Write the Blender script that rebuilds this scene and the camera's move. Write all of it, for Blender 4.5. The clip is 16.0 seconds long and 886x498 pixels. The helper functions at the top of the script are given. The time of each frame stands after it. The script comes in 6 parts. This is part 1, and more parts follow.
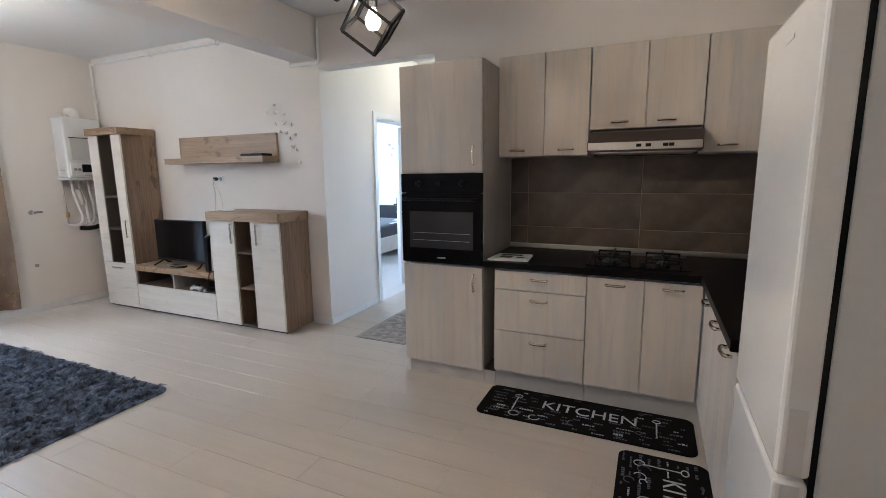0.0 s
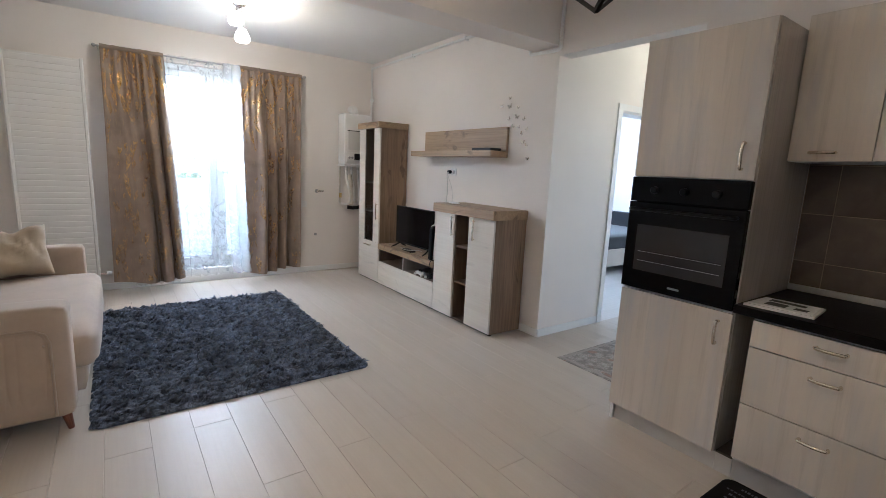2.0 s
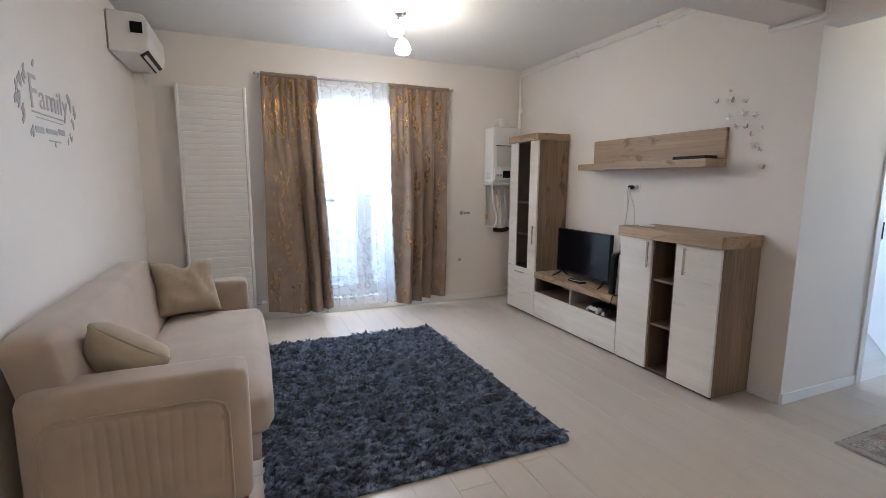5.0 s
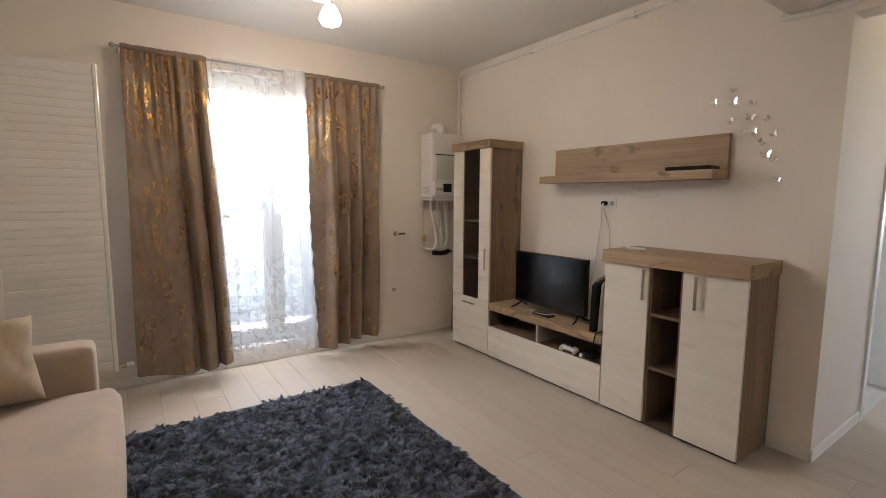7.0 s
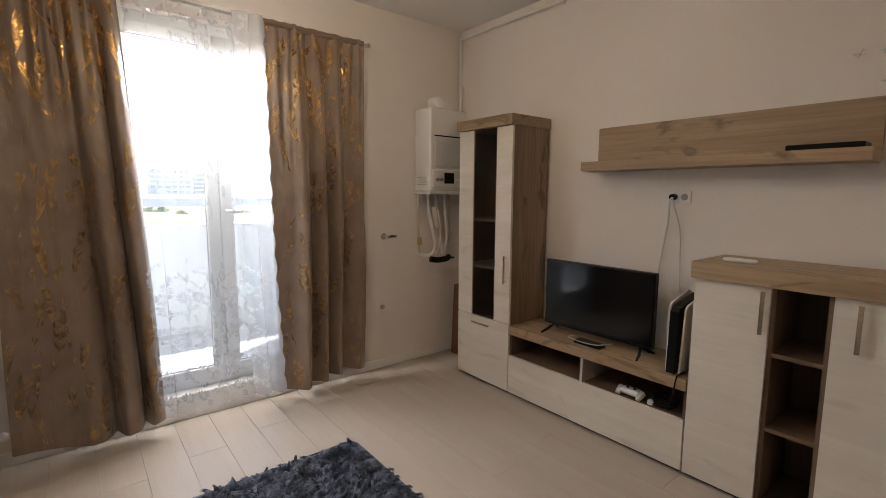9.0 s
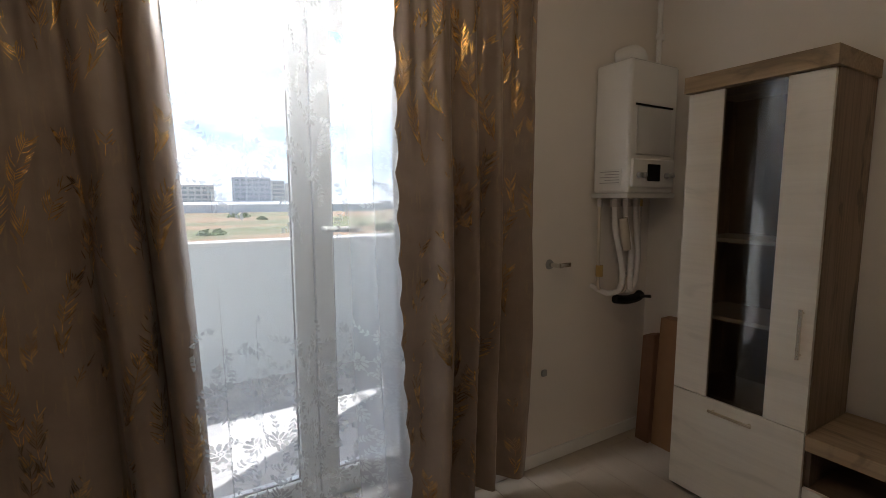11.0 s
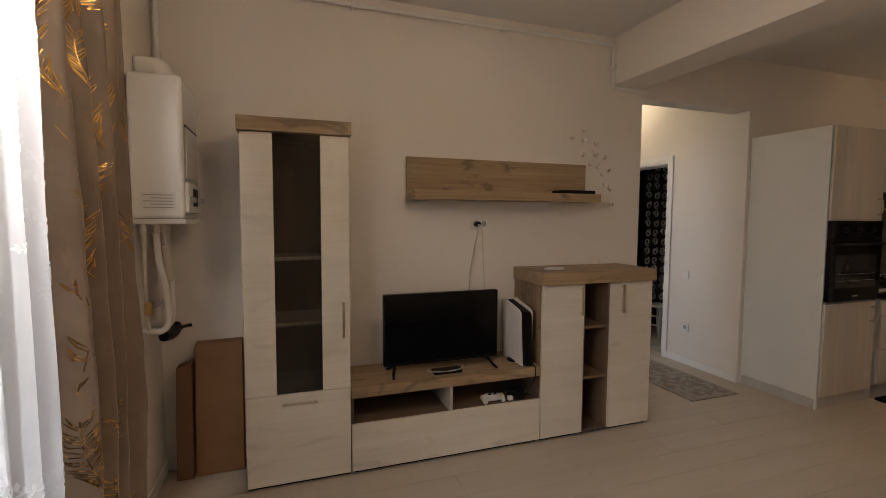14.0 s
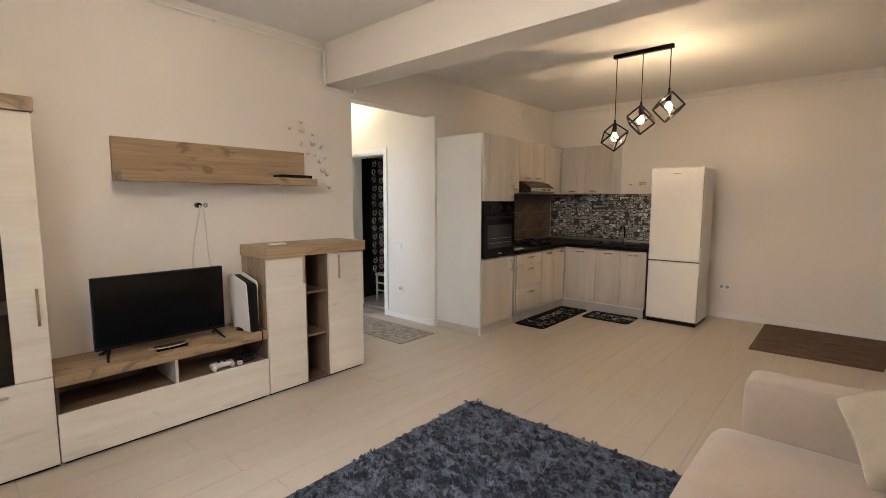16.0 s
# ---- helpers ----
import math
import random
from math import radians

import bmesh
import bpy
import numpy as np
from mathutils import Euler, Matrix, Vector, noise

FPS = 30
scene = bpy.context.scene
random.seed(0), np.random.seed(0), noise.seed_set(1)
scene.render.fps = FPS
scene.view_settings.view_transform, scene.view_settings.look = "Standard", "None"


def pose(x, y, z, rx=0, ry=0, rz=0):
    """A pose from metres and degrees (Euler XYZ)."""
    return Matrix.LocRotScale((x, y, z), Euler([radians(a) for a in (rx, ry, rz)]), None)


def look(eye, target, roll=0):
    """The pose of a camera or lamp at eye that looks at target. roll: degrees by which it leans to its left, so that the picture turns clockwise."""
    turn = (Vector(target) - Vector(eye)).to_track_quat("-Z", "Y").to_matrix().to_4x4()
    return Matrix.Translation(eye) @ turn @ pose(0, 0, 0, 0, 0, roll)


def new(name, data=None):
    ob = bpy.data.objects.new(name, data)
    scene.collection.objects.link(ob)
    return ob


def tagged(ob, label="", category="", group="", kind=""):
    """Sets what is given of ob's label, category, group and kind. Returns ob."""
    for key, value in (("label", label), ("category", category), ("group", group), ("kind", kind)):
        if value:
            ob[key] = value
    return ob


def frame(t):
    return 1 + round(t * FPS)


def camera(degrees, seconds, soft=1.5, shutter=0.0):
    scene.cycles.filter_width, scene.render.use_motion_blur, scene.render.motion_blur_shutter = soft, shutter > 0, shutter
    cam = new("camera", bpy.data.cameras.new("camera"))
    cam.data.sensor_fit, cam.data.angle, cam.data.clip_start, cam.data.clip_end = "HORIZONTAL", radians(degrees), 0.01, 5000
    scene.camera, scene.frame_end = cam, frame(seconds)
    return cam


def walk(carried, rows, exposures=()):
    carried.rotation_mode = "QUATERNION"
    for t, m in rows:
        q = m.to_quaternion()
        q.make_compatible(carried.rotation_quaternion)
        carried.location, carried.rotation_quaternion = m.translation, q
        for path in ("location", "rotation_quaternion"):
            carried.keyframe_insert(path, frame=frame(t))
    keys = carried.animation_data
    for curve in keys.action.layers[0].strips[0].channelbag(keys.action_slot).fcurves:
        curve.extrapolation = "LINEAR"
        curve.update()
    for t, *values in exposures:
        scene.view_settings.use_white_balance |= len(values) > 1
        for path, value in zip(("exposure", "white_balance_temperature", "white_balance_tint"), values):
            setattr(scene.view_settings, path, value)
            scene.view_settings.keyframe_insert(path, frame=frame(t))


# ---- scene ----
cam = camera(87.9, 16.0, soft=0.5)
PATH = [
    (0, (-3.435, -2.748, 1.435), (-1.639, -1.931, 1.108), -0.7),
    (0.5, (-3.254, -2.664, 1.434), (-1.558, -1.651, 1.122), 0.9),
    (1, (-3.123, -2.595, 1.426), (-1.562, -1.384, 1.117), 2.4),
    (1.5, (-3.041, -2.597, 1.428), (-1.661, -1.186, 1.105), 2.9),
    (2, (-2.973, -2.641, 1.423), (-1.818, -1.044, 1.082), 2.6),
    (2.5, (-2.948, -2.625, 1.427), (-1.99, -0.904, 1.079), 1.4),
    (3, (-3.038, -2.499, 1.438), (-2.22, -0.707, 1.095), 0.7),
    (3.5, (-3.105, -2.323, 1.443), (-2.334, -0.505, 1.124), 0.4),
    (4, (-3.14, -2.195, 1.434), (-2.385, -0.368, 1.133), 0.4),
    (4.2, (-3.161, -2.125, 1.436), (-2.403, -0.299, 1.135), 0.4),
    (6.5, (-3.076, -1.02, 1.431), (-2.175, 0.751, 1.21), 0.3),
    (7, (-3.026, -0.812, 1.432), (-1.895, 0.823, 1.211), 0.4),
    (7.5, (-2.988, -0.55, 1.444), (-1.566, 0.837, 1.221), 0.6),
    (8, (-2.926, -0.366, 1.425), (-1.403, 0.91, 1.198), 0.6),
    (8.5, (-2.778, -0.12, 1.437), (-1.363, 1.275, 1.204), 0.5),
    (9, (-2.705, 0.143, 1.411), (-1.459, 1.689, 1.171), 0.4),
    (9.5, (-2.637, 0.482, 1.42), (-1.575, 2.16, 1.182), -0.1),
    (9.7, (-2.602, 0.611, 1.437), (-1.638, 2.346, 1.191), -0.3),
    (11.8, (-2.384, 2.015, 1.392), (-1.208, 3.625, 1.235), 0.6),
    (12, (-2.376, 2.102, 1.414), (-0.996, 3.54, 1.246), 0.2),
    (12.5, (-2.426, 2.375, 1.432), (-0.598, 3.168, 1.262), -0.6),
    (13, (-2.514, 2.473, 1.421), (-0.537, 2.734, 1.27), -0.5),
    (13.5, (-2.714, 2.532, 1.447), (-0.726, 2.369, 1.298), -0.1),
    (14, (-2.896, 2.617, 1.443), (-1.011, 1.963, 1.306), 0.3),
    (14.5, (-3.099, 2.688, 1.46), (-1.431, 1.596, 1.297), 0.9),
    (15, (-3.261, 2.672, 1.446), (-1.754, 1.368, 1.278), 0.7),
    (15.5, (-3.395, 2.673, 1.438), (-1.991, 1.26, 1.253), 0.5),
    (16, (-3.48, 2.684, 1.431), (-2.167, 1.19, 1.224), 0.1),
]
walk(cam, [(t, look(e, g, r)) for t, e, g, r in PATH], exposures=[(0, 3.06, 4900, 8), (0.6, 2.86, 4950, 8), (2, 2.87, 5050, 8), (4.2, 2.77, 5100, 9), (6.5, 2.66, 5700, 12), (7.5, 2.22, 6350, 14), (8, 1.97, 6300, 14), (9.7, 2.2, 6300, 14), (11.8, 0.34, 6250, 10), (12.6, 0.27, 6900, 15), (13.2, 0.69, 7300, 16), (14, 1.72, 7000, 17), (14.5, 2.77, 6250, 12), (16, 2.88, 6250, 11)])

# ---- world, sun, large lights ----
SKY = bpy.data.worlds.new("sky")
scene.world = SKY
SKY.use_nodes = True
_nt = SKY.node_tree
_sky = _nt.nodes.new("ShaderNodeTexSky")
_sky.sky_type = "NISHITA"
_sky.sun_disc = False
_sky.sun_elevation, _sky.sun_rotation = radians(41), radians(60)
_nt.links.new(_sky.outputs[0], _nt.nodes["Background"].inputs[0])
_nt.nodes["Background"].inputs[1].default_value = 0.15


def lamp(name, kind, m, power, colour, size=0.1, size_y=None):
    data = bpy.data.lights.new(name, kind)
    data.energy, data.color = power, colour
    if kind == "AREA":
        data.shape, data.size, data.size_y = "RECTANGLE", size, size_y or size
    elif kind == "SUN":
        data.angle = radians(size)
    else:
        data.shadow_soft_size = size
    ob = new(name, data)
    ob.matrix_world = m
    return ob


_e, _a = radians(41), radians(60)
_to_sun = Vector((math.sin(_a) * math.cos(_e), math.cos(_a) * math.cos(_e), math.sin(_e)))
lamp("sun", "SUN", look(_to_sun * 50, (0, 0, 0)), 5.0, (1, 0.97, 0.93), 0.5)

# daylight in the upper panes of the balcony door
lamp("balcony_door_daylight", "AREA", look((-1.97, 3.392, 2.165), (-2.08, 1.7, 0.3)), 11.2, (1.0, 0.965, 0.91), 1.20, 0.13).data.spread = radians(130)

# ---- materials ----


def nodes_of(m):
    return m.node_tree.nodes, m.node_tree.links


def mixrgb(n, l, fac, a, b, mode="MIX"):
    x = n.new("ShaderNodeMix")
    x.data_type, x.blend_type = "RGBA", mode
    for i, v in ((0, fac), (6, a), (7, b)):
        if isinstance(v, (int, float)):
            x.inputs[i].default_value = v
        elif isinstance(v, (tuple, list)):
            x.inputs[i].default_value = (*v[:3], 1)
        else:
            l.new(v, x.inputs[i])
    return x.outputs[2]


def math_node(n, l, op, a, b=None, c=None):
    x = n.new("ShaderNodeMath")
    x.operation = op
    for i, v in enumerate((a, b, c)):
        if v is None:
            continue
        if isinstance(v, (int, float)):
            x.inputs[i].default_value = v
        else:
            l.new(v, x.inputs[i])
    return x.outputs[0]


def noise_node(n, l, vec, scale, detail=4, rough=0.55, out=0):
    x = n.new("ShaderNodeTexNoise")
    x.inputs["Scale"].default_value, x.inputs["Detail"].default_value, x.inputs["Roughness"].default_value = scale, detail, rough
    l.new(vec, x.inputs["Vector"])
    return x.outputs[out]


def ramp(n, l, fac, stops):
    r = n.new("ShaderNodeValToRGB")
    el = r.color_ramp.elements
    while len(el) < len(stops):
        el.new(0.5)
    for e, (p, c) in zip(el, stops):
        e.position = p
        e.color = (*c, 1) if isinstance(c, tuple) else (c, c, c, 1)
    l.new(fac, r.inputs[0])
    return r.outputs[0]


def start(name):
    m = bpy.data.materials.new(name)
    m.use_nodes = True
    n, l = nodes_of(m)
    return m, n, l, n["Principled BSDF"]


def coords(n, l, stretch=(1, 1, 1), shuffle=False):
    tc = n.new("ShaderNodeTexCoord")
    mp = n.new("ShaderNodeMapping")
    mp.inputs["Scale"].default_value = stretch
    l.new(tc.outputs["Object"], mp.inputs[0])
    if shuffle:
        oi = n.new("ShaderNodeObjectInfo")
        cx = n.new("ShaderNodeCombineXYZ")
        for i, k in enumerate((37.0, 61.0, 23.0)):
            l.new(math_node(n, l, "MULTIPLY", oi.outputs["Random"], k), cx.inputs[i])
        l.new(cx.outputs[0], mp.inputs["Location"])
    return mp.outputs[0]


def bumped(n, l, p, height, strength, dist=0.002):
    b = n.new("ShaderNodeBump")
    b.inputs["Strength"].default_value, b.inputs["Distance"].default_value = strength, dist
    l.new(height, b.inputs["Height"])
    l.new(b.outputs[0], p.inputs["Normal"])


def plain(name, col, rough=0.5, metal=0.0, var=0.07, scale=4.0, fine=180.0, bump=0.15, coat=0.0, spec=0.5):
    """A surface with mottling at two scales, uneven gloss and a fine relief."""
    m, n, l, p = start(name)
    v = coords(n, l)
    big, small = noise_node(n, l, v, scale, 5), noise_node(n, l, v, fine, 3)
    lo, hi = tuple(c * (1 - var) for c in col), tuple(min(1, c * (1 + var)) for c in col)
    c1 = mixrgb(n, l, ramp(n, l, big, [(0.3, 0.0), (0.7, 1.0)]), lo, hi)
    c2 = mixrgb(n, l, math_node(n, l, "MULTIPLY", small, 0.25), c1, tuple(c * 0.9 for c in col))
    l.new(c2, p.inputs["Base Color"])
    l.new(math_node(n, l, "MULTIPLY_ADD", big, 0.14, rough - 0.07), p.inputs["Roughness"])
    p.inputs["Metallic"].default_value = metal
    p.inputs["Coat Weight"].default_value = coat
    p.inputs["Specular IOR Level"].default_value = spec
    if bump:
        bumped(n, l, p, small, bump, 0.001)
    return m


def wood(name, light, dark, axis, rough=0.45, line=0.5, shuffle=True, size=1.0, knots=0.0, streak=None):
    """Grain that runs along one axis: broad bands, fine pores and, where asked, darker knots."""
    m, n, l, p = start(name)
    s = [9.0 * size] * 3
    s[axis] = 0.7 * size
    v = coords(n, l, tuple(s), shuffle)
    broad = noise_node(n, l, v, 1.0, 6, 0.6)
    s2 = [70.0 * size] * 3
    s2[axis] = 2.2 * size
    v2 = coords(n, l, tuple(s2), shuffle)
    fine = noise_node(n, l, v2, 1.0, 4, 0.6)
    c = mixrgb(n, l, ramp(n, l, broad, [(0.32, 0.0), (0.68, 1.0)]), dark, light)
    c = mixrgb(n, l, math_node(n, l, "MULTIPLY", ramp(n, l, fine, [(0.45, 0.0), (0.62, 1.0)]), line), c, tuple(x * 0.72 for x in dark))
    if streak:
        s4 = [3.2] * 3
        s4[axis] = 0.55
        v4 = coords(n, l, tuple(s4), shuffle)
        c = mixrgb(n, l, math_node(n, l, "MULTIPLY", ramp(n, l, noise_node(n, l, v4, 2.3, 5, 0.62), [(0.46, 0.0), (0.64, 1.0)]), 0.75), c, streak)
        s5 = [26.0] * 3
        s5[axis] = 1.3
        v5 = coords(n, l, tuple(s5), shuffle)
        c = mixrgb(n, l, math_node(n, l, "MULTIPLY", ramp(n, l, noise_node(n, l, v5, 1.0, 5, 0.7), [(0.52, 0.0), (0.70, 1.0)]), 0.5), c, tuple(x * 0.78 for x in dark))
    if knots:
        s3 = [2.6] * 3
        s3[axis] = 0.9
        v3 = coords(n, l, tuple(s3), shuffle)
        vo = n.new("ShaderNodeTexNoise")
        vo.inputs["Scale"].default_value, vo.inputs["Detail"].default_value = 2.0, 8
        vo.inputs["Distortion"].default_value = 1.6
        l.new(v3, vo.inputs["Vector"])
        k = ramp(n, l, vo.outputs[0], [(0.60, 0.0), (0.68, 1.0), (0.74, 0.2)])
        c = mixrgb(n, l, math_node(n, l, "MULTIPLY", k, knots), c, tuple(x * 0.4 for x in dark))
    l.new(c, p.inputs["Base Color"])
    l.new(math_node(n, l, "MULTIPLY_ADD", fine, 0.2, rough - 0.1), p.inputs["Roughness"])
    bumped(n, l, p, fine, 0.12, 0.001)
    return m


def cloth_mat(name, col, rough=0.9, sheen=0.4, weave=900.0, var=0.1):
    m, n, l, p = start(name)
    v = coords(n, l)
    big, tiny = noise_node(n, l, v, 5, 5), noise_node(n, l, v, weave, 2)
    mid = noise_node(n, l, v, 60, 3)
    c = mixrgb(n, l, ramp(n, l, big, [(0.3, 0.0), (0.7, 1.0)]), tuple(x * (1 - var) for x in col), tuple(min(1, x * (1 + var)) for x in col))
    c = mixrgb(n, l, math_node(n, l, "MULTIPLY", mid, 0.3), c, tuple(x * 0.8 for x in col))
    l.new(c, p.inputs["Base Color"])
    p.inputs["Roughness"].default_value = rough
    p.inputs["Sheen Weight"].default_value = sheen
    bumped(n, l, p, tiny, 0.25, 0.001)
    return m


def glow(name, col, strength):
    m, n, l, p = start(name)
    p.inputs["Base Color"].default_value = (*col, 1)
    p.inputs["Emission Color"].default_value = (*col, 1)
    p.inputs["Emission Strength"].default_value = strength
    return m


def glass_mat(name, tint=(1, 1, 1), gloss=0.07):
    m, n, l, p = start(name)
    n.remove(p)
    t, g, x = n.new("ShaderNodeBsdfTransparent"), n.new("ShaderNodeBsdfGlossy"), n.new("ShaderNodeMixShader")
    t.inputs[0].default_value = (*tint, 1)
    g.inputs["Roughness"].default_value = 0.02
    x.inputs[0].default_value = gloss
    l.new(t.outputs[0], x.inputs[1])
    l.new(g.outputs[0], x.inputs[2])
    l.new(x.outputs[0], n["Material Output"].inputs[0])
    return m


WALL = plain("wall_paint", (0.815, 0.77, 0.725), 0.75, var=0.025, scale=1.2, fine=120, bump=0.25, spec=0.3)
CEIL = plain("ceiling_paint", (0.80, 0.795, 0.78), 0.85, var=0.02, scale=0.8, fine=120, bump=0.2, spec=0.2)
TRIM = plain("white_trim", (0.82, 0.82, 0.81), 0.4, var=0.02, bump=0.05)
PVC = plain("white_pvc", (0.80, 0.85, 0.88), 0.3, var=0.02, bump=0.03)
PLANK = wood("laminate_plank", (0.50, 0.443, 0.380), (0.46, 0.401, 0.335), 1, 0.40, 0.06)
SUBFLOOR = plain("floor_joint", (0.40, 0.355, 0.305), 0.7)
FARFLOOR = wood("pale_laminate", (0.62, 0.60, 0.57), (0.56, 0.54, 0.51), 0, 0.35, 0.2, False)
OAK_Y = wood("brown_oak_lengthwise", (0.48, 0.345, 0.210), (0.31, 0.216, 0.128), 1, 0.5, 0.40, knots=0.7)
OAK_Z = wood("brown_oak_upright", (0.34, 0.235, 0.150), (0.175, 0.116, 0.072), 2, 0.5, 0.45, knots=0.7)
# brown oak again for the insides, with the units' inner shade in its colour
OAK_IN = wood("shaded_oak_inside", (0.115, 0.080, 0.057), (0.075, 0.052, 0.037), 2, 0.55, 0.4)
OAK_SHADED = wood("shaded_oak_upright", (0.19, 0.125, 0.08), (0.12, 0.078, 0.05), 2, 0.5, 0.35)
OAK_SHADEDY = wood("shaded_oak_lengthwise", (0.21, 0.14, 0.09), (0.13, 0.086, 0.055), 1, 0.5, 0.35)
WHITE_OAK = wood("whitewashed_oak", (0.78, 0.738, 0.668), (0.70, 0.648, 0.572), 1, 0.42, 0.13, knots=0.22)
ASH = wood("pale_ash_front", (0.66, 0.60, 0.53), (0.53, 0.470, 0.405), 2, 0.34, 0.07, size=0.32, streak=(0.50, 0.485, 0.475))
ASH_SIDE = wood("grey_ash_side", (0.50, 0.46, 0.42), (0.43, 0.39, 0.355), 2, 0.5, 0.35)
CARCASS = plain("white_chipboard", (0.78, 0.78, 0.76), 0.4, var=0.02)
GAPSHADE = plain("recess_shade", (0.035, 0.03, 0.027), 0.8)
PLINTH = plain("grey_plinth", (0.56, 0.54, 0.52), 0.35, 0.3, var=0.06, scale=9)
WORKTOP = plain("black_worktop", (0.006, 0.005, 0.005), 0.42, var=0.3, scale=60, fine=400, bump=0.05, spec=0.05)
BLACK = plain("black_plastic", (0.006, 0.006, 0.0065), 0.42, var=0.2, spec=0.16)
SCREEN = plain("black_screen", (0.0035, 0.0035, 0.0045), 0.12, var=0.1, bump=0.0, spec=0.32)
OVENGLASS = plain("oven_glass", (0.004, 0.004, 0.0045), 0.08, var=0.1, bump=0.0, spec=0.10)
OVENWIN = plain("oven_window", (0.03, 0.03, 0.033), 0.08, var=0.1, bump=0.0, spec=0.4)
IRON = plain("dark_iron", (0.05, 0.05, 0.05), 0.4, 0.6)
STEEL = plain("brushed_steel", (0.62, 0.60, 0.57), 0.3, 1.0, var=0.06)
CHROME = plain("chrome", (0.75, 0.74, 0.72), 0.15, 1.0, var=0.03, bump=0.0)
HANDLE = plain("satin_nickel", (0.74, 0.67, 0.55), 0.24, 1.0, var=0.05)
BRASS = plain("brass", (0.62, 0.44, 0.18), 0.3, 1.0)
WHITEPL = plain("white_plastic", (0.80, 0.79, 0.77), 0.35, var=0.02, bump=0.03)
GREYPL = plain("grey_plastic", (0.35, 0.35, 0.35), 0.4)
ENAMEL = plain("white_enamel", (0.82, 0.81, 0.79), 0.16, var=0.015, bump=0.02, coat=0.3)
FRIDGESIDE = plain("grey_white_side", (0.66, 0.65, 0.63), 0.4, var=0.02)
GLASS = glass_mat("clear_glass")
CABGLASS = glass_mat("smoked_glass", (0.76, 0.73, 0.69), 0.04)
SOFA = cloth_mat("beige_velour", (0.42, 0.332, 0.258), 0.85, 0.35)
PILLOW = cloth_mat("taupe_velour", (0.42, 0.345, 0.25), 0.85, 0.3)
LEGWOOD = wood("reddish_leg_wood", (0.22, 0.075, 0.04), (0.14, 0.045, 0.025), 2, 0.4)
CARD = plain("brown_cardboard", (0.27, 0.145, 0.070), 0.85, var=0.1, scale=8, fine=90)
CARD2 = plain("dark_cardboard", (0.22, 0.115, 0.07), 0.85, var=0.1, scale=8, fine=90)
HOODBROWN = plain("hood_brown", (0.035, 0.02, 0.016), 0.35, var=0.1)
SILVER = plain("silver_foil", (0.80, 0.77, 0.74), 0.16, 0.95, var=0.04)
DECAL = plain("grey_decal", (0.42, 0.415, 0.405), 0.6)
PAPER = plain("paper", (0.72, 0.72, 0.70), 0.6)
INK = plain("dark_ink", (0.03, 0.03, 0.035), 0.6)
CABLE = plain("white_cable", (0.62, 0.60, 0.56), 0.5)
DARKTILE = plain("brown_slate_tile", (0.125, 0.095, 0.075), 0.42, var=0.5, scale=4.5, fine=60, bump=0.3)
GROUT = plain("brown_grout", (0.36, 0.28, 0.20), 0.8)
MATBLACK = plain("black_mat_weave", (0.006, 0.0055, 0.0055), 0.85, var=0.3, fine=700, spec=0.08)
MATPRINT = plain("grey_print", (0.46, 0.45, 0.44), 0.8, var=0.3, scale=40)
MATDIM = plain("dim_print", (0.075, 0.075, 0.08), 0.8, var=0.4, scale=30)
BULB = glow("lit_bulb", (1.0, 0.68, 0.34), 2.2)
SHADELIT = glow("lit_opal_glass", (1.0, 0.92, 0.78), 2.8)
BALWALL = plain("white_render", (0.81, 0.86, 0.87), 0.8, var=0.015, scale=3, fine=90, bump=0.08)
BALCREAM = plain("cream_render", (0.85, 0.83, 0.79), 0.8, var=0.03, scale=3, fine=90, bump=0.4)
BALFLOOR = plain("balcony_tile", (0.52, 0.52, 0.52), 0.6, var=0.22, scale=5)
HEADBOARD = cloth_mat("charcoal_cloth", (0.022, 0.023, 0.027), 0.9, 0.3)
BEDCOVER = cloth_mat("black_white_cover", (0.03, 0.03, 0.034), 0.9, 0.3)
BEDBASE = plain("cream_bed_base", (0.52, 0.47, 0.40), 0.6)
DARKBATH = plain("dark_bath_tile", (0.03, 0.028, 0.03), 0.3, var=0.2)
BATHWHITE = plain("pale_ornament", (0.72, 0.72, 0.70), 0.5)
GREYCURTAIN = cloth_mat("grey_black_curtain", (0.06, 0.058, 0.06), 0.9, 0.3)
BLUETARP = plain("blue_sheeting", (0.045, 0.11, 0.17), 0.45, var=0.15, scale=9, fine=60)
BLUERUG = cloth_mat("blue_grey_rug", (0.10, 0.115, 0.15), 0.95, 0.5, 200, 0.4)


def brown_mat():
    m, n, l, p = start("brown_streaked_mat")
    v = coords(n, l, (3.0, 26.0, 3.0))
    a = noise_node(n, l, v, 1.5, 5)
    b = noise_node(n, l, coords(n, l), 300, 2)
    l.new(mixrgb(n, l, ramp(n, l, a, [(0.35, 0.0), (0.65, 1.0)]), (0.055, 0.032, 0.02), (0.16, 0.10, 0.065)), p.inputs["Base Color"])
    p.inputs["Roughness"].default_value = 0.9
    bumped(n, l, p, b, 0.6, 0.004)
    return m


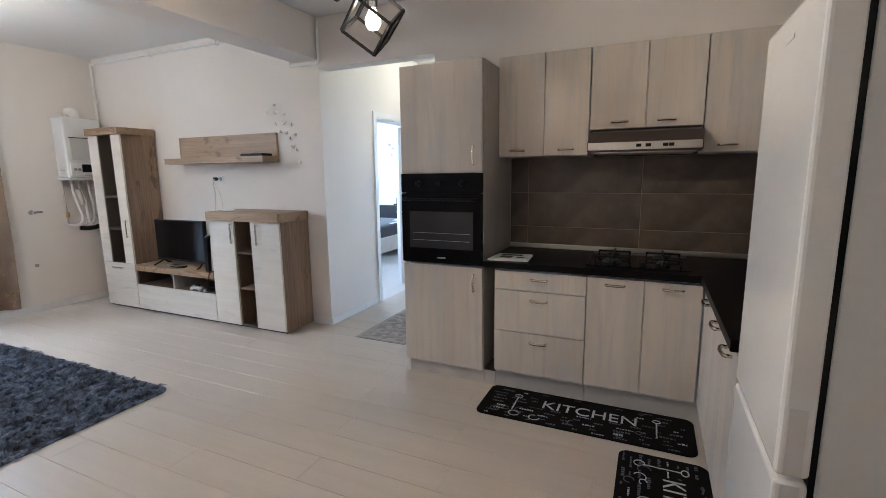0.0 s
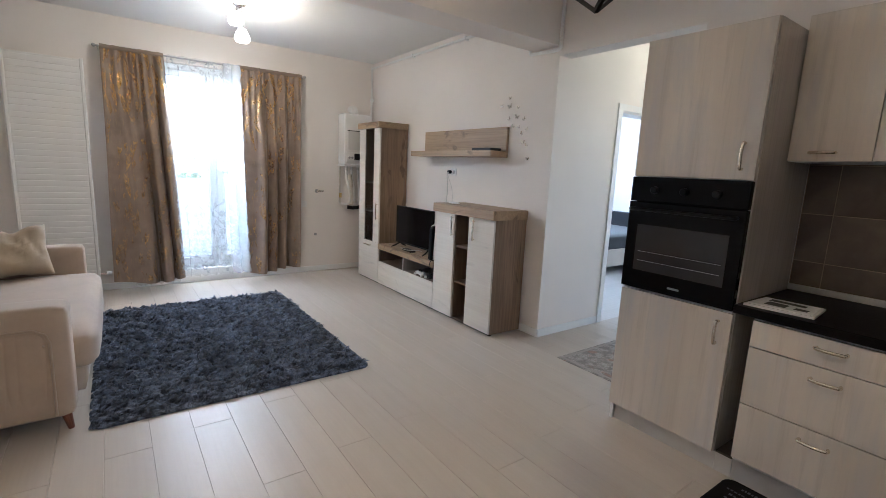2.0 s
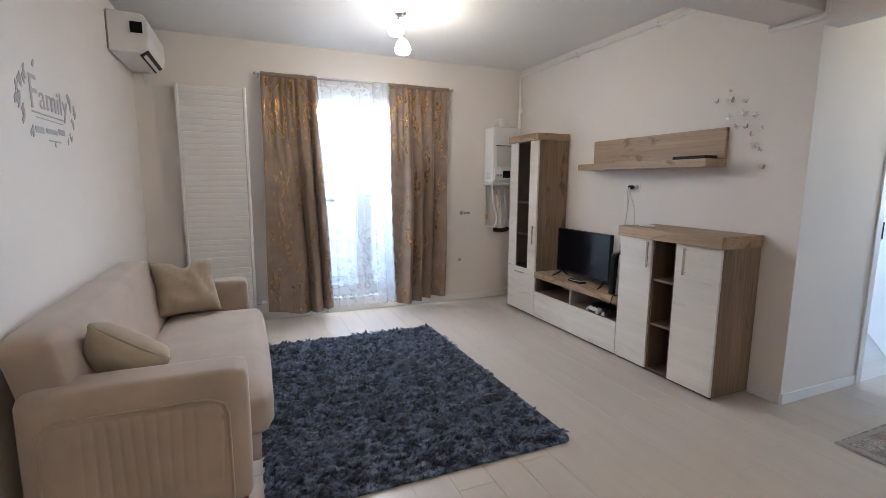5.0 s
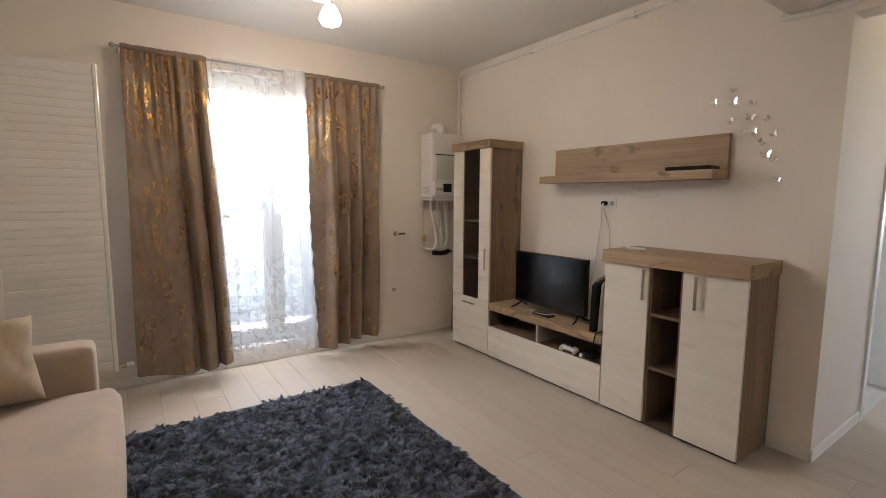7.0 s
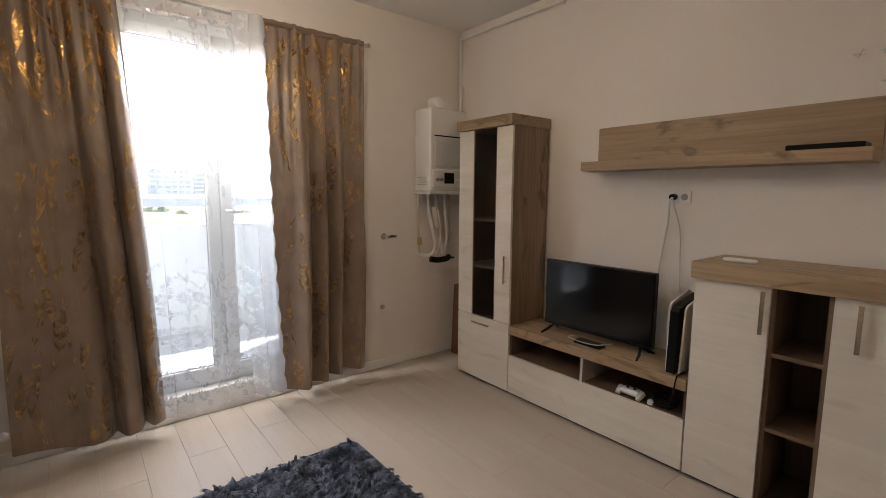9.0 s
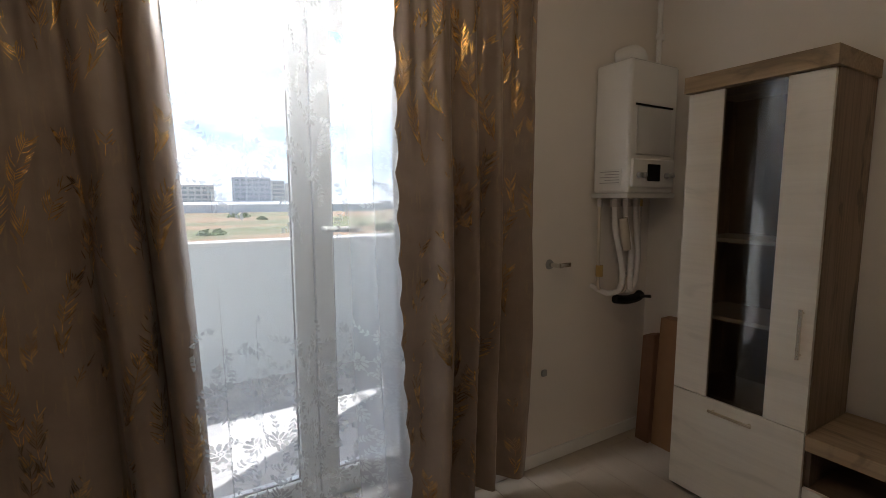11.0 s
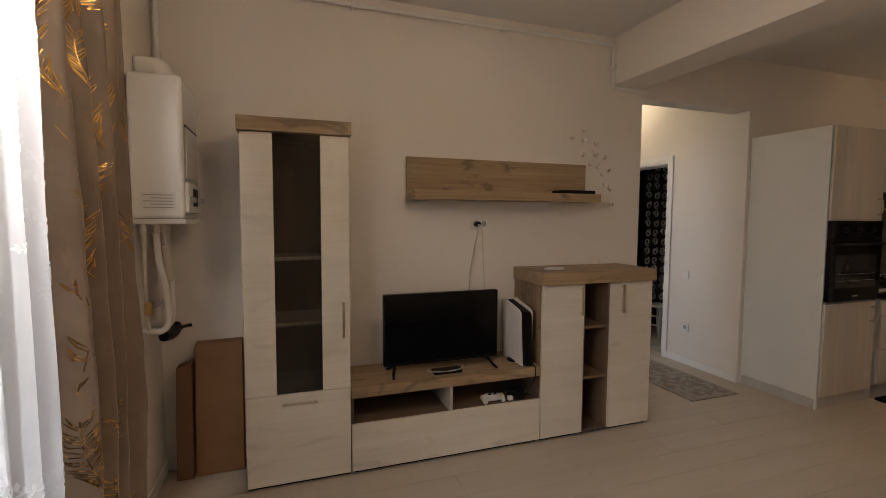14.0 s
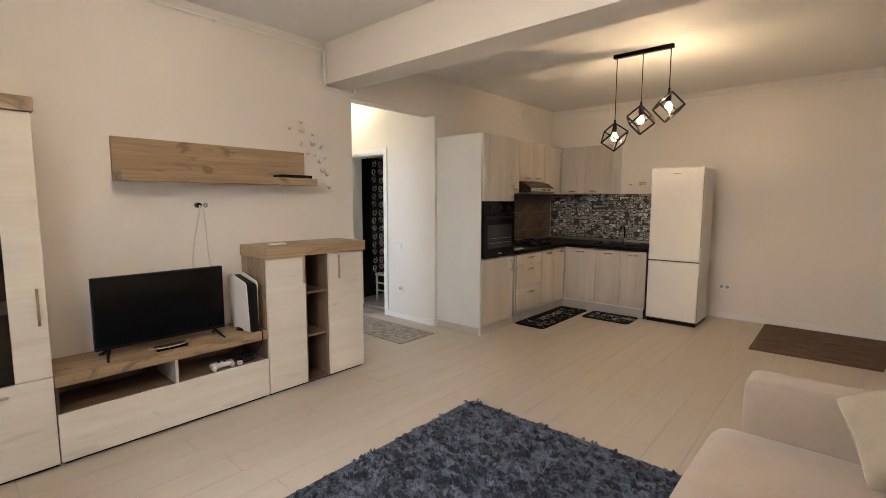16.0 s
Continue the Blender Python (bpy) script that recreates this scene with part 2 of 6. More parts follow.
def pile_mat(name, dark, light):
    m, n, l, p = start(name)
    g = n.new("ShaderNodeNewGeometry")
    v = coords(n, l)
    big = ramp(n, l, noise_node(n, l, coords(n, l, (1.0, 1.5, 1.0)), 17, 4, 0.6), [(0.44, 0.0), (0.58, 1.0)])
    f = math_node(n, l, "MULTIPLY_ADD", math_node(n, l, "MULTIPLY", math_node(n, l, "MULTIPLY_ADD", g.outputs["Random Per Island"], 0.6, 0.22), math_node(n, l, "MULTIPLY_ADD", big, 1.0, 0.07)), 1.0, 0.03)
    l.new(mixrgb(n, l, f, dark, light), p.inputs["Base Color"])
    p.inputs["Roughness"].default_value = 0.75
    p.inputs["Sheen Weight"].default_value = 0.4
    p.inputs["Sheen Roughness"].default_value = 0.35
    p.inputs["Specular IOR Level"].default_value = 0.25
    return m


CURTAIN_HEAD = cloth_mat("brown_satin_heading", (0.21, 0.155, 0.115), 0.55, 0.2)


def satin_curtain():
    """Brown satin with a faint darker damask and a fine weave."""
    m, n, l, p = start("brown_satin_curtain")
    uv = n.new("ShaderNodeUVMap")
    v = coords(n, l)
    shade = ramp(n, l, noise_node(n, l, v, 5, 4), [(0.3, 0.0), (0.7, 1.0)])
    base = mixrgb(n, l, shade, (0.200, 0.144, 0.106), (0.290, 0.219, 0.169))
    sv = n.new("ShaderNodeMapping")
    sv.inputs["Scale"].default_value = (46, 9, 1)
    l.new(uv.outputs[0], sv.inputs[0])
    worn = ramp(n, l, noise_node(n, l, sv.outputs[0], 1.0, 4), [(0.56, 0.0), (0.68, 1.0)])
    l.new(mixrgb(n, l, math_node(n, l, "MULTIPLY", worn, 0.4), base, (0.36, 0.26, 0.15)), p.inputs["Base Color"])
    p.inputs["Roughness"].default_value = 0.48
    p.inputs["Sheen Weight"].default_value = 0.2
    bumped(n, l, p, noise_node(n, l, v, 700, 2), 0.15, 0.001)
    return m


def net_mat(name, cover, border=0.0, through_share=0.62):
    """White net: mostly open, the threads part matt and part letting light through."""
    m, n, l, p = start(name)
    n.remove(p)
    uv = n.new("ShaderNodeUVMap")
    fac = math_node(n, l, "MULTIPLY_ADD", noise_node(n, l, uv.outputs[0], 900, 0), 0.06, cover)
    if border:
        sep = n.new("ShaderNodeSeparateXYZ")
        l.new(uv.outputs[0], sep.inputs[0])
        fac = math_node(n, l, "ADD", fac, math_node(n, l, "MULTIPLY", ramp(n, l, sep.outputs[0], [(0.78, 0.0), (1.0, 1.0)]), border))
    t, d, tr = n.new("ShaderNodeBsdfTransparent"), n.new("ShaderNodeBsdfDiffuse"), n.new("ShaderNodeBsdfTranslucent")
    for q in (d, tr):
        q.inputs[0].default_value = (0.82, 0.86, 0.89, 1)
    both, x = n.new("ShaderNodeMixShader"), n.new("ShaderNodeMixShader")
    both.inputs[0].default_value = through_share
    l.new(d.outputs[0], both.inputs[1])
    l.new(tr.outputs[0], both.inputs[2])
    l.new(fac, x.inputs[0])
    l.new(t.outputs[0], x.inputs[1])
    l.new(both.outputs[0], x.inputs[2])
    l.new(x.outputs[0], n["Material Output"].inputs[0])
    return m


def collage_mat():
    """Black and white printed panel: a jumble of framed blocks, strokes and roundels."""
    m, n, l, p = start("black_white_collage")
    tc = n.new("ShaderNodeTexCoord")
    sep = n.new("ShaderNodeSeparateXYZ")
    l.new(tc.outputs["Object"], sep.inputs[0])
    flat = n.new("ShaderNodeCombineXYZ")
    l.new(sep.outputs[0], flat.inputs[0])
    l.new(sep.outputs[2], flat.inputs[1])
    sway = n.new("ShaderNodeVectorMath")
    sway.operation = "MULTIPLY_ADD"
    l.new(noise_node(n, l, flat.outputs[0], 7, 3, out=1), sway.inputs[0])
    sway.inputs[1].default_value = (0.05, 0.05, 0.0)
    l.new(flat.outputs[0], sway.inputs[2])
    v = sway.outputs[0]

    def blocks(scale, shift):
        br = n.new("ShaderNodeTexBrick")
        br.offset, br.squash, br.squash_frequency = 0.37, 0.6, 3
        br.inputs["Scale"].default_value = scale
        br.inputs["Color1"].default_value, br.inputs["Color2"].default_value, br.inputs["Mortar"].default_value = (0.0, 0.0, 0.0, 1), (1.0, 1.0, 1.0, 1), (0.5, 0.5, 0.5, 1)
        br.inputs["Mortar Size"].default_value = 0.022
        mp = n.new("ShaderNodeMapping")
        mp.inputs["Location"].default_value = shift
        l.new(v, mp.inputs[0])
        l.new(mp.outputs[0], br.inputs["Vector"])
        bw = n.new("ShaderNodeRGBToBW")
        l.new(br.outputs[0], bw.inputs[0])
        return ramp(n, l, bw.outputs[0], [(0.0, 0.03), (0.22, 0.10), (0.3, 0.34), (0.75, 0.46), (0.8, 0.80)]), br.outputs["Fac"]

    tone, edge = blocks(4.6, (0, 0, 0))
    tone2, edge2 = blocks(8.5, (0.3, 0.1, 0))
    pick = ramp(n, l, noise_node(n, l, v, 8, 2), [(0.50, 0.0), (0.51, 1.0)])
    c = mixrgb(n, l, pick, tone, tone2)
    c = mixrgb(n, l, mixrgb(n, l, pick, edge, edge2), c, (0.012, 0.012, 0.012))
    strokes = ramp(n, l, noise_node(n, l, coords(n, l, (26, 26, 90)), 1.0, 3, 0.7), [(0.50, 0.0), (0.55, 1.0)])
    c = mixrgb(n, l, math_node(n, l, "MULTIPLY", strokes, 0.72), c, (0.03, 0.03, 0.03))
    vo = n.new("ShaderNodeTexVoronoi")
    vo.voronoi_dimensions = "2D"
    vo.inputs["Scale"].default_value = 9
    l.new(v, vo.inputs["Vector"])
    disc = ramp(n, l, vo.outputs["Distance"], [(0.10, (0.8, 0.8, 0.78)), (0.13, (0.01, 0.01, 0.01)), (0.24, (0.01, 0.01, 0.01)), (0.25, (0.75, 0.75, 0.73)), (0.28, (0.75, 0.75, 0.73))])
    bw = n.new("ShaderNodeRGBToBW")
    l.new(vo.outputs["Color"], bw.inputs[0])
    there = math_node(n, l, "MULTIPLY", math_node(n, l, "LESS_THAN", vo.outputs["Distance"], 0.28), math_node(n, l, "GREATER_THAN", bw.outputs[0], 0.52))
    c = mixrgb(n, l, there, c, disc)
    l.new(c, p.inputs["Base Color"])
    p.inputs["Roughness"].default_value = 0.3
    return m


def oriental_mat():
    m, n, l, p = start("faded_oriental_weave")
    v = coords(n, l)
    vo = n.new("ShaderNodeTexVoronoi")
    vo.inputs["Scale"].default_value = 16
    l.new(v, vo.inputs["Vector"])
    rings = math_node(n, l, "GREATER_THAN", math_node(n, l, "SINE", math_node(n, l, "MULTIPLY", vo.outputs["Distance"], 24.0)), 0.2)
    blot = ramp(n, l, noise_node(n, l, v, 14, 5), [(0.42, 0.0), (0.58, 1.0)])
    c = mixrgb(n, l, blot, (0.42, 0.385, 0.345), (0.23, 0.205, 0.19))
    c = mixrgb(n, l, math_node(n, l, "MULTIPLY", rings, 0.55), c, (0.17, 0.145, 0.13))
    rose = ramp(n, l, noise_node(n, l, v, 9, 2), [(0.6, 0.0), (0.66, 1.0)])
    c = mixrgb(n, l, math_node(n, l, "MULTIPLY", rose, 0.6), c, (0.30, 0.16, 0.11))
    l.new(c, p.inputs["Base Color"])
    p.inputs["Roughness"].default_value = 0.95
    bumped(n, l, p, noise_node(n, l, v, 500, 2), 0.5, 0.002)
    return m


def field_mat():
    m, n, l, p = start("dry_field")
    v = coords(n, l)
    a, b = noise_node(n, l, coords(n, l, (0.3, 1, 1)), 0.045, 9, 0.72), noise_node(n, l, v, 0.45, 7, 0.75)
    c = mixrgb(n, l, ramp(n, l, a, [(0.46, 0.0), (0.54, 1.0)]), (0.36, 0.205, 0.12), (0.125, 0.15, 0.05))
    c = mixrgb(n, l, math_node(n, l, "MULTIPLY", ramp(n, l, noise_node(n, l, coords(n, l, (0.2, 1, 1)), 0.16, 5), [(0.5, 0.0), (0.6, 1.0)]), 0.4), c, (0.36, 0.28, 0.18))
    c = mixrgb(n, l, math_node(n, l, "MULTIPLY", ramp(n, l, b, [(0.44, 0.0), (0.6, 1.0)]), 0.6), c, (0.10, 0.11, 0.055))
    l.new(c, p.inputs["Base Color"])
    p.inputs["Roughness"].default_value = 1.0
    return m


def sky_mat():
    """Far sky: blue fading to pale at the horizon, with drifting clouds."""
    m, n, l, p = start("summer_sky")
    n.remove(p)
    tc = n.new("ShaderNodeTexCoord")
    sep = n.new("ShaderNodeSeparateXYZ")
    l.new(tc.outputs["Object"], sep.inputs[0])
    h = math_node(n, l, "DIVIDE", sep.outputs[2], 900.0)
    base = ramp(n, l, h, [(0.0, (0.66, 0.79, 0.93)), (0.25, (0.42, 0.64, 0.93)), (0.9, (0.22, 0.45, 0.84))])
    mp = n.new("ShaderNodeMapping")
    mp.inputs["Scale"].default_value = (1, 1, 2.4)
    l.new(tc.outputs["Object"], mp.inputs[0])
    cl = ramp(n, l, noise_node(n, l, mp.outputs[0], 0.0024, 8, 0.55), [(0.44, 0.0), (0.60, 1.0)])
    c = mixrgb(n, l, cl, base, (0.90, 0.95, 1.0))
    e = n.new("ShaderNodeEmission")
    e.inputs[1].default_value = SKY_GLOW
    l.new(c, e.inputs[0])
    l.new(e.outputs[0], n["Material Output"].inputs[0])
    return m


SKY_GLOW = 0.88
CURTAIN, LACE, WEAVE, COLLAGE, ORIENTAL, FIELD, BACKSKY, BROWNMAT = satin_curtain(), net_mat("white_net", 0.165, 0.26, 0.62), net_mat("white_woven_motif", 0.46, 0.0, 0.30), collage_mat(), oriental_mat(), field_mat(), sky_mat(), brown_mat()
PILE = pile_mat("slate_blue_pile", (0.006, 0.009, 0.019), (0.235, 0.275, 0.375))
FOIL = plain("gold_foil", (0.66, 0.39, 0.12), 0.27, 1.0, var=0.25, scale=30)

# ---- building helpers ----


def base_of(ob):
    v = Vector((0, 0, 0))
    while ob is not None:
        v += ob.location
        ob = ob.parent
    return v


def part(name, bm, material, parent=None, label="", smooth=False, at=None):
    """Links a bmesh, in world metres, as one mesh object under a thing or part."""
    me = bpy.data.meshes.new(name)
    origin = base_of(parent) if parent is not None else Vector(at or (0, 0, 0))
    bmesh.ops.translate(bm, verts=bm.verts, vec=-origin)
    bm.to_mesh(me)
    bm.free()
    me.materials.append(material)
    if smooth:
        me.shade_smooth()
    ob = new(name, me)
    if parent is not None:
        ob.parent = parent
    else:
        ob.location = origin
    return tagged(ob, label)


def thing(name, at, label, category, group="", kind=""):
    ob = new(name)
    ob.location = at
    ob.empty_display_size = 0.1
    return tagged(ob, label, category, group, kind)


def box(x0, x1, y0, y1, z0, z1, bevel=0.0, bm=None, seg=2):
    bm = bm or bmesh.new()
    r = bmesh.ops.create_cube(bm, size=1)
    vs = r["verts"]
    for v in vs:
        v.co = Vector((x0 + (v.co.x + 0.5) * (x1 - x0), y0 + (v.co.y + 0.5) * (y1 - y0), z0 + (v.co.z + 0.5) * (z1 - z0)))
    if bevel:
        es = list({e for v in vs for e in v.link_edges})
        bmesh.ops.bevel(bm, geom=es, offset=bevel, segments=seg, profile=0.5, affect="EDGES")
    return bm


def boxes(*dims, bevel=0.0):
    bm = bmesh.new()
    for d in dims:
        box(*d, bevel=bevel, bm=bm)
    return bm


def tube(points, r, bm=None, sides=10, cap=True):
    """A round bar along a line of points."""
    bm = bm or bmesh.new()
    pts = [Vector(p) for p in points]
    rings = []
    ref = None
    for i, p in enumerate(pts):
        d = (pts[min(i + 1, len(pts) - 1)] - pts[max(i - 1, 0)]).normalized()
        if ref is None:
            ref = d.orthogonal().normalized()
        ref = (ref - d * ref.dot(d)).normalized()
        w = d.cross(ref)
        rr = r[i] if isinstance(r, (list, tuple)) else r
        rings.append([bm.verts.new(p + (ref * math.cos(a) + w * math.sin(a)) * rr) for a in [2 * math.pi * k / sides for k in range(sides)]])
    for a, b in zip(rings, rings[1:]):
        for k in range(sides):
            bm.faces.new((a[k], a[(k + 1) % sides], b[(k + 1) % sides], b[k]))
    if cap:
        bm.faces.new(rings[0][::-1])
        bm.faces.new(rings[-1])
    return bm


def bend(points, n=6):
    """Rounds the corners of a line by a Catmull-Rom pass."""
    p = [Vector(q) for q in points]
    out = []
    for i in range(len(p) - 1):
        a, b, c, d = p[max(i - 1, 0)], p[i], p[i + 1], p[min(i + 2, len(p) - 1)]
        for k in range(n):
            t = k / n
            out.append(0.5 * ((2 * b) + (c - a) * t + (2 * a - 5 * b + 4 * c - d) * t * t + (3 * b - a - 3 * c + d) * t ** 3))
    return out + [p[-1]]


def lathe(profile, centre, sides=24, axis="z"):
    """A turned shape: (radius, height) pairs round an axis through the centre."""
    bm = bmesh.new()
    c = Vector(centre)
    rings = []
    for r, h in profile:
        ring = []
        for k in range(sides):
            a = 2 * math.pi * k / sides
            u, v = r * math.cos(a), r * math.sin(a)
            q = {"z": (u, v, h), "y": (u, h, v), "x": (h, u, v)}[axis]
            ring.append(bm.verts.new(c + Vector(q)))
        rings.append(ring)
    for a, b in zip(rings, rings[1:]):
        for k in range(sides):
            bm.faces.new((a[k], a[(k + 1) % sides], b[(k + 1) % sides], b[k]))
    bm.faces.new(rings[0][::-1])
    bm.faces.new(rings[-1])
    bmesh.ops.recalc_face_normals(bm, faces=bm.faces)
    return bm


def prism(outline, z0, z1, swap=None, bevel=0.0):
    """An outline drawn out along z; swap turns (u, v, w) into world axes."""
    bm = bmesh.new()
    f = swap or (lambda u, v, w: (u, v, w))
    lo = [bm.verts.new(f(u, v, z0)) for u, v in outline]
    hi = [bm.verts.new(f(u, v, z1)) for u, v in outline]
    k = len(outline)
    bm.faces.new(lo[::-1])
    bm.faces.new(hi)
    for i in range(k):
        bm.faces.new((lo[i], lo[(i + 1) % k], hi[(i + 1) % k], hi[i]))
    bmesh.ops.recalc_face_normals(bm, faces=bm.faces)
    if bevel:
        bmesh.ops.bevel(bm, geom=list(bm.edges), offset=bevel, segments=2, profile=0.5, affect="EDGES")
    return bm


def rounded(x0, x1, y0, y1, r, n=6):
    out = []
    for cx, cy, a0 in ((x1 - r, y1 - r, 0), (x0 + r, y1 - r, 90), (x0 + r, y0 + r, 180), (x1 - r, y0 + r, 270)):
        for k in range(n + 1):
            a = radians(a0 + 90 * k / n)
            out.append((cx + r * math.cos(a), cy + r * math.sin(a)))
    return out


def soft_box(x0, x1, y0, y1, z0, z1, r=0.05, cuts=10, puff=0.0, crease=0.0, seed=1.0):
    """An upholstered block: rounded all over, slightly swollen and dented."""
    bm = bmesh.new()
    bmesh.ops.create_cube(bm, size=2)
    bmesh.ops.subdivide_edges(bm, edges=list(bm.edges), cuts=cuts, use_grid_fill=True)
    h = Vector(((x1 - x0) / 2, (y1 - y0) / 2, (z1 - z0) / 2))
    c = Vector(((x0 + x1) / 2, (y0 + y1) / 2, (z0 + z1) / 2))
    r = min(r, *h)
    for v in bm.verts:
        p = Vector((v.co.x * h.x, v.co.y * h.y, v.co.z * h.z))
        q = Vector([max(-h[i] + r, min(h[i] - r, p[i])) for i in range(3)])
        d = p - q
        if d.length > 1e-6:
            p = q + d.normalized() * r
        s = [1 - (v.co[i]) ** 2 for i in range(3)]
        for i in range(3):
            j, k = (i + 1) % 3, (i + 2) % 3
            if abs(v.co[i]) > 0.999:
                p[i] += math.copysign(puff * max(0, s[j]) ** 0.6 * max(0, s[k]) ** 0.6, v.co[i])
        if crease:
            p += Vector((noise.noise((p + c) * 9 + Vector((seed, 0, 0))), noise.noise((p + c) * 9 + Vector((0, seed, 9))), noise.noise((p + c) * 9 + Vector((5, 0, seed))))) * crease
        v.co = p + c
    return bm


def sheet(nu, nv, place, thick=0.0):
    """A cloth of nu by nv cells; place(s, t) gives the point and its cloth coordinates in metres."""
    bm = bmesh.new()
    uvl = bm.loops.layers.uv.new("UVMap")
    grid = [[None] * (nv + 1) for _ in range(nu + 1)]
    uvs = {}
    for i in range(nu + 1):
        for j in range(nv + 1):
            p, uv = place(i / nu, j / nv)
            grid[i][j] = bm.verts.new(p)
            uvs[grid[i][j]] = uv
    for i in range(nu):
        for j in range(nv):
            f = bm.faces.new((grid[i][j], grid[i + 1][j], grid[i + 1][j + 1], grid[i][j + 1]))
            for lp in f.loops:
                lp[uvl].uv = uvs[lp.vert]
    return bm


def letters(text, size, m, name, material, parent, depth=0.0008, label=""):
    """Words in the built-in font, laid flat by the pose m."""
    cu = bpy.data.curves.new(name, "FONT")
    cu.body, cu.size, cu.extrude = text, size, depth
    tmp = bpy.data.objects.new("tmp_text", cu)
    scene.collection.objects.link(tmp)
    me = bpy.data.meshes.new_from_object(tmp)
    bpy.data.objects.remove(tmp)
    bpy.data.curves.remove(cu)
    me.transform(Matrix.Translation(-base_of(parent)) @ m)
    me.materials.clear()
    me.materials.append(material)
    ob = new(name, me)
    ob.parent = parent
    return tagged(ob, label)


def holed(u0, u1, v0, v1, holes, w0, w1, swap):
    """A wall slab in (u, v) with thickness w0..w1 and rectangular openings cut through it."""
    us = sorted({u0, u1, *[h[0] for h in holes], *[h[1] for h in holes]})
    vs = sorted({v0, v1, *[h[2] for h in holes], *[h[3] for h in holes]})
    bm = bmesh.new()

    def solid(i, j):
        if not (0 <= i < len(us) - 1 and 0 <= j < len(vs) - 1):
            return False
        a, b = (us[i] + us[i + 1]) / 2, (vs[j] + vs[j + 1]) / 2
        return not any(h[0] < a < h[1] and h[2] < b < h[3] for h in holes)

    def quad(*pts):
        bm.faces.new([bm.verts.new(swap(*q)) for q in pts])

    for i in range(len(us) - 1):
        for j in range(len(vs) - 1):
            if not solid(i, j):
                continue
            a, b, c, d = us[i], us[i + 1], vs[j], vs[j + 1]
            quad((a, c, w0), (b, c, w0), (b, d, w0), (a, d, w0))
            quad((a, c, w1), (a, d, w1), (b, d, w1), (b, c, w1))
            if not solid(i - 1, j):
                quad((a, c, w0), (a, d, w0), (a, d, w1), (a, c, w1))
            if not solid(i + 1, j):
                quad((b, c, w0), (b, c, w1), (b, d, w1), (b, d, w0))
            if not solid(i, j - 1):
                quad((a, c, w0), (a, c, w1), (b, c, w1), (b, c, w0))
            if not solid(i, j + 1):
                quad((a, d, w0), (b, d, w0), (b, d, w1), (a, d, w1))
    bmesh.ops.remove_doubles(bm, verts=bm.verts, dist=1e-5)
    bmesh.ops.recalc_face_normals(bm, faces=bm.faces)
    return bm


def structure(name, bm, material, label, category):
    return tagged(part(name, bm, material), label, category, "", "structure")


# ---- large structure ----
H = 2.78
along_y = lambda u, v, w: (w, u, v)
along_x = lambda u, v, w: (u, w, v)

structure("wall_east", holed(-3.95, 3.52, 0, H, [(-1.135, 0.0, 0, 2.36)], 0.0, 0.15, along_y), WALL, "white painted wall with an opening to the hall", "wall")
structure("wall_north", holed(-4.05, 0.0, 0, H, [(-2.72, -1.22, 0, 2.42)], 3.27, 3.52, along_x), WALL, "white painted wall round the balcony door", "wall")
structure("wall_west", holed(-3.95, 3.52, 0, H, [], -4.20, -4.05, along_y), WALL, "white painted wall behind the sofa", "wall")
structure("wall_south", holed(-4.05, 0.0, 0, H, [], -3.95, -3.8, along_x), WALL, "white painted wall behind the fridge and sink", "wall")
structure("ceiling", box(-4.20, 7.1, -4.2, 3.52, H, H + 0.15), CEIL, "white painted ceiling", "ceiling")
structure("ceiling_beam", box(-4.049, -0.001, 0.0, 0.28, 2.43, H - 0.001, 0.004), WALL, "white plastered beam across the ceiling", "beam")
structure("wall_hall_north", holed(0.15, 6.95, 0, H, [(0.90, 1.75, 0, 2.03)], 0.0, 0.15, along_x), WALL, "white wall of the hall with the bedroom doorway", "wall")
structure("wall_hall_south", holed(0.15, 1.9, 0, H, [(0.845, 1.565, 0, 2.02)], -1.35, -1.135, along_x), WALL, "white wall of the hall with the bathroom doorway", "wall")
structure("wall_hall_end", holed(-4.05, -0.001, 0, H, [(-1.10, -0.235, 0, 2.01)], 1.9, 2.05, along_y), WALL, "white end wall of the hall with a doorway", "wall")
structure("wall_bedroom_east", holed(0.15, 3.45, 0, H, [], 4.75, 4.9, along_y), WALL, "white bedroom wall behind the bed", "wall")
structure("wall_bedroom_north", holed(0.15, 4.75, 0, H, [(2.3, 3.8, 0.9, 2.3)], 3.30, 3.45, along_x), WALL, "white bedroom wall with a window opening", "wall")
structure("wall_far_room_east", holed(-4.05, -0.001, 0, H, [(-2.7, -1.3, 0.9, 2.3)], 6.95, 7.1, along_y), WALL, "white wall of the far room with a window opening", "wall")
structure("wall_far_room_south", holed(2.05, 6.95, 0, H, [], -4.2, -4.05, along_x), WALL, "white wall of the far room", "wall")
structure("wall_bathroom_south", holed(0.15, 1.9, 0, H, [], -3.2, -3.05, along_x), DARKBATH, "dark tiled bathroom wall", "wall")
structure("wall_bathroom_lining", box(1.884, 1.897, -3.049, -1.351, 0.0, H - 0.001), DARKBATH, "dark tiled bathroom side wall", "wall")
lamp("bedroom_daylight", "AREA", look((3.05, 3.36, 1.6), (3.05, 0, 1.3)), 9.4, (0.80, 0.90, 1.0), 1.4, 1.3)
lamp("far_room_daylight", "AREA", look((7.0, -2.0, 1.6), (3, -1.6, 1.2)), 15, (0.86, 0.93, 1.0), 1.3, 1.3)
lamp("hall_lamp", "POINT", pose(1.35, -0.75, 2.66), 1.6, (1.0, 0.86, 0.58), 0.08)

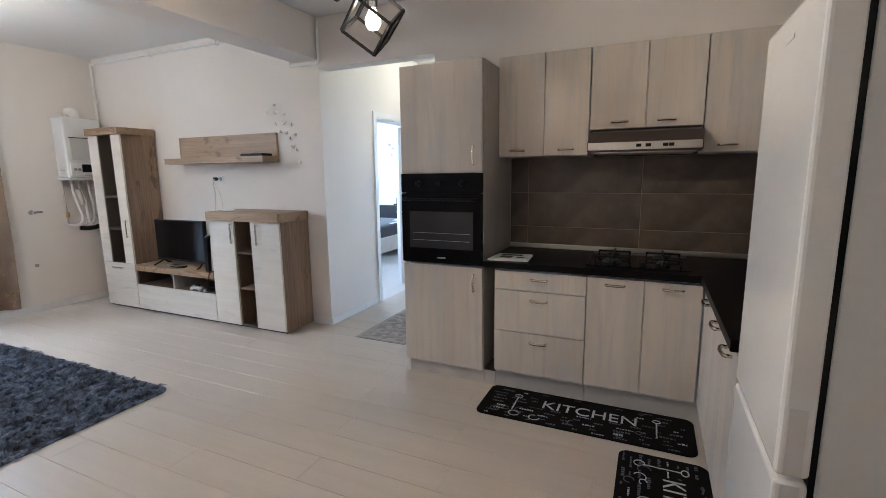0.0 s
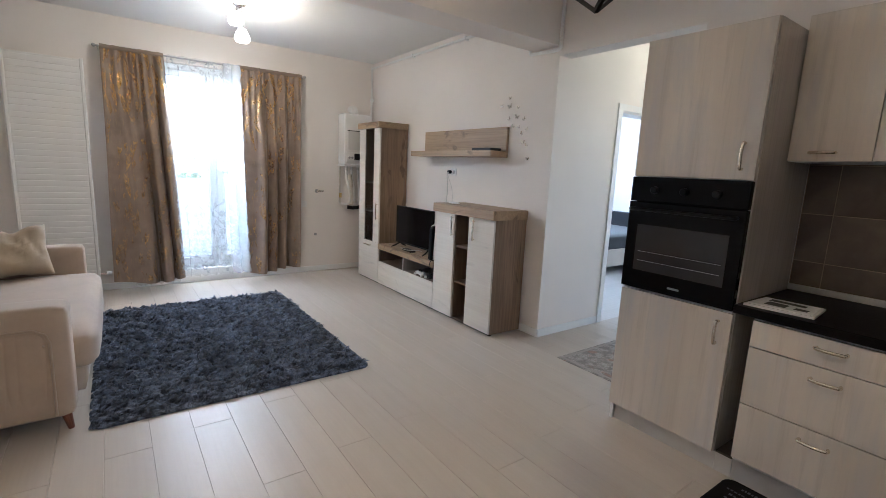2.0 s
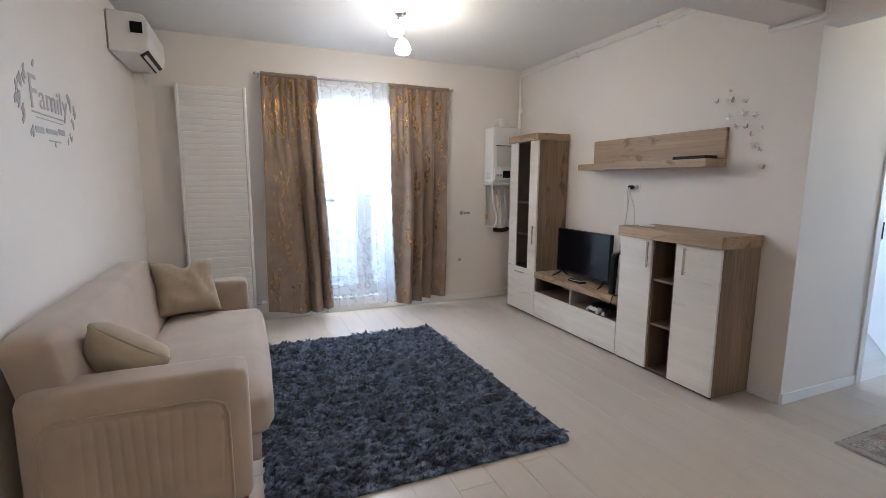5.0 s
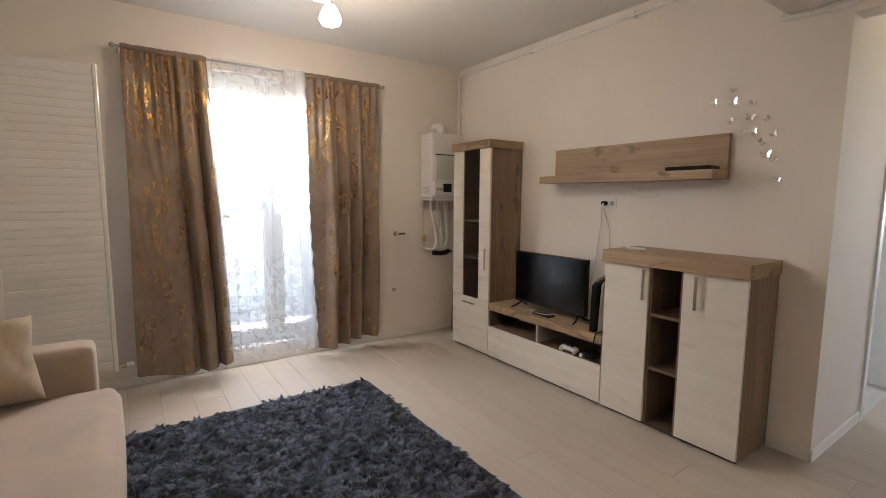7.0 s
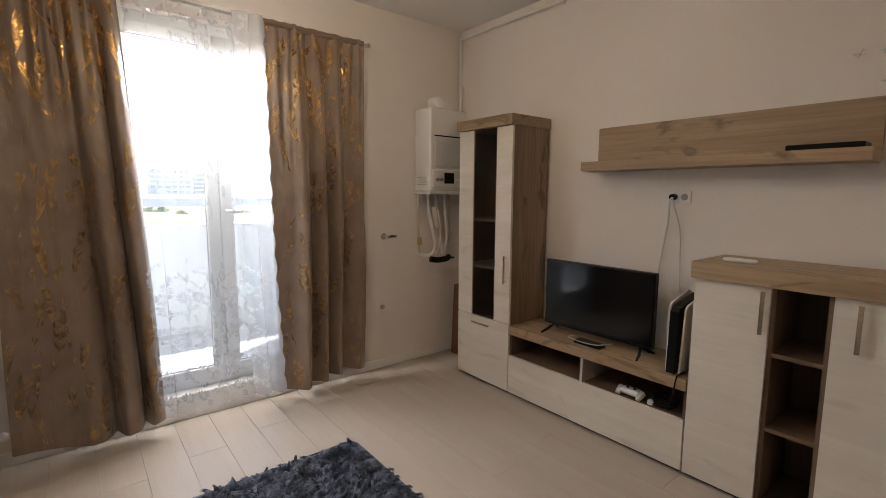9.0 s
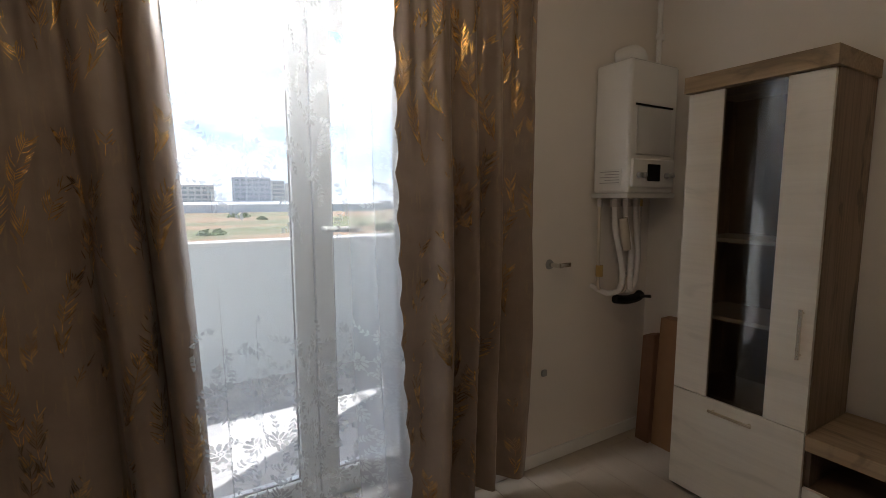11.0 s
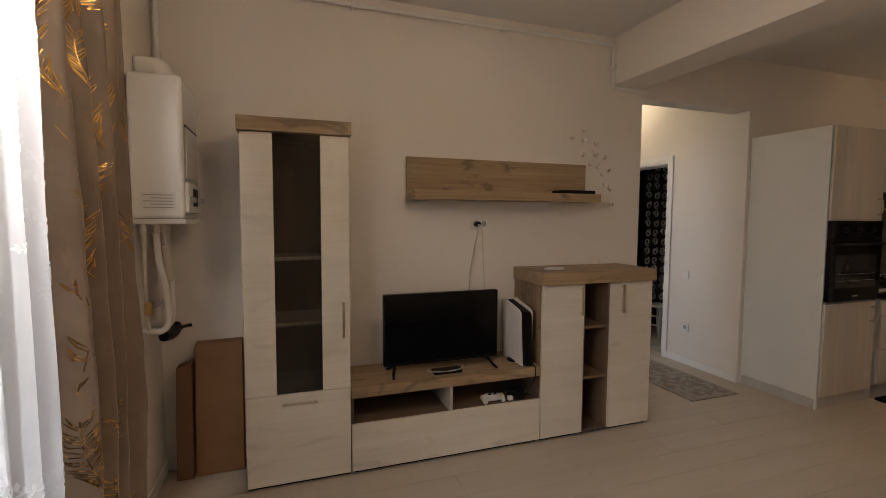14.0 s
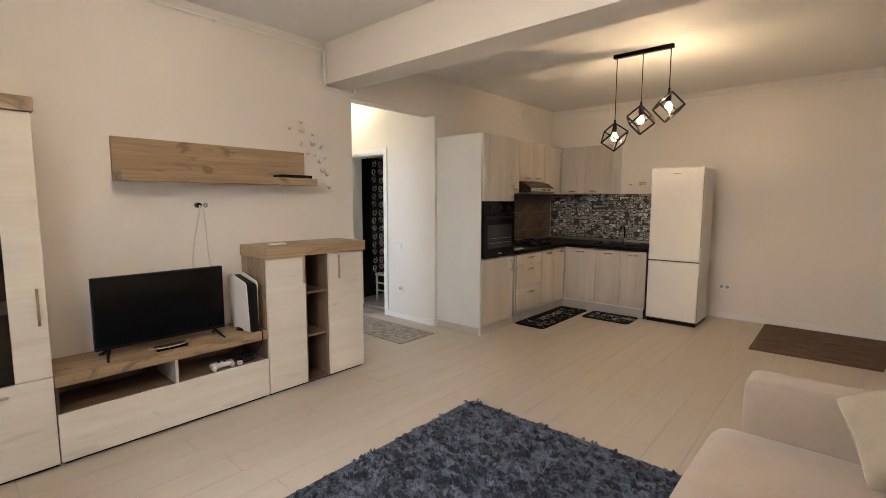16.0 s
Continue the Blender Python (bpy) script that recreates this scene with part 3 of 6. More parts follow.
# skirting
SKIRT = [((-0.012, 0.0), (0.0, 3.27)), ((-4.05, -0.012), (3.258, 3.27)), ((-4.05, -4.038), (-3.8, 3.258)), ((-4.038, -2.35), (-3.8, -3.788)),
         ((0.0, 0.83), (-0.012, 0.0)), ((0.0, 0.785), (-1.135, -1.123)), ((2.05, 6.95), (-0.013, -0.001)), ((6.938, 6.95), (-4.0, -0.013))]
for (a, b), (c, d) in SKIRT:
    structure("baseboard", box(min(a, b), max(a, b), min(c, d), max(c, d), 0, 0.07, 0.003), TRIM, "narrow white skirting board", "baseboard")


def door_trim(name, u0, u1, top, face, out, swap, label, thick=0.15):
    """A white door casing round an opening, with lining boards through the wall."""
    t = thing(name, swap(u0, 0, face), label, "door frame", "", "structure")
    w = 0.06
    lo, hi = sorted((face, face + out * 0.014))
    for a, b, c, d in ((u0 - w, u0, 0, top + w), (u1, u1 + w, 0, top + w), (u0, u1, top, top + w)):
        bm = prism([(a, c), (b, c), (b, d), (a, d)], lo, hi, swap)
        part("casing", bm, TRIM, t)
    back = face - out * thick
    lo, hi = sorted((face, back))
    for a, b, c, d in ((u0, u0 + 0.018, 0, top), (u1 - 0.018, u1, 0, top), (u0 + 0.018, u1 - 0.018, top - 0.018, top)):
        part("lining", prism([(a, c), (b, c), (b, d), (a, d)], lo, hi, swap), TRIM, t)
    return t


door_trim("door_frame_1", 0.90, 1.75, 2.03, 0.0, -1, along_x, "white casing round the bedroom doorway")
door_trim("door_frame_2", 0.845, 1.565, 2.02, -1.135, 1, along_x, "white casing round the bathroom doorway", 0.215)
door_trim("door_frame_3", -1.10, -0.235, 2.01, 1.9, -1, along_y, "white casing round the doorway at the hall's end")


def door_leaf(name, hinge, angle, width, label, lever=BLACK):
    t = thing(name, (*hinge, 0), label, "door", "", "structure")
    t.rotation_euler = (0, 0, radians(angle))

    def local(bm, nm, material, parent):
        me = bpy.data.meshes.new(nm)
        bm.to_mesh(me)
        bm.free()
        me.materials.append(material)
        ob = new(nm, me)
        ob.parent = parent
        return ob

    leaf = local(box(0, width, -0.02, 0.02, 0.008, 1.99, 0.003), "leaf", TRIM, t)
    for s in (-1, 1):
        h = local(tube(bend([(width - 0.06, s * 0.02, 1.0), (width - 0.06, s * 0.055, 1.0), (width - 0.09, s * 0.06, 1.0), (width - 0.18, s * 0.06, 1.0)], 4), 0.009), "door_handle", lever, leaf)
        local(box(width - 0.08, width - 0.04, min(s * 0.021, s * 0.027), max(s * 0.021, s * 0.027), 0.93, 1.09, 0.002), "backplate", lever, h)
    return t


door_leaf("door_1", (1.71, 0.17), 33, 0.78, "white bedroom door standing wide open")
door_leaf("door_2", (2.07, -0.26), -3, 0.78, "white door open into the far room", GREYPL)

# balcony door
bd = thing("balcony_door", (-1.97, 3.36, 0), "white double balcony door with clear glass panes", "balcony door", "", "structure")
part("outer_frame", boxes((-2.72, -2.66, 3.34, 3.42, 0.16, 2.42), (-1.28, -1.22, 3.34, 3.42, 0.16, 2.42), (-2.66, -1.28, 3.34, 3.42, 2.36, 2.42), (-2.66, -1.28, 3.34, 3.42, 0.16, 0.20), bevel=0.004), PVC, bd)
for x0, x1, head in ((-2.655, -1.972, 2.290), (-1.968, -1.285, 2.245)):
    st = 0.075
    leaf = part("door_leaf", boxes((x0, x0 + st, 3.315, 3.375, 0.205, 2.355), (x1 - st, x1, 3.315, 3.375, 0.205, 2.355), (x0 + st, x1 - st, 3.315, 3.375, head, 2.355), (x0 + st, x1 - st, 3.315, 3.375, 0.205, 0.285), bevel=0.006), PVC, bd)
    g = part("pane", box(x0 + st - 0.005, x1 - st + 0.005, 3.343, 3.349, 0.28, head + 0.005), GLASS, leaf)
    g.visible_shadow = False
    gk = part("gasket", boxes((x0 + st, x0 + st + 0.006, 3.332, 3.338, 0.285, head), (x1 - st - 0.006, x1 - st, 3.332, 3.338, 0.285, head), (x0 + st + 0.006, x1 - st - 0.006, 3.332, 3.338, 0.285, 0.291), (x0 + st + 0.006, x1 - st - 0.006, 3.332, 3.338, head - 0.006, head)), GREYPL, leaf)
part("door_handle", tube(bend([(-1.93, 3.314, 1.29), (-1.93, 3.27, 1.29), (-1.91, 3.262, 1.29), (-1.80, 3.262, 1.285)], 4), 0.011), PVC, bd, "white lever handle")
structure("threshold", boxes((-2.72, -1.22, 3.255, 3.52, 0.0, 0.158), bevel=0.006), TRIM, "white step under the balcony door", "threshold")

# balcony
structure("balcony_floor", box(-4.6, 1.4, 3.52, 5.46, -0.16, -0.01), BALFLOOR, "pale balcony floor", "floor")
structure("balcony_parapet", box(-4.6, 1.4, 5.30, 5.44, -0.01, 1.05), BALWALL, "solid white balcony parapet", "parapet")
structure("parapet_cap", box(-4.6, 1.4, 5.285, 5.46, 1.05, 1.085, 0.004), TRIM, "white cap on the balcony parapet", "parapet")
structure("balcony_slab", box(-4.6, 1.4, 3.52, 5.27, 2.72, 2.92), BALWALL, "underside of the balcony above", "slab")
structure("balcony_side_wall_1", box(-4.75, -4.6, 3.52, 5.46, -0.01, 2.72), BALWALL, "white balcony side wall", "wall")
structure("balcony_side_wall_2", box(0.0, 0.16, 3.525, 5.285, -0.01, 2.72), BALCREAM, "cream balcony side wall", "wall")

bs = thing("plastic_sheet_bundle", (-0.25, 4.5, -0.01), "bundle of blue plastic sheeting in the balcony corner", "plastic sheet")
bm = soft_box(-0.52, -0.01, 4.25, 4.85, -0.01, 0.60, 0.12, 14, 0.02, 0.03)
for v in bm.verts:
    v.co.x += 0.22 * max(0.0, v.co.z) * (1 if v.co.x < -0.2 else 0)
part("sheeting", bm, BLUETARP, bs, smooth=True)

# ---- outdoors ----
GZ = -9.0
bm = bmesh.new()
bmesh.ops.create_grid(bm, x_segments=60, y_segments=60, size=3000)
for v in bm.verts:
    v.co.z = GZ
structure("ground", bm, FIELD, "dry grass field reaching to the horizon", "field")
bm = bmesh.new()
ring = []
for k in range(49):
    a = radians(-80 + 160 * k / 48)
    x, y = 2000 * math.sin(a), 2000 * math.cos(a)
    ring.append((bm.verts.new((x, y, -60)), bm.verts.new((x, y, 1100))))
for a, b in zip(ring, ring[1:]):
    bm.faces.new((a[0], b[0], b[1], a[1]))
structure("backdrop", bm, BACKSKY, "blue summer sky with white clouds", "sky")

# aerial haze is mixed into the grey facade and window colours
FACADE = plain("hazed_grey_facade", (0.42, 0.43, 0.46), 0.8, scale=0.2, fine=2)
FACADE2 = plain("pale_facade", (0.58, 0.56, 0.54), 0.8, scale=0.2, fine=2)
FARGLASS = plain("hazed_window", (0.27, 0.29, 0.32), 0.4, scale=0.3, fine=3, bump=0)
SHED = plain("white_sheeting", (0.62, 0.64, 0.66), 0.6, scale=0.1, fine=1)


def far_block(x, y, w, d, h, floors, material, label, name="apartment_building", bays=6):
    t = thing(name, (x, y, GZ), label, "building", "far buildings")
    part("wall", box(x - w / 2, x + w / 2, y, y + d, GZ, GZ + h), material, t)
    part("roof", box(x - w / 2 - 0.4, x + w / 2 + 0.4, y - 0.4, y + d + 0.4, GZ + h, GZ + h + 0.8), FACADE, t)
    for f in range(floors):
        z = GZ + 1.2 + f * h / floors
        for k in range(bays):
            a = x - w / 2 + (k + 0.15) * w / bays
            part("window", box(a, a + w / bays * 0.7, y - 0.15, y - 0.02, z, z + h / floors * 0.5), FARGLASS, t)


def direction(az, dist):
    return math.sin(radians(az)) * dist - 2.4, math.cos(radians(az)) * dist + 2.2


for az, dist, w, h, fl, mt, lb in ((8.4, 420, 29, 27.4, 7, FACADE, "grey apartment block beyond the field"), (11.2, 480, 11, 27, 7, FACADE2, "pale apartment tower beyond the field"),
                                   (12.8, 500, 11, 25, 7, FACADE2, "pale apartment tower with a flat roof"), (2.5, 560, 38, 24, 5, FACADE2, "low pale apartment block beyond the field"), (-6, 600, 40, 22, 5, FACADE2, "pale apartment block at the field's edge")):
    x, y = direction(az, dist)
    far_block(x, y, w, 14, h, fl, mt, lb)
x, y = direction(13.9, 480)
ch = thing("chimney_stack", (x, y, GZ), "slender tall chimney beyond the field", "chimney")
part("shaft", tube([(x, y, GZ), (x, y, GZ + 34)], [1.6, 1.1]), FACADE, ch)
for az, dist, w in ((10, 380, 190), (38, 520, 260), (62, 560, 240)):
    x, y = direction(az, dist)
    s = thing("warehouse", (x, y, GZ), "long low white warehouse at the field's edge", "warehouse", "far sheds")
    part("wall", box(x - w / 2, x + w / 2, y, y + 30, GZ, GZ + 6), SHED, s)
    part("roof", prism([(y - 1, GZ + 6), (y + 31, GZ + 6), (y + 15, GZ + 8)], x - w / 2 - 1, x + w / 2 + 1, lambda u, v, w_: (w_, u, v)), SHED, s)
SHRUB = plain("shrub_leaf", (0.25, 0.30, 0.13), 0.9, var=0.4, scale=1.0, fine=12)


def shrub_mesh(seed):
    rnd = random.Random(seed)
    vs, fs = [], []
    for k in range(420):
        a, b = rnd.uniform(0, 6.28), rnd.random()
        r = (0.35 + 0.65 * rnd.random()) * (1 - 0.45 * b)
        c = Vector((r * math.cos(a) * 1.5, r * math.sin(a), 0.1 + b * 1.1 * (0.6 + 0.4 * math.sin(a * 2 + seed))))
        q = Euler((rnd.uniform(0, 3), rnd.uniform(0, 3), rnd.uniform(0, 6))).to_matrix()
        s = rnd.uniform(0.10, 0.22)
        i = len(vs)
        vs += [c + q @ Vector(p) * s for p in ((-1, -0.5, 0), (1, -0.5, 0), (1, 0.5, 0.3), (-1, 0.5, 0.2))]
        fs.append((i, i + 1, i + 2, i + 3))
    me = bpy.data.meshes.new("foliage")
    me.from_pydata(vs, [], fs)
    me.materials.append(SHRUB)
    return me


shrubs = [shrub_mesh(s) for s in (1, 2, 3)]
rnd = random.Random(5)
for k in range(30):
    az, dist = rnd.uniform(-25, 66), rnd.choice((rnd.uniform(60, 110), rnd.uniform(110, 300), rnd.uniform(110, 300)))
    x, y = direction(az, dist)
    t = thing("shrub", (x, y, GZ), "green scrubby bush in the dry field", "shrub", "bushes in the field")
    f = new("foliage", rnd.choice(shrubs))
    f.parent = t
    s = rnd.uniform(1.0, 2.2) * (1 + dist / 250)
    f.scale = (s * 1.4, s * 1.4, s * 0.62)
    f.rotation_euler = (0, 0, rnd.uniform(0, 6))

# ---- living room: wall unit ----
FX = -0.39


def bar_handle(parent, p0, p1, axis_out=(-1, 0, 0), r=0.006, out=0.026, material=HANDLE, flat=True):
    a, b, o = Vector(p0), Vector(p1), Vector(axis_out)
    d = (b - a).normalized()
    w = d.cross(o).normalized()
    bm = bmesh.new()
    for s, e in ((a + o * (out - 0.004), b + o * (out - 0.004)),):
        vs = []
        for q in (s, e):
            for i, j in ((-1, -1), (1, -1), (1, 1), (-1, 1)):
                vs.append(bm.verts.new(q + w * i * r + o * j * 0.004))
        for f in ((0, 1, 2, 3), (7, 6, 5, 4), (0, 4, 5, 1), (1, 5, 6, 2), (2, 6, 7, 3), (3, 7, 4, 0)):
            bm.faces.new([vs[k] for k in f])
    for q in (a + d * 0.015, b - d * 0.015):
        tube([q, q + o * (out - 0.006)], 0.005, bm, 8)
    bmesh.ops.recalc_face_normals(bm, faces=bm.faces)
    return part("handle", bm, material, parent, "slim metal bar handle")


tall = thing("display_cabinet", (-0.2, 2.55, 0), "tall oak cabinet with whitewashed door and smoked glass strip", "cabinet")
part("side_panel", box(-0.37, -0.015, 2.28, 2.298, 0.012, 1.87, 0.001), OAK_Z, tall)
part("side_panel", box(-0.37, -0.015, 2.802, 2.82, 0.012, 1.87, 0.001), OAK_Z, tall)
part("back_panel", box(-0.02, -0.014, 2.298, 2.802, 0.02, 1.87), OAK_SHADED, tall)
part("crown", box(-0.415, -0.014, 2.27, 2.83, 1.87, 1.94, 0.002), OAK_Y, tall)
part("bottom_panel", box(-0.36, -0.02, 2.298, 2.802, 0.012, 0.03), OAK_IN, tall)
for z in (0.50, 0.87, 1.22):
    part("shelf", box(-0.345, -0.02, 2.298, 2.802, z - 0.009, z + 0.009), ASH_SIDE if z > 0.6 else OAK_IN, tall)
dr = part("door", boxes((FX, FX + 0.018, 2.665, 2.818, 0.508, 1.866), (FX, FX + 0.018, 2.283, 2.43, 0.508, 1.866), bevel=0.0015), WHITE_OAK, tall, "whitewashed oak door stiles")
part("glass", box(FX + 0.004, FX + 0.009, 2.43, 2.665, 0.508, 1.866), CABGLASS, dr, "smoked glass strip")
bar_handle(dr, (FX, 2.32, 0.79), (FX, 2.32, 0.985))
fl = part("flap", box(FX, FX + 0.018, 2.283, 2.818, 0.02, 0.503, 0.0015), WHITE_OAK, tall, "whitewashed oak drop flap")
bar_handle(fl, (FX, 2.46, 0.455), (FX, 2.64, 0.455))
# recessed strips, black to give the shadow line along the floor
for x in (-0.365, -0.06):
    part("shadow_foot_strip", box(x, x + 0.02, 2.285, 2.815, 0, 0.012), BLACK, tall)

bench = thing("tv_bench", (-0.2, 1.68, 0), "low oak television bench with open compartments and white drawer front", "tv bench")
part("top", box(-0.395, -0.014, 1.084, 2.278, 0.44, 0.50, 0.002), OAK_Y, bench)
part("bottom", box(-0.37, -0.014, 1.084, 2.278, 0.27, 0.288), OAK_SHADEDY, bench)
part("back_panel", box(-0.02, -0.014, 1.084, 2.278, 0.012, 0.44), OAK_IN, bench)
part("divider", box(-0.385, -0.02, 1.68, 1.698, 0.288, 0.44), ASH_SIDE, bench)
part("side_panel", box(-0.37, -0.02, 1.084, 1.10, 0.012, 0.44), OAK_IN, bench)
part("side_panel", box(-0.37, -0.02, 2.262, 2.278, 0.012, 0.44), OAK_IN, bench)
part("drawer_front", box(FX, FX + 0.018, 1.086, 2.276, 0.02, 0.288, 0.0015), WHITE_OAK, bench, "whitewashed oak drawer front")
# black recessed strip, its colour giving the shadow line under the bench
part("shadow_foot_strip", box(-0.365, -0.34, 1.1, 2.26, 0, 0.012), BLACK, bench)

side = thing("sideboard", (-0.2, 0.645, 0), "oak sideboard with two whitewashed doors and open shelves between", "sideboard")
part("top", box(-0.415, -0.014, 0.20, 1.09, 1.02, 1.10, 0.002), OAK_Y, side)
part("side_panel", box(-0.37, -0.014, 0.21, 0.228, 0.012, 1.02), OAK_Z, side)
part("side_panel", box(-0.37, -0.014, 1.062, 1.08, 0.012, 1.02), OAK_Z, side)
part("inner_panel", box(-0.375, -0.02, 0.556, 0.572, 0.012, 1.02), OAK_SHADED, side)
part("inner_panel", box(-0.375, -0.02, 0.748, 0.764, 0.012, 1.02), OAK_SHADED, side)
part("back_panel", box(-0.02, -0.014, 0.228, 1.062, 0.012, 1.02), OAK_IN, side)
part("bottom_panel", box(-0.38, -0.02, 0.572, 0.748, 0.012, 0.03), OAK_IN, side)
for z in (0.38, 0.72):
    part("shelf", box(-0.372, -0.02, 0.572, 0.748, z - 0.009, z + 0.009), OAK_SHADEDY, side)
for a, b, h in ((0.766, 1.078, 0.79), (0.212, 0.554, 0.47)):
    d = part("door", box(FX, FX + 0.018, a, b, 0.02, 1.016, 0.0015), WHITE_OAK, side, "whitewashed oak door")
    bar_handle(d, (FX, h, 0.81), (FX, h, 1.0), r=0.008)
# black recessed strip, its colour giving the shadow line under the sideboard
part("shadow_foot_strip", box(-0.365, -0.34, 0.22, 1.07, 0, 0.012), BLACK, side)

ws = thing("wall_shelf", (0, 1.195, 1.6), "oak wall shelf with a broad back board", "wall shelf")
part("back_board", box(-0.03, -0.002, 0.52, 1.87, 1.61, 1.83, 0.002), OAK_Y, ws)
part("board", box(-0.215, -0.002, 0.52, 1.87, 1.555, 1.61, 0.002), OAK_Y, ws)

tv = thing("television", (-0.25, 1.70, 0.50), "flat black television on two splayed feet", "television")
part("housing", box(-0.262, -0.225, 1.33, 2.07, 0.555, 0.985, 0.004), BLACK, tv)
part("back_cover", box(-0.226, -0.19, 1.48, 1.92, 0.60, 0.86, 0.012), BLACK, tv)
part("screen", box(-0.2665, -0.2615, 1.337, 2.063, 0.575, 0.978, 0.001), SCREEN, tv, "glossy black screen")
part("lower_trim", box(-0.268, -0.262, 1.335, 2.065, 0.557, 0.570, 0.001), BLACK, tv)
for y, s in ((1.40, -1), (2.00, 1)):
    bm = tube([(-0.245, y, 0.556), (-0.30, y + 0.02 * s, 0.522), (-0.345, y + 0.03 * s, 0.506)], [0.008, 0.009, 0.006], None, 8)
    tube([(-0.245, y, 0.556), (-0.19, y + 0.02 * s, 0.522), (-0.15, y + 0.03 * s, 0.506)], [0.008, 0.009, 0.006], bm, 8)
    part("foot", bm, BLACK, tv)

# gaming console, router, controller, remotes
con = thing("game_console", (-0.22, 1.18, 0.50), "upright game console with white curved side plates", "game console")
side_line = lambda y: [(-0.36, 0.505), (-0.10, 0.502), (-0.085, 0.88), (-0.13, 0.905), (-0.33, 0.86), (-0.35, 0.84)]
part("core", prism(side_line(0), 1.146, 1.192, lambda u, v, w: (u - 0.028 if u < -0.3 else u + 0.006, w, v - 0.012 if v > 0.6 else v + 0.004), 0.004), BLACK, con)
for a, b in ((1.195, 1.205), (1.133, 1.143)):
    part("side_plate", prism(side_line(0), a, b, lambda u, v, w: (u, w + (0.02 if a > 1.16 else -0.02) * max(0.0, (v - 0.6)) * 2, v), 0.002), WHITEPL, con, "white curved plate")
part("stand", lathe([(0.06, 0.5005), (0.06, 0.512), (0.04, 0.516)], (-0.22, 1.17, 0)), BLACK, con)

ro = thing("router", (-0.30, 1.70, 0.5), "small black router box with a looped white cable", "router")
part("case", box(-0.345, -0.275, 1.60, 1.78, 0.5005, 0.523, 0.006), BLACK, ro)
part("cable", tube(bend([(-0.30, 1.80, 0.53), (-0.34, 1.82, 0.528), (-0.365, 1.72, 0.526), (-0.35, 1.62, 0.528), (-0.29, 1.58, 0.53), (-0.20, 1.60, 0.51)]), 0.003, None, 6), CABLE, ro)

gc = thing("game_controller", (-0.33, 1.40, 0.288), "white game controller in the bench compartment", "controller")
part("body", soft_box(-0.365, -0.30, 1.34, 1.45, 0.30, 0.335, 0.016, 6), FRIDGESIDE, gc, smooth=True)
for y in (1.335, 1.455):
    part("grip", tube([(-0.325, y, 0.322), (-0.36, y, 0.31), (-0.375, y, 0.298)], [0.019, 0.017, 0.012], None, 10), FRIDGESIDE, gc, smooth=True)
for y in (1.375, 1.415):
    part("thumbstick", lathe([(0.009, 0.335), (0.007, 0.345), (0.010, 0.352)], (-0.335, y, 0), 12), BLACK, gc)
gc2 = thing("cable_coil", (-0.32, 1.24, 0.288), "dark coil of cable in the bench compartment", "cable")
part("coil", tube([(-0.31 + 0.045 * math.cos(a * 0.55), 1.22 + 0.06 * math.sin(a * 0.55), 0.296 + 0.0012 * a) for a in range(40)], 0.006, None, 6), BLACK, gc2)
part("plug", box(-0.36, -0.33, 1.26, 1.29, 0.2885, 0.315, 0.004), WHITEPL, gc2)
rm = thing("remote_control", (-0.28, 0.95, 1.10), "slim white remote control on the sideboard", "remote control")
part("body", soft_box(-0.30, -0.265, 0.86, 1.0, 1.1005, 1.118, 0.008, 4), WHITEPL, rm, smooth=True)
mb = thing("media_box", (-0.12, 0.68, 1.61), "flat black media box on the wall shelf", "media box")
part("case", box(-0.19, -0.06, 0.55, 0.82, 1.6105, 1.635, 0.004), BLACK, mb)


def socket(name, label, centre, normal, wide=0.12, tall_=0.07, holes=1, category="socket", colour=WHITEPL):
    """A wall plate with recessed round outlets; normal is 'x-', 'y-' or 'y+'."""
    x, y, z = centre
    t = thing(name, centre, label, category)
    s = -1 if normal[1] == "-" else 1
    if normal[0] == "x":
        f = lambda u, v, w: (x + s * w, y + u, z + v)
    else:
        f = lambda u, v, w: (x + u, y + s * w, z + v)
    part("plate", prism(rounded(-wide / 2, wide / 2, -tall_ / 2, tall_ / 2, 0.008, 3), 0.0, 0.009, f, 0.0015), colour, t)
    for k in range(holes):
        u = (k - (holes - 1) / 2) * 0.06
        part("outlet", prism([(u + 0.019 * math.cos(a * 0.3927), 0.019 * math.sin(a * 0.3927)) for a in range(16)], 0.009, 0.0105, f), GREYPL, t)
    return t


sk = socket("wall_socket", "white double wall socket above the television", (0, 1.35, 1.40), "x-", 0.13, 0.075, 2)
part("plug", prism([(1.375 + 0.018 * math.cos(a * 0.5236), 1.40 + 0.018 * math.sin(a * 0.5236)) for a in range(12)], -0.045, -0.0105, lambda u, v, w: (w, u, v)), BLACK, sk, "black plug")
cb = thing("power_cable", (-0.03, 1.39, 0.9), "thin white cable hanging from the socket", "cable")
part("cord", tube(bend([(-0.045, 1.375, 1.398), (-0.055, 1.38, 1.36), (-0.03, 1.395, 1.25), (-0.02, 1.42, 1.10), (-0.025, 1.43, 0.98), (-0.06, 1.44, 0.80)]), 0.005, None, 6), CABLE, cb)
part("cord", tube(bend([(-0.045, 1.37, 1.398), (-0.06, 1.355, 1.36), (-0.02, 1.33, 1.22), (-0.015, 1.32, 1.05), (-0.04, 1.30, 0.80)]), 0.003, None, 6), CABLE, cb)
pc = thing("console_cable", (-0.40, 1.12, 0.44), "dark cable over the bench's edge", "cable")
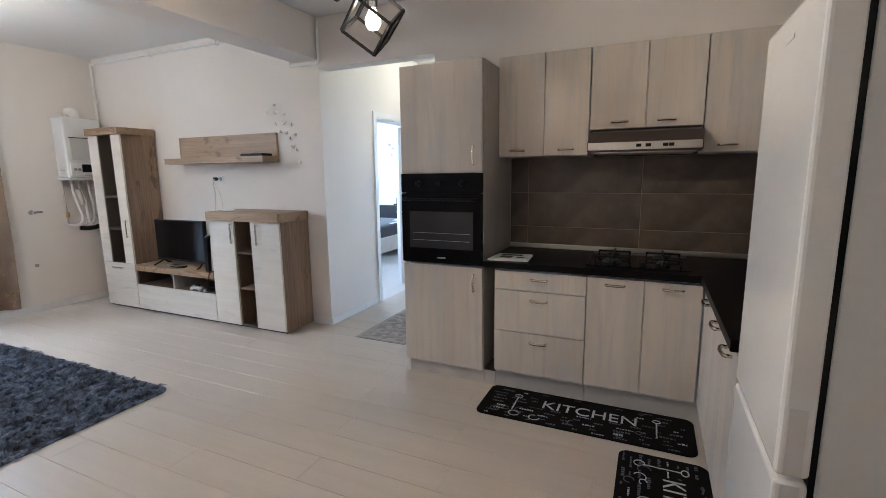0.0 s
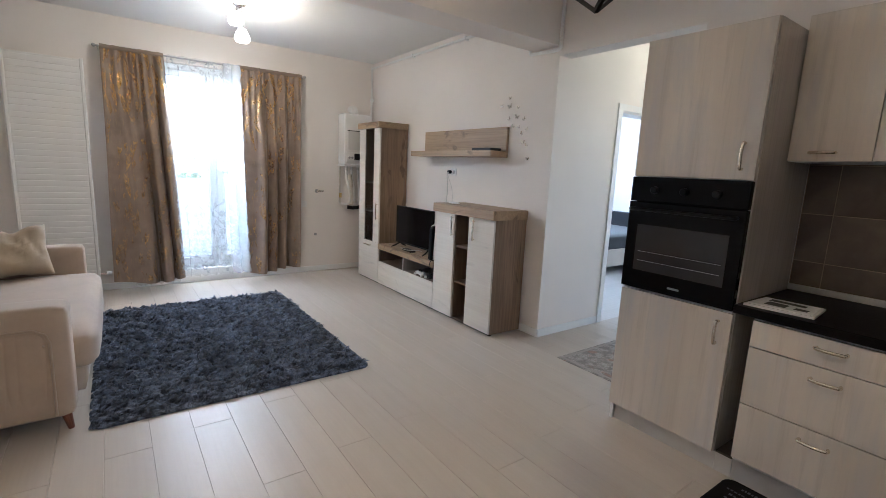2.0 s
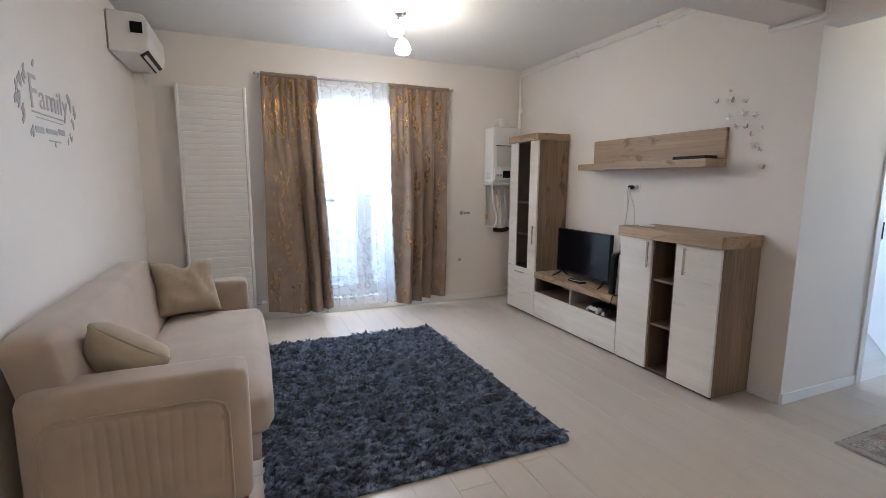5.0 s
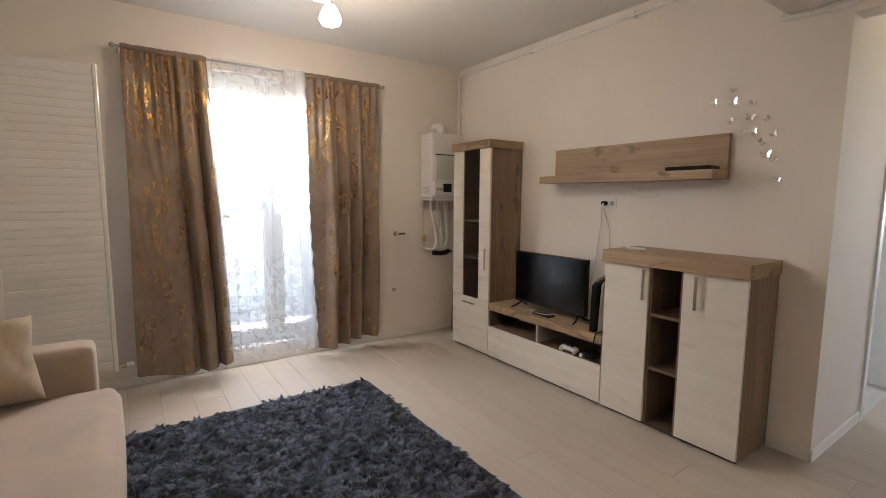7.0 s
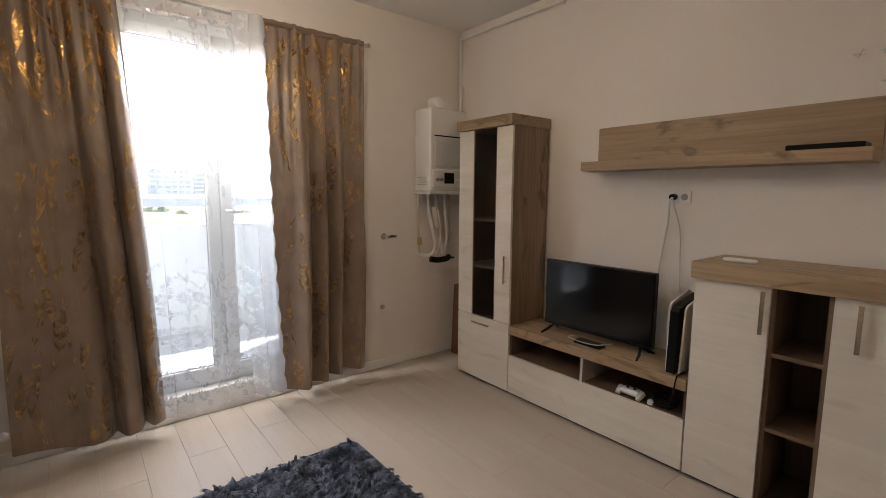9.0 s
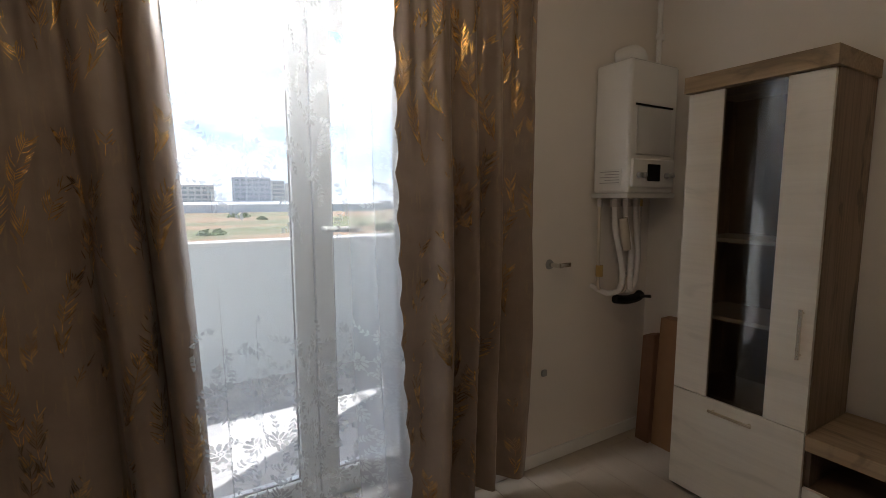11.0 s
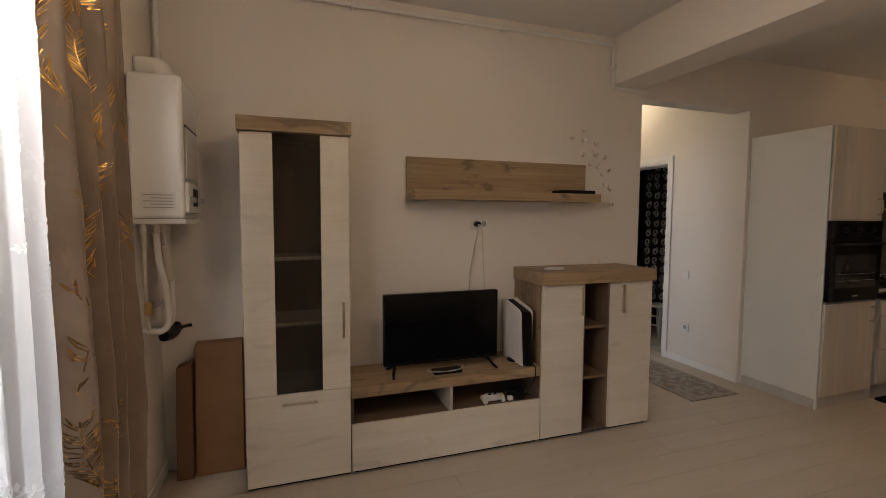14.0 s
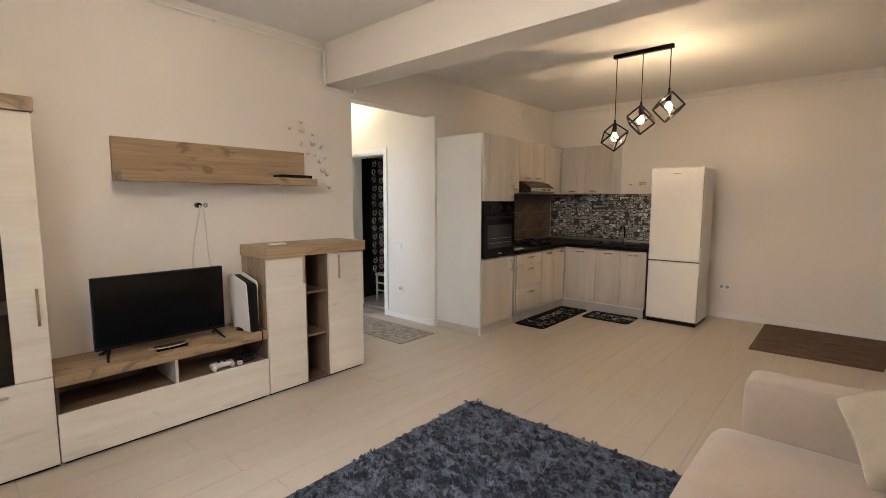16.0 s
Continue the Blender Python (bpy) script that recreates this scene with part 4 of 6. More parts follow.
part("cord", tube(bend([(-0.30, 1.13, 0.507), (-0.38, 1.13, 0.507), (-0.402, 1.13, 0.49), (-0.403, 1.14, 0.42), (-0.36, 1.18, 0.31), (-0.32, 1.2, 0.30)]), 0.004, None, 6), BLACK, pc)


def butterfly_mesh(name, s):
    bm = bmesh.new()
    for sg in (-1, 1):
        out = [(0, -0.2), (0.35, -0.62), (0.75, -0.55), (0.62, -0.1), (0.95, 0.15), (1.0, 0.72), (0.55, 0.7), (0.08, 0.15)]
        lo = [bm.verts.new((-0.004 - 0.30 * s * abs(u), sg * u * s, v * s)) for u, v in out]
        hi = [bm.verts.new((-0.0055 - 0.30 * s * abs(u), sg * u * s, v * s)) for u, v in out]
        bm.faces.new(lo)
        bm.faces.new(hi[::-1])
        for i in range(len(out)):
            bm.faces.new((lo[i], lo[(i + 1) % len(out)], hi[(i + 1) % len(out)], hi[i]))
    tube([(-0.004, 0, -0.5 * s), (-0.007, 0, 0), (-0.004, 0, 0.5 * s)], [0.001, 0.003, 0.001], bm, 6)
    bmesh.ops.recalc_face_normals(bm, faces=bm.faces)
    me = bpy.data.meshes.new(name)
    bm.to_mesh(me)
    bm.free()
    me.materials.append(SILVER)
    return me


bf = [butterfly_mesh("butterfly", s) for s in (0.020, 0.029)]
rnd = random.Random(3)
for y, z, k in ((0.63, 2.02, 0), (0.53, 2.08, 0), (0.525, 2.01, 1), (0.42, 1.99, 0), (0.425, 1.91, 1), (0.34, 1.89, 0), (0.53, 1.90, 0), (0.47, 1.83, 0), (0.40, 1.82, 0), (0.30, 1.80, 0), (0.36, 1.765, 0), (0.33, 1.69, 1), (0.29, 1.66, 0), (0.265, 1.545, 0)):
    b = new("butterfly_ornament", bf[k])
    b.location, b.rotation_euler = (0, y, z), (rnd.uniform(-0.9, 0.9), 0, 0)
    tagged(b, "small silver butterfly stuck to the wall", "wall ornament", "butterflies by the shelf")
for y, z, k in ((2.12, 2.0, 1), (2.0, 2.02, 0), (1.97, 1.86, 1), (2.08, 1.80, 0), (1.88, 1.78, 1), (1.95, 1.72, 0), (2.05, 1.93, 0), (1.86, 1.68, 0)):
    b = new("butterfly_ornament", bf[k])
    b.location, b.rotation_euler, b.scale = (4.75, y, z), (rnd.uniform(-0.9, 0.9), 0, 0), (1.5, 1.5, 1.5)
    tagged(b, "dark silver butterfly on the bedroom wall", "wall ornament", "butterflies in the bedroom")

# boiler
bo = thing("gas_boiler", (-0.32, 3.12, 1.42), "white wall-hung gas boiler with pipes below", "boiler")
part("casing", box(-0.50, -0.12, 3.045, 3.262, 1.43, 2.08, 0.018, None, 3), ENAMEL, bo, smooth=False)
part("base_tray", box(-0.505, -0.115, 3.04, 3.264, 1.405, 1.43, 0.004), FRIDGESIDE, bo)
part("control_panel", box(-0.48, -0.15, 3.03, 3.047, 1.46, 1.60, 0.006), WHITEPL, bo)
part("display", box(-0.37, -0.27, 3.025, 3.031, 1.49, 1.575, 0.003), BLACK, bo)
part("front_panel", box(-0.45, -0.18, 3.037, 3.044, 1.62, 1.855, 0.003), FRIDGESIDE, bo)
part("panel_joint", box(-0.46, -0.17, 3.038, 3.0445, 1.857, 1.866), BLACK, bo)
for x in (-0.44, -0.40, -0.22, -0.18):
    part("knob", lathe([(0.014, 3.031), (0.014, 3.015), (0.010, 3.010)], (x, 0, 1.52), 12, "y"), GREYPL, bo)
lb = part("label", box(-0.504, -0.501, 3.08, 3.22, 1.47, 1.55), PAPER, bo)
for k in range(5):
    part("label_line", box(-0.5055, -0.504, 3.09, 3.21 - 0.03 * (k % 2), 1.48 + k * 0.014, 1.484 + k * 0.014), GREYPL, lb)
part("flue", tube(bend([(-0.32, 3.15, 2.075), (-0.32, 3.15, 2.12), (-0.32, 3.18, 2.15), (-0.32, 3.262, 2.15)], 5), 0.045, None, 16), WHITEPL, bo, smooth=True)
HOSE = plain("beige_hose", (0.60, 0.55, 0.47), 0.45)
for pts, r, mt in (
        ([(-0.49, 3.216, 1.41), (-0.49, 3.216, 1.2), (-0.485, 3.216, 1.0), (-0.48, 3.208, 0.92), (-0.40, 3.186, 0.895), (-0.33, 3.171, 0.90), (-0.30, 3.171, 0.98)], 0.009, HOSE),
        ([(-0.41, 3.186, 1.41), (-0.41, 3.178, 1.25), (-0.385, 3.163, 1.12), (-0.365, 3.155, 1.0), (-0.385, 3.155, 0.92), (-0.44, 3.171, 0.90), (-0.47, 3.200, 0.91), (-0.475, 3.266, 0.93)], 0.015, WHITEPL),
        ([(-0.34, 3.171, 1.41), (-0.345, 3.163, 1.30), (-0.32, 3.148, 1.16), (-0.31, 3.148, 1.02), (-0.30, 3.155, 0.93), (-0.27, 3.178, 0.90), (-0.255, 3.266, 0.90)], 0.015, WHITEPL),
        ([(-0.25, 3.178, 1.41), (-0.25, 3.171, 1.28), (-0.235, 3.163, 1.1), (-0.24, 3.163, 0.97), (-0.27, 3.163, 0.91), (-0.31, 3.171, 0.90)], 0.014, WHITEPL),
        ([(-0.19, 3.200, 1.41), (-0.19, 3.193, 1.22), (-0.18, 3.200, 1.02), (-0.185, 3.266, 0.97)], 0.011, STEEL)):
    part("hose", tube(bend(pts, 6), r, None, 10), mt, bo, smooth=True)
    x, y, _z = pts[0]
    part("hose_nut", lathe([(r * 1.6, 1.36), (r * 1.6, 1.398)], (x, y, 0), 6), BRASS if mt == STEEL else STEEL, bo)
part("insulation", tube(bend([(-0.375, 3.159, 1.30), (-0.36, 3.154, 1.22), (-0.345, 3.152, 1.13)], 4), 0.024, None, 10), HOSE, bo, smooth=True)
part("tee", tube([(-0.485, 3.208, 0.99), (-0.485, 3.208, 1.05)], 0.019, None, 8), BRASS, bo)
part("valve", tube(bend([(-0.40, 3.171, 0.865), (-0.33, 3.155, 0.855), (-0.25, 3.148, 0.86), (-0.21, 3.155, 0.875)], 4), 0.025, None, 10), BLACK, bo)
part("valve_lever", tube([(-0.25, 3.148, 0.865), (-0.23, 3.111, 0.872), (-0.22, 3.080, 0.875)], [0.012, 0.008, 0.009], None, 8), BLACK, bo)

pp = thing("gas_pipe", (0, 1.6, 2.7), "white-painted pipe along the wall and round the beam", "pipe")
part("run", tube(bend([(-0.03, 3.235, 1.95), (-0.03, 3.235, 2.66), (-0.03, 3.225, 2.70), (-0.03, 3.18, 2.71)], 4), 0.014, None, 8), TRIM, pp)
part("run", tube([(-0.03, 3.18, 2.71), (-0.03, 0.34, 2.71)], 0.014, None, 8), TRIM, pp)
part("run", tube(bend([(-0.03, 0.34, 2.71), (-0.03, 0.305, 2.70), (-0.03, 0.30, 2.66), (-0.03, 0.30, 2.45), (-0.03, 0.295, 2.41), (-0.03, 0.25, 2.405), (-0.03, 0.02, 2.395), (-0.03, -0.025, 2.41), (-0.03, -0.03, 2.45), (-0.03, -0.03, 2.77)], 4), 0.014, None, 8), TRIM, pp)
for p in ((-0.03, 3.235, 2.3), (-0.03, 2.2, 2.71), (-0.03, 1.2, 2.71), (-0.03, 0.30, 2.55)):
    part("clip", box(-0.05, 0.0, p[1] - 0.012, p[1] + 0.012, p[2] - 0.018, p[2] + 0.018, 0.003), TRIM, pp)
p2 = thing("ceiling_conduit", (-2, -3.78, 2.70), "white conduit along the top of the kitchen wall", "pipe")
part("run", tube([(-0.01, -3.785, 2.70), (-4.04, -3.785, 2.70)], 0.014, None, 8), TRIM, p2)
part("run", tube([(-0.02, -3.77, 2.70), (-0.02, -3.77, 2.25)], 0.012, None, 8), TRIM, p2)

c1 = thing("cardboard_sheet", (-0.1, 2.97, 0), "folded brown cardboard box leaning in the corner", "cardboard box")
part("board", prism([(2.85, 0.0), (3.10, 0.0), (3.09, 0.74), (2.85, 0.745)], -0.13, -0.05, lambda u, v, w: (w + 0.03 * v, u, v), 0.004), CARD, c1)
c2 = thing("cardboard_sheet", (-0.09, 3.15, 0), "darker cardboard sheet leaning on the wall", "cardboard box")
part("board", prism([(3.105, 0.0), (3.19, 0.0), (3.18, 0.62), (3.105, 0.64)], -0.15, -0.06, lambda u, v, w: (w + 0.03 * v, u, v), 0.004), CARD2, c2)

vs_ = thing("pipe_stub", (-0.75, 3.27, 1.07), "capped pipe stub with a small tap on the wall", "tap")
part("rosette", lathe([(0.026, 3.268), (0.022, 3.258)], (-0.79, 0, 1.07), 14, "y"), GREYPL, vs_)
part("stub", tube([(-0.79, 3.26, 1.07), (-0.79, 3.19, 1.07)], 0.011, None, 10), CHROME, vs_)
part("lever", box(-0.79, -0.72, 3.185, 3.20, 1.063, 1.085, 0.003), CHROME, vs_)
socket("light_switch", "white light switch by the curtain", (-0.96, 3.27, 0.90), "y-", 0.08, 0.08, 0, "switch")
socket("blanking_plate", "small grey blanking plate on the wall", (-0.81, 3.27, 0.50), "y-", 0.035, 0.035, 0, "blanking plate", GREYPL)

# curtains


def feather(u0, v0, length, lean, bow, r):
    """Strips of a plume on flat cloth: a bowed rib and slanted barbs on both sides; v runs down."""
    out = []

    def at(t, side=0.0):
        a = (t - 0.5) * length
        b = side + bow * 0.18 * length * (1 - (2 * t - 1) ** 2)
        return u0 + a * math.sin(lean) + b * math.cos(lean), v0 + a * math.cos(lean) - b * math.sin(lean)

    for k in range(8):
        out.append((at(k / 8), at((k + 1) / 8), 0.0022, 0.0018))
    for k in range(22):
        t = 0.06 + 0.9 * k / 22
        w = 0.037 * math.sin(math.pi * min(1.0, 0.12 + 0.86 * t)) ** 0.8
        for sg in (-1, 1):
            if r.random() < 0.78:
                m0, m1 = at(t, sg * 0.002), at(t - 0.05 - 0.04 * r.random(), sg * w * 0.55)
                out += [(m0, m1, 0.0014, 0.0031), (m1, at(t - 0.14 - 0.05 * r.random(), sg * w), 0.0031, 0.0010)]
    return out


def printed(name, strips, spot, wide, drop, lift, material, parent, label):
    """Lays flat strips (start, end, width at each) on a hanging cloth, a hair in front of it, as one mesh."""
    vs, fs = [], []
    o = base_of(parent)
    for a, b, wa, wb in strips:
        d = Vector((b[0] - a[0], b[1] - a[1]))
        if d.length < 1e-6 or not (0.006 < a[0] < wide - 0.006 and 0.02 < a[1] < drop - 0.02 and 0.006 < b[0] < wide - 0.006 and 0.02 < b[1] < drop - 0.02):
            continue
        d.normalize()
        pts = []
        for q, w in ((a, wa), (b, wb)):
            e = 0.004
            p = Vector(spot(*q))
            nrm = (Vector(spot(q[0] + e, q[1])) - p).cross(Vector(spot(q[0], q[1] + e)) - p).normalized()
            nrm = nrm if nrm.y < 0 else -nrm
            for sg in (-1, 1):
                pts.append(Vector(spot(q[0] - d.y * w * 0.5 * sg, q[1] + d.x * w * 0.5 * sg)) + nrm * lift - o)
        i = len(vs)
        vs += pts
        fs.append((i, i + 1, i + 3, i + 2))
    me = bpy.data.meshes.new(name)
    me.from_pydata(vs, [], fs)
    uvl = me.uv_layers.new(name="UVMap")
    for lp in me.loops:
        uvl.data[lp.index].uv = (vs[lp.vertex_index].x, vs[lp.vertex_index].z)
    me.materials.append(material)
    ob = new(name, me)
    ob.parent = parent
    return tagged(ob, label, "", "", "stuff")


def curtain(name, top, bottom, folds, label, seed):
    ph = seed * 1.7
    t = thing(name, ((top[0] + top[1]) / 2, 3.15, 0), label, "curtain", "curtains at the balcony door")

    def place(s, q):
        z = 2.475 - q * (2.475 - 0.085 - 0.03 * math.sin(s * folds * 1.9 + ph))
        k = q ** 0.7
        x = (top[0] + (top[1] - top[0]) * s) * (1 - k) + (bottom[0] + (bottom[1] - bottom[0]) * s) * k
        warp = s * folds + 0.55 * math.sin(s * 5.1 + ph) + 0.18 * math.sin(q * 3.1 + ph)
        big = math.sin(warp * 2 * math.pi + ph)
        gather = math.sin(s * folds * 6.6 * math.pi + 2.2 * math.sin(s * 9 + ph))
        fade = max(0.0, 1 - q * 2.6)
        y = 3.15 + (0.014 + 0.040 * min(1, q * 1.6)) * (big + 0.25 * math.sin(2 * warp * 2 * math.pi + 1.3)) + 0.013 * gather * (0.03 + fade)
        x += 0.010 * math.cos(warp * 2 * math.pi + ph) * min(1, q * 2)
        y += 0.014 * noise.noise((s * 5, q * 4, seed)) * q + 0.004 * noise.noise((s * 16, q * 22, seed))
        if q < 0.03:
            y = 3.15 + (y - 3.15) * (0.5 + q * 15)
        return (x, y, z), (s * (bottom[1] - bottom[0]) * 1.5, 2.475 - z)

    part("panel", sheet(160, 90, place), CURTAIN, t, smooth=True)
    wide, drop = (bottom[1] - bottom[0]) * 1.5, 2.39
    r = random.Random(seed * 11)
    strips = []
    for c in range(int(wide / 0.105) + 1):
        for k in range(-1, 10):
            u0, v0 = 0.05 + c * 0.105 + r.uniform(-0.015, 0.015), 0.10 + (k + 0.5 * (c % 2)) * 0.255 + r.uniform(-0.03, 0.03)
            strips += feather(u0, v0, r.uniform(0.20, 0.27), r.uniform(-0.35, 0.35), r.uniform(-0.9, 0.9), r)
    # worn print; strips near the top are widened to draw in stronger glints
    kept = [(*q[:2], *(w * (1.45 if q[0][1] < 0.5 else 1.0) for w in q[2:])) for q in strips if noise.noise((q[0][0] * 6, q[0][1] * 3.2, seed)) + 0.7 * noise.noise((q[0][0] * 19, q[0][1] * 15, seed)) > -0.16 + 0.22 * min(1.0, q[0][1]) - (0.34 if q[0][1] < 0.45 else 0.12 if q[0][1] < 0.8 else 0)]
    printed("gold_print", kept, lambda u, v: place(min(1, max(0, u / wide)), min(1, max(0, v / drop)))[0], wide, drop, 0.0016, FOIL, t, "worn gold foil feathers")
    part("heading", tube([(top[0], 3.15, 2.452), (top[1], 3.15, 2.452)], 0.019, None, 10), CURTAIN_HEAD, t)
    return t


curtain("curtain", (-2.99, -2.46), (-3.01, -2.37), 2.6, "brown satin curtain with worn gold leaf print", 1)
curtain("curtain", (-1.73, -1.02), (-1.665, -1.07), 2.9, "brown satin curtain with shiny gold leaf print", 2)
rd = thing("curtain_rod", (-2.0, 3.15, 2.452), "thin dark curtain rod with end knobs", "curtain rod")
part("rod", tube([(-3.03, 3.15, 2.452), (-0.985, 3.15, 2.452)], 0.009, None, 10), GREYPL, rd)
for x in (-3.035, -0.98):
    part("finial", lathe([(0.005, -0.018), (0.016, -0.008), (0.018, 0.0), (0.014, 0.010), (0.004, 0.018)], (x, 3.15, 2.452), 12, "x"), GREYPL, rd)
for x in (-3.005, -2.05, -1.0):
    part("bracket", tube([(x, 3.15, 2.440), (x, 3.268, 2.440)], 0.006, None, 8), GREYPL, rd)



def spray(u0, v0, turn, r):
    """Strips of a woven flower spray: a ringed bloom and two bowed stems with paired leaves."""
    out = []

    def leaf(u, v, a, size, broad=0.55):
        c, z = math.cos(a) * size, math.sin(a) * size
        m = (u + c * 0.5, v + z * 0.5)
        out.extend([((u, v), m, size * 0.10, size * broad), (m, (u + c, v + z), size * broad, size * (0.08 if broad < 0.6 else 0.6))])

    for ring, count, size in ((0.010, 8, 0.017), (0.021, 11, 0.014)):
        for k in range(count):
            a = turn + k * 6.283 / count + ring * 20
            leaf(u0 + ring * math.cos(a), v0 + ring * math.sin(a), a + 0.5, size, 0.75)
    for k in range(8):
        a, b = k * 0.785, (k + 1) * 0.785
        out.append(((u0 + 0.006 * math.cos(a), v0 + 0.006 * math.sin(a)), (u0 + 0.006 * math.cos(b), v0 + 0.006 * math.sin(b)), 0.0022, 0.0022))
    for sg in (0.0, 1.3 + r.uniform(-0.3, 0.3), 3.2 + r.uniform(-0.4, 0.4)):
        a, u, v = turn + sg, u0 + 0.034 * math.cos(turn + sg), v0 + 0.034 * math.sin(turn + sg)
        bow = r.choice((-1, 1)) * r.uniform(0.10, 0.26)
        for k in range(r.choice((3, 5, 6))):
            nu, nv = u + 0.014 * math.cos(a), v + 0.014 * math.sin(a)
            out.append(((u, v), (nu, nv), 0.0018, 0.0016))
            u, v, a = nu, nv, a + bow
            for s2 in (-1, 1):
                if r.random() < 0.9:
                    leaf(u, v, a + s2 * r.uniform(0.6, 1.1), r.uniform(0.012, 0.019))
        leaf(u, v, a, 0.018)
    return out


def lace(label, x0, x1, folds, y0, depth, low, scallops, seed):
    t = thing("lace_curtain", ((x0 + x1) / 2, y0, 0), label, "net curtain", "net curtains")

    def place(s, q):
        x = x0 + s * (x1 - x0)
        z = 2.46 - q * (2.46 - low - 0.02 * abs(math.sin(s * 26)))
        if scallops and (s > 0.985 or s < 0.015):
            x += math.copysign(0.014, s - 0.5) * abs(math.sin(q * 46))
        x += 0.045 * q + 0.012 * math.sin(q * 3 + s * 4) * q
        warp = s * folds + 0.45 * math.sin(s * 6.3 + seed) + 0.12 * math.sin(q * 3 + seed)
        y = y0 + depth * math.sin(warp * 2 * math.pi) * (0.55 + 0.45 * q) + 0.003 * math.sin(s * 61 + q)
        x += (0.017 if scallops else 0.010) * math.cos(warp * 2 * math.pi + 0.5) * (0.6 + 0.4 * q)
        y += 0.010 * noise.noise((s * 7, q * 5, seed))
        if not scallops and q > 0.93:
            y -= (q - 0.93) * 1.0
        return (x, y, z), (s * (x1 - x0) * 1.6, (1 - q) * 2.36 + (0.0 if scallops else 0.6))

    part("net", sheet(220, 120, place), LACE, t, smooth=True)
    if not scallops:
        return
    wide, drop = (x1 - x0) * 1.6, 2.36
    r = random.Random(7)
    strips = []
    for c in range(int(wide / 0.16) + 2):
        for k in range(6):
            u0, v0 = c * 0.16 + r.uniform(-0.02, 0.02), 0.04 + (k + 0.5 * (c % 2)) * 0.19 + r.uniform(-0.02, 0.02)
            strips += spray(u0, v0, r.uniform(0, 6.28), r)
        for k in range(8):
            strips += spray(c * 0.16 + 0.08 * (k % 2), 1.56 + 0.10 * k, r.uniform(0, 6.28), r)
    printed("woven_motif", strips, lambda u, v: place(min(1, max(0, u / wide)), min(1, max(0, v / drop)))[0], wide, drop, 0.002, WEAVE, t, "woven white flower sprays")


lace("white lace net curtain with flower sprays and scalloped edge", -2.44, -1.745, 6, 3.09, 0.026, 0.10, True, 0.0)
lace("white lace net gathered behind the brown curtain", -2.88, -2.47, 9, 3.215, 0.018, 0.04, False, 3.0)

# radiator
ra = thing("radiator", (-3.42, 3.2, 0.2), "tall white panel radiator with horizontal ribs", "radiator")
part("back_panel", box(-3.70, -3.145, 3.1535, 3.215, 0.18, 2.30, 0.004), ENAMEL, ra)
part("side_rail", box(-3.72, -3.69, 3.142, 3.20, 0.17, 2.31, 0.008), ENAMEL, ra)
part("side_rail", box(-3.155, -3.125, 3.14, 3.20, 0.17, 2.31, 0.008), ENAMEL, ra)
rib = prism([(3.186, -0.0275), (3.1505, -0.0270), (3.149, -0.0235), (3.1485, 0.0), (3.149, 0.0235), (3.1505, 0.0270), (3.186, 0.0275)], -3.69, -3.155, lambda u, v, w: (w + 3.42, u - 3.2, v))
rib_me = bpy.data.meshes.new("rib")
rib.to_mesh(rib_me)
rib.free()
rib_me.materials.append(ENAMEL)
for k in range(37):
    o = new("rib", rib_me)
    o.parent = ra
    o.location = (0, 0, 0.22 + k * 0.0565 - 0.2)
part("valve", tube(bend([(-3.14, 3.17, 0.20), (-3.10, 3.17, 0.20), (-3.06, 3.17, 0.20)], 3), 0.016, None, 10), CHROME, ra)
part("valve_cap", lathe([(0.02, -3.075), (0.022, -3.045), (0.016, -3.03)], (0, 3.17, 0.20), 12, "x"), WHITEPL, ra)
for z in (0.4, 2.1):
    part("wall_bracket", box(-3.5, -3.34, 3.214, 3.269, z, z + 0.05), STEEL, ra)

# air conditioner
ac = thing("air_conditioner", (-3.9, 2.62, 2.3), "white wall-mounted air conditioner with dark outlet slot", "air conditioner")
shape = [(-4.048, 2.30), (-3.86, 2.30), (-3.80, 2.345), (-3.785, 2.42), (-3.79, 2.55), (-3.82, 2.585), (-4.048, 2.59)]
part("casing", prism(shape, 2.20, 2.97, lambda u, v, w: (u, w, v), 0.008), WHITEPL, ac)
part("outlet", prism([(-3.858, 2.2985), (-3.802, 2.342), (-3.806, 2.347), (-3.862, 2.3035)], 2.27, 2.91, lambda u, v, w: (u - 0.001, w, v - 0.004)), BLACK, ac)
part("louvre", prism([(-3.842, 2.302), (-3.822, 2.318), (-3.824, 2.322), (-3.844, 2.306)], 2.28, 2.90, lambda u, v, w: (u + 0.004, w, v - 0.012)), WHITEPL, ac)
part("end_badge", box(-3.90, -3.82, 2.189, 2.1935, 2.44, 2.52, 0.002), BLACK, ac)
# thin black strip in place of the shade between casing and wall
part("wall_gap_shade", box(-4.049, -4.05, 2.192, 2.20, 2.31, 2.58), BLACK, ac)
part("drain_hose", tube(bend([(-3.95, 2.93, 2.30), (-3.94, 2.95, 2.25), (-3.95, 3.02, 2.21), (-3.99, 3.10, 2.22), (-4.025, 3.2, 2.24)], 5), 0.02, None, 10), FRIDGESIDE, ac)
part("pipe_sleeve", tube(bend([(-3.93, 2.98, 2.33), (-3.93, 3.08, 2.31), (-3.94, 3.18, 2.30), (-3.94, 3.268, 2.30)], 4), 0.03, None, 12), WHITEPL, ac)

ac.location += Vector((0, 0.28, 0.085))

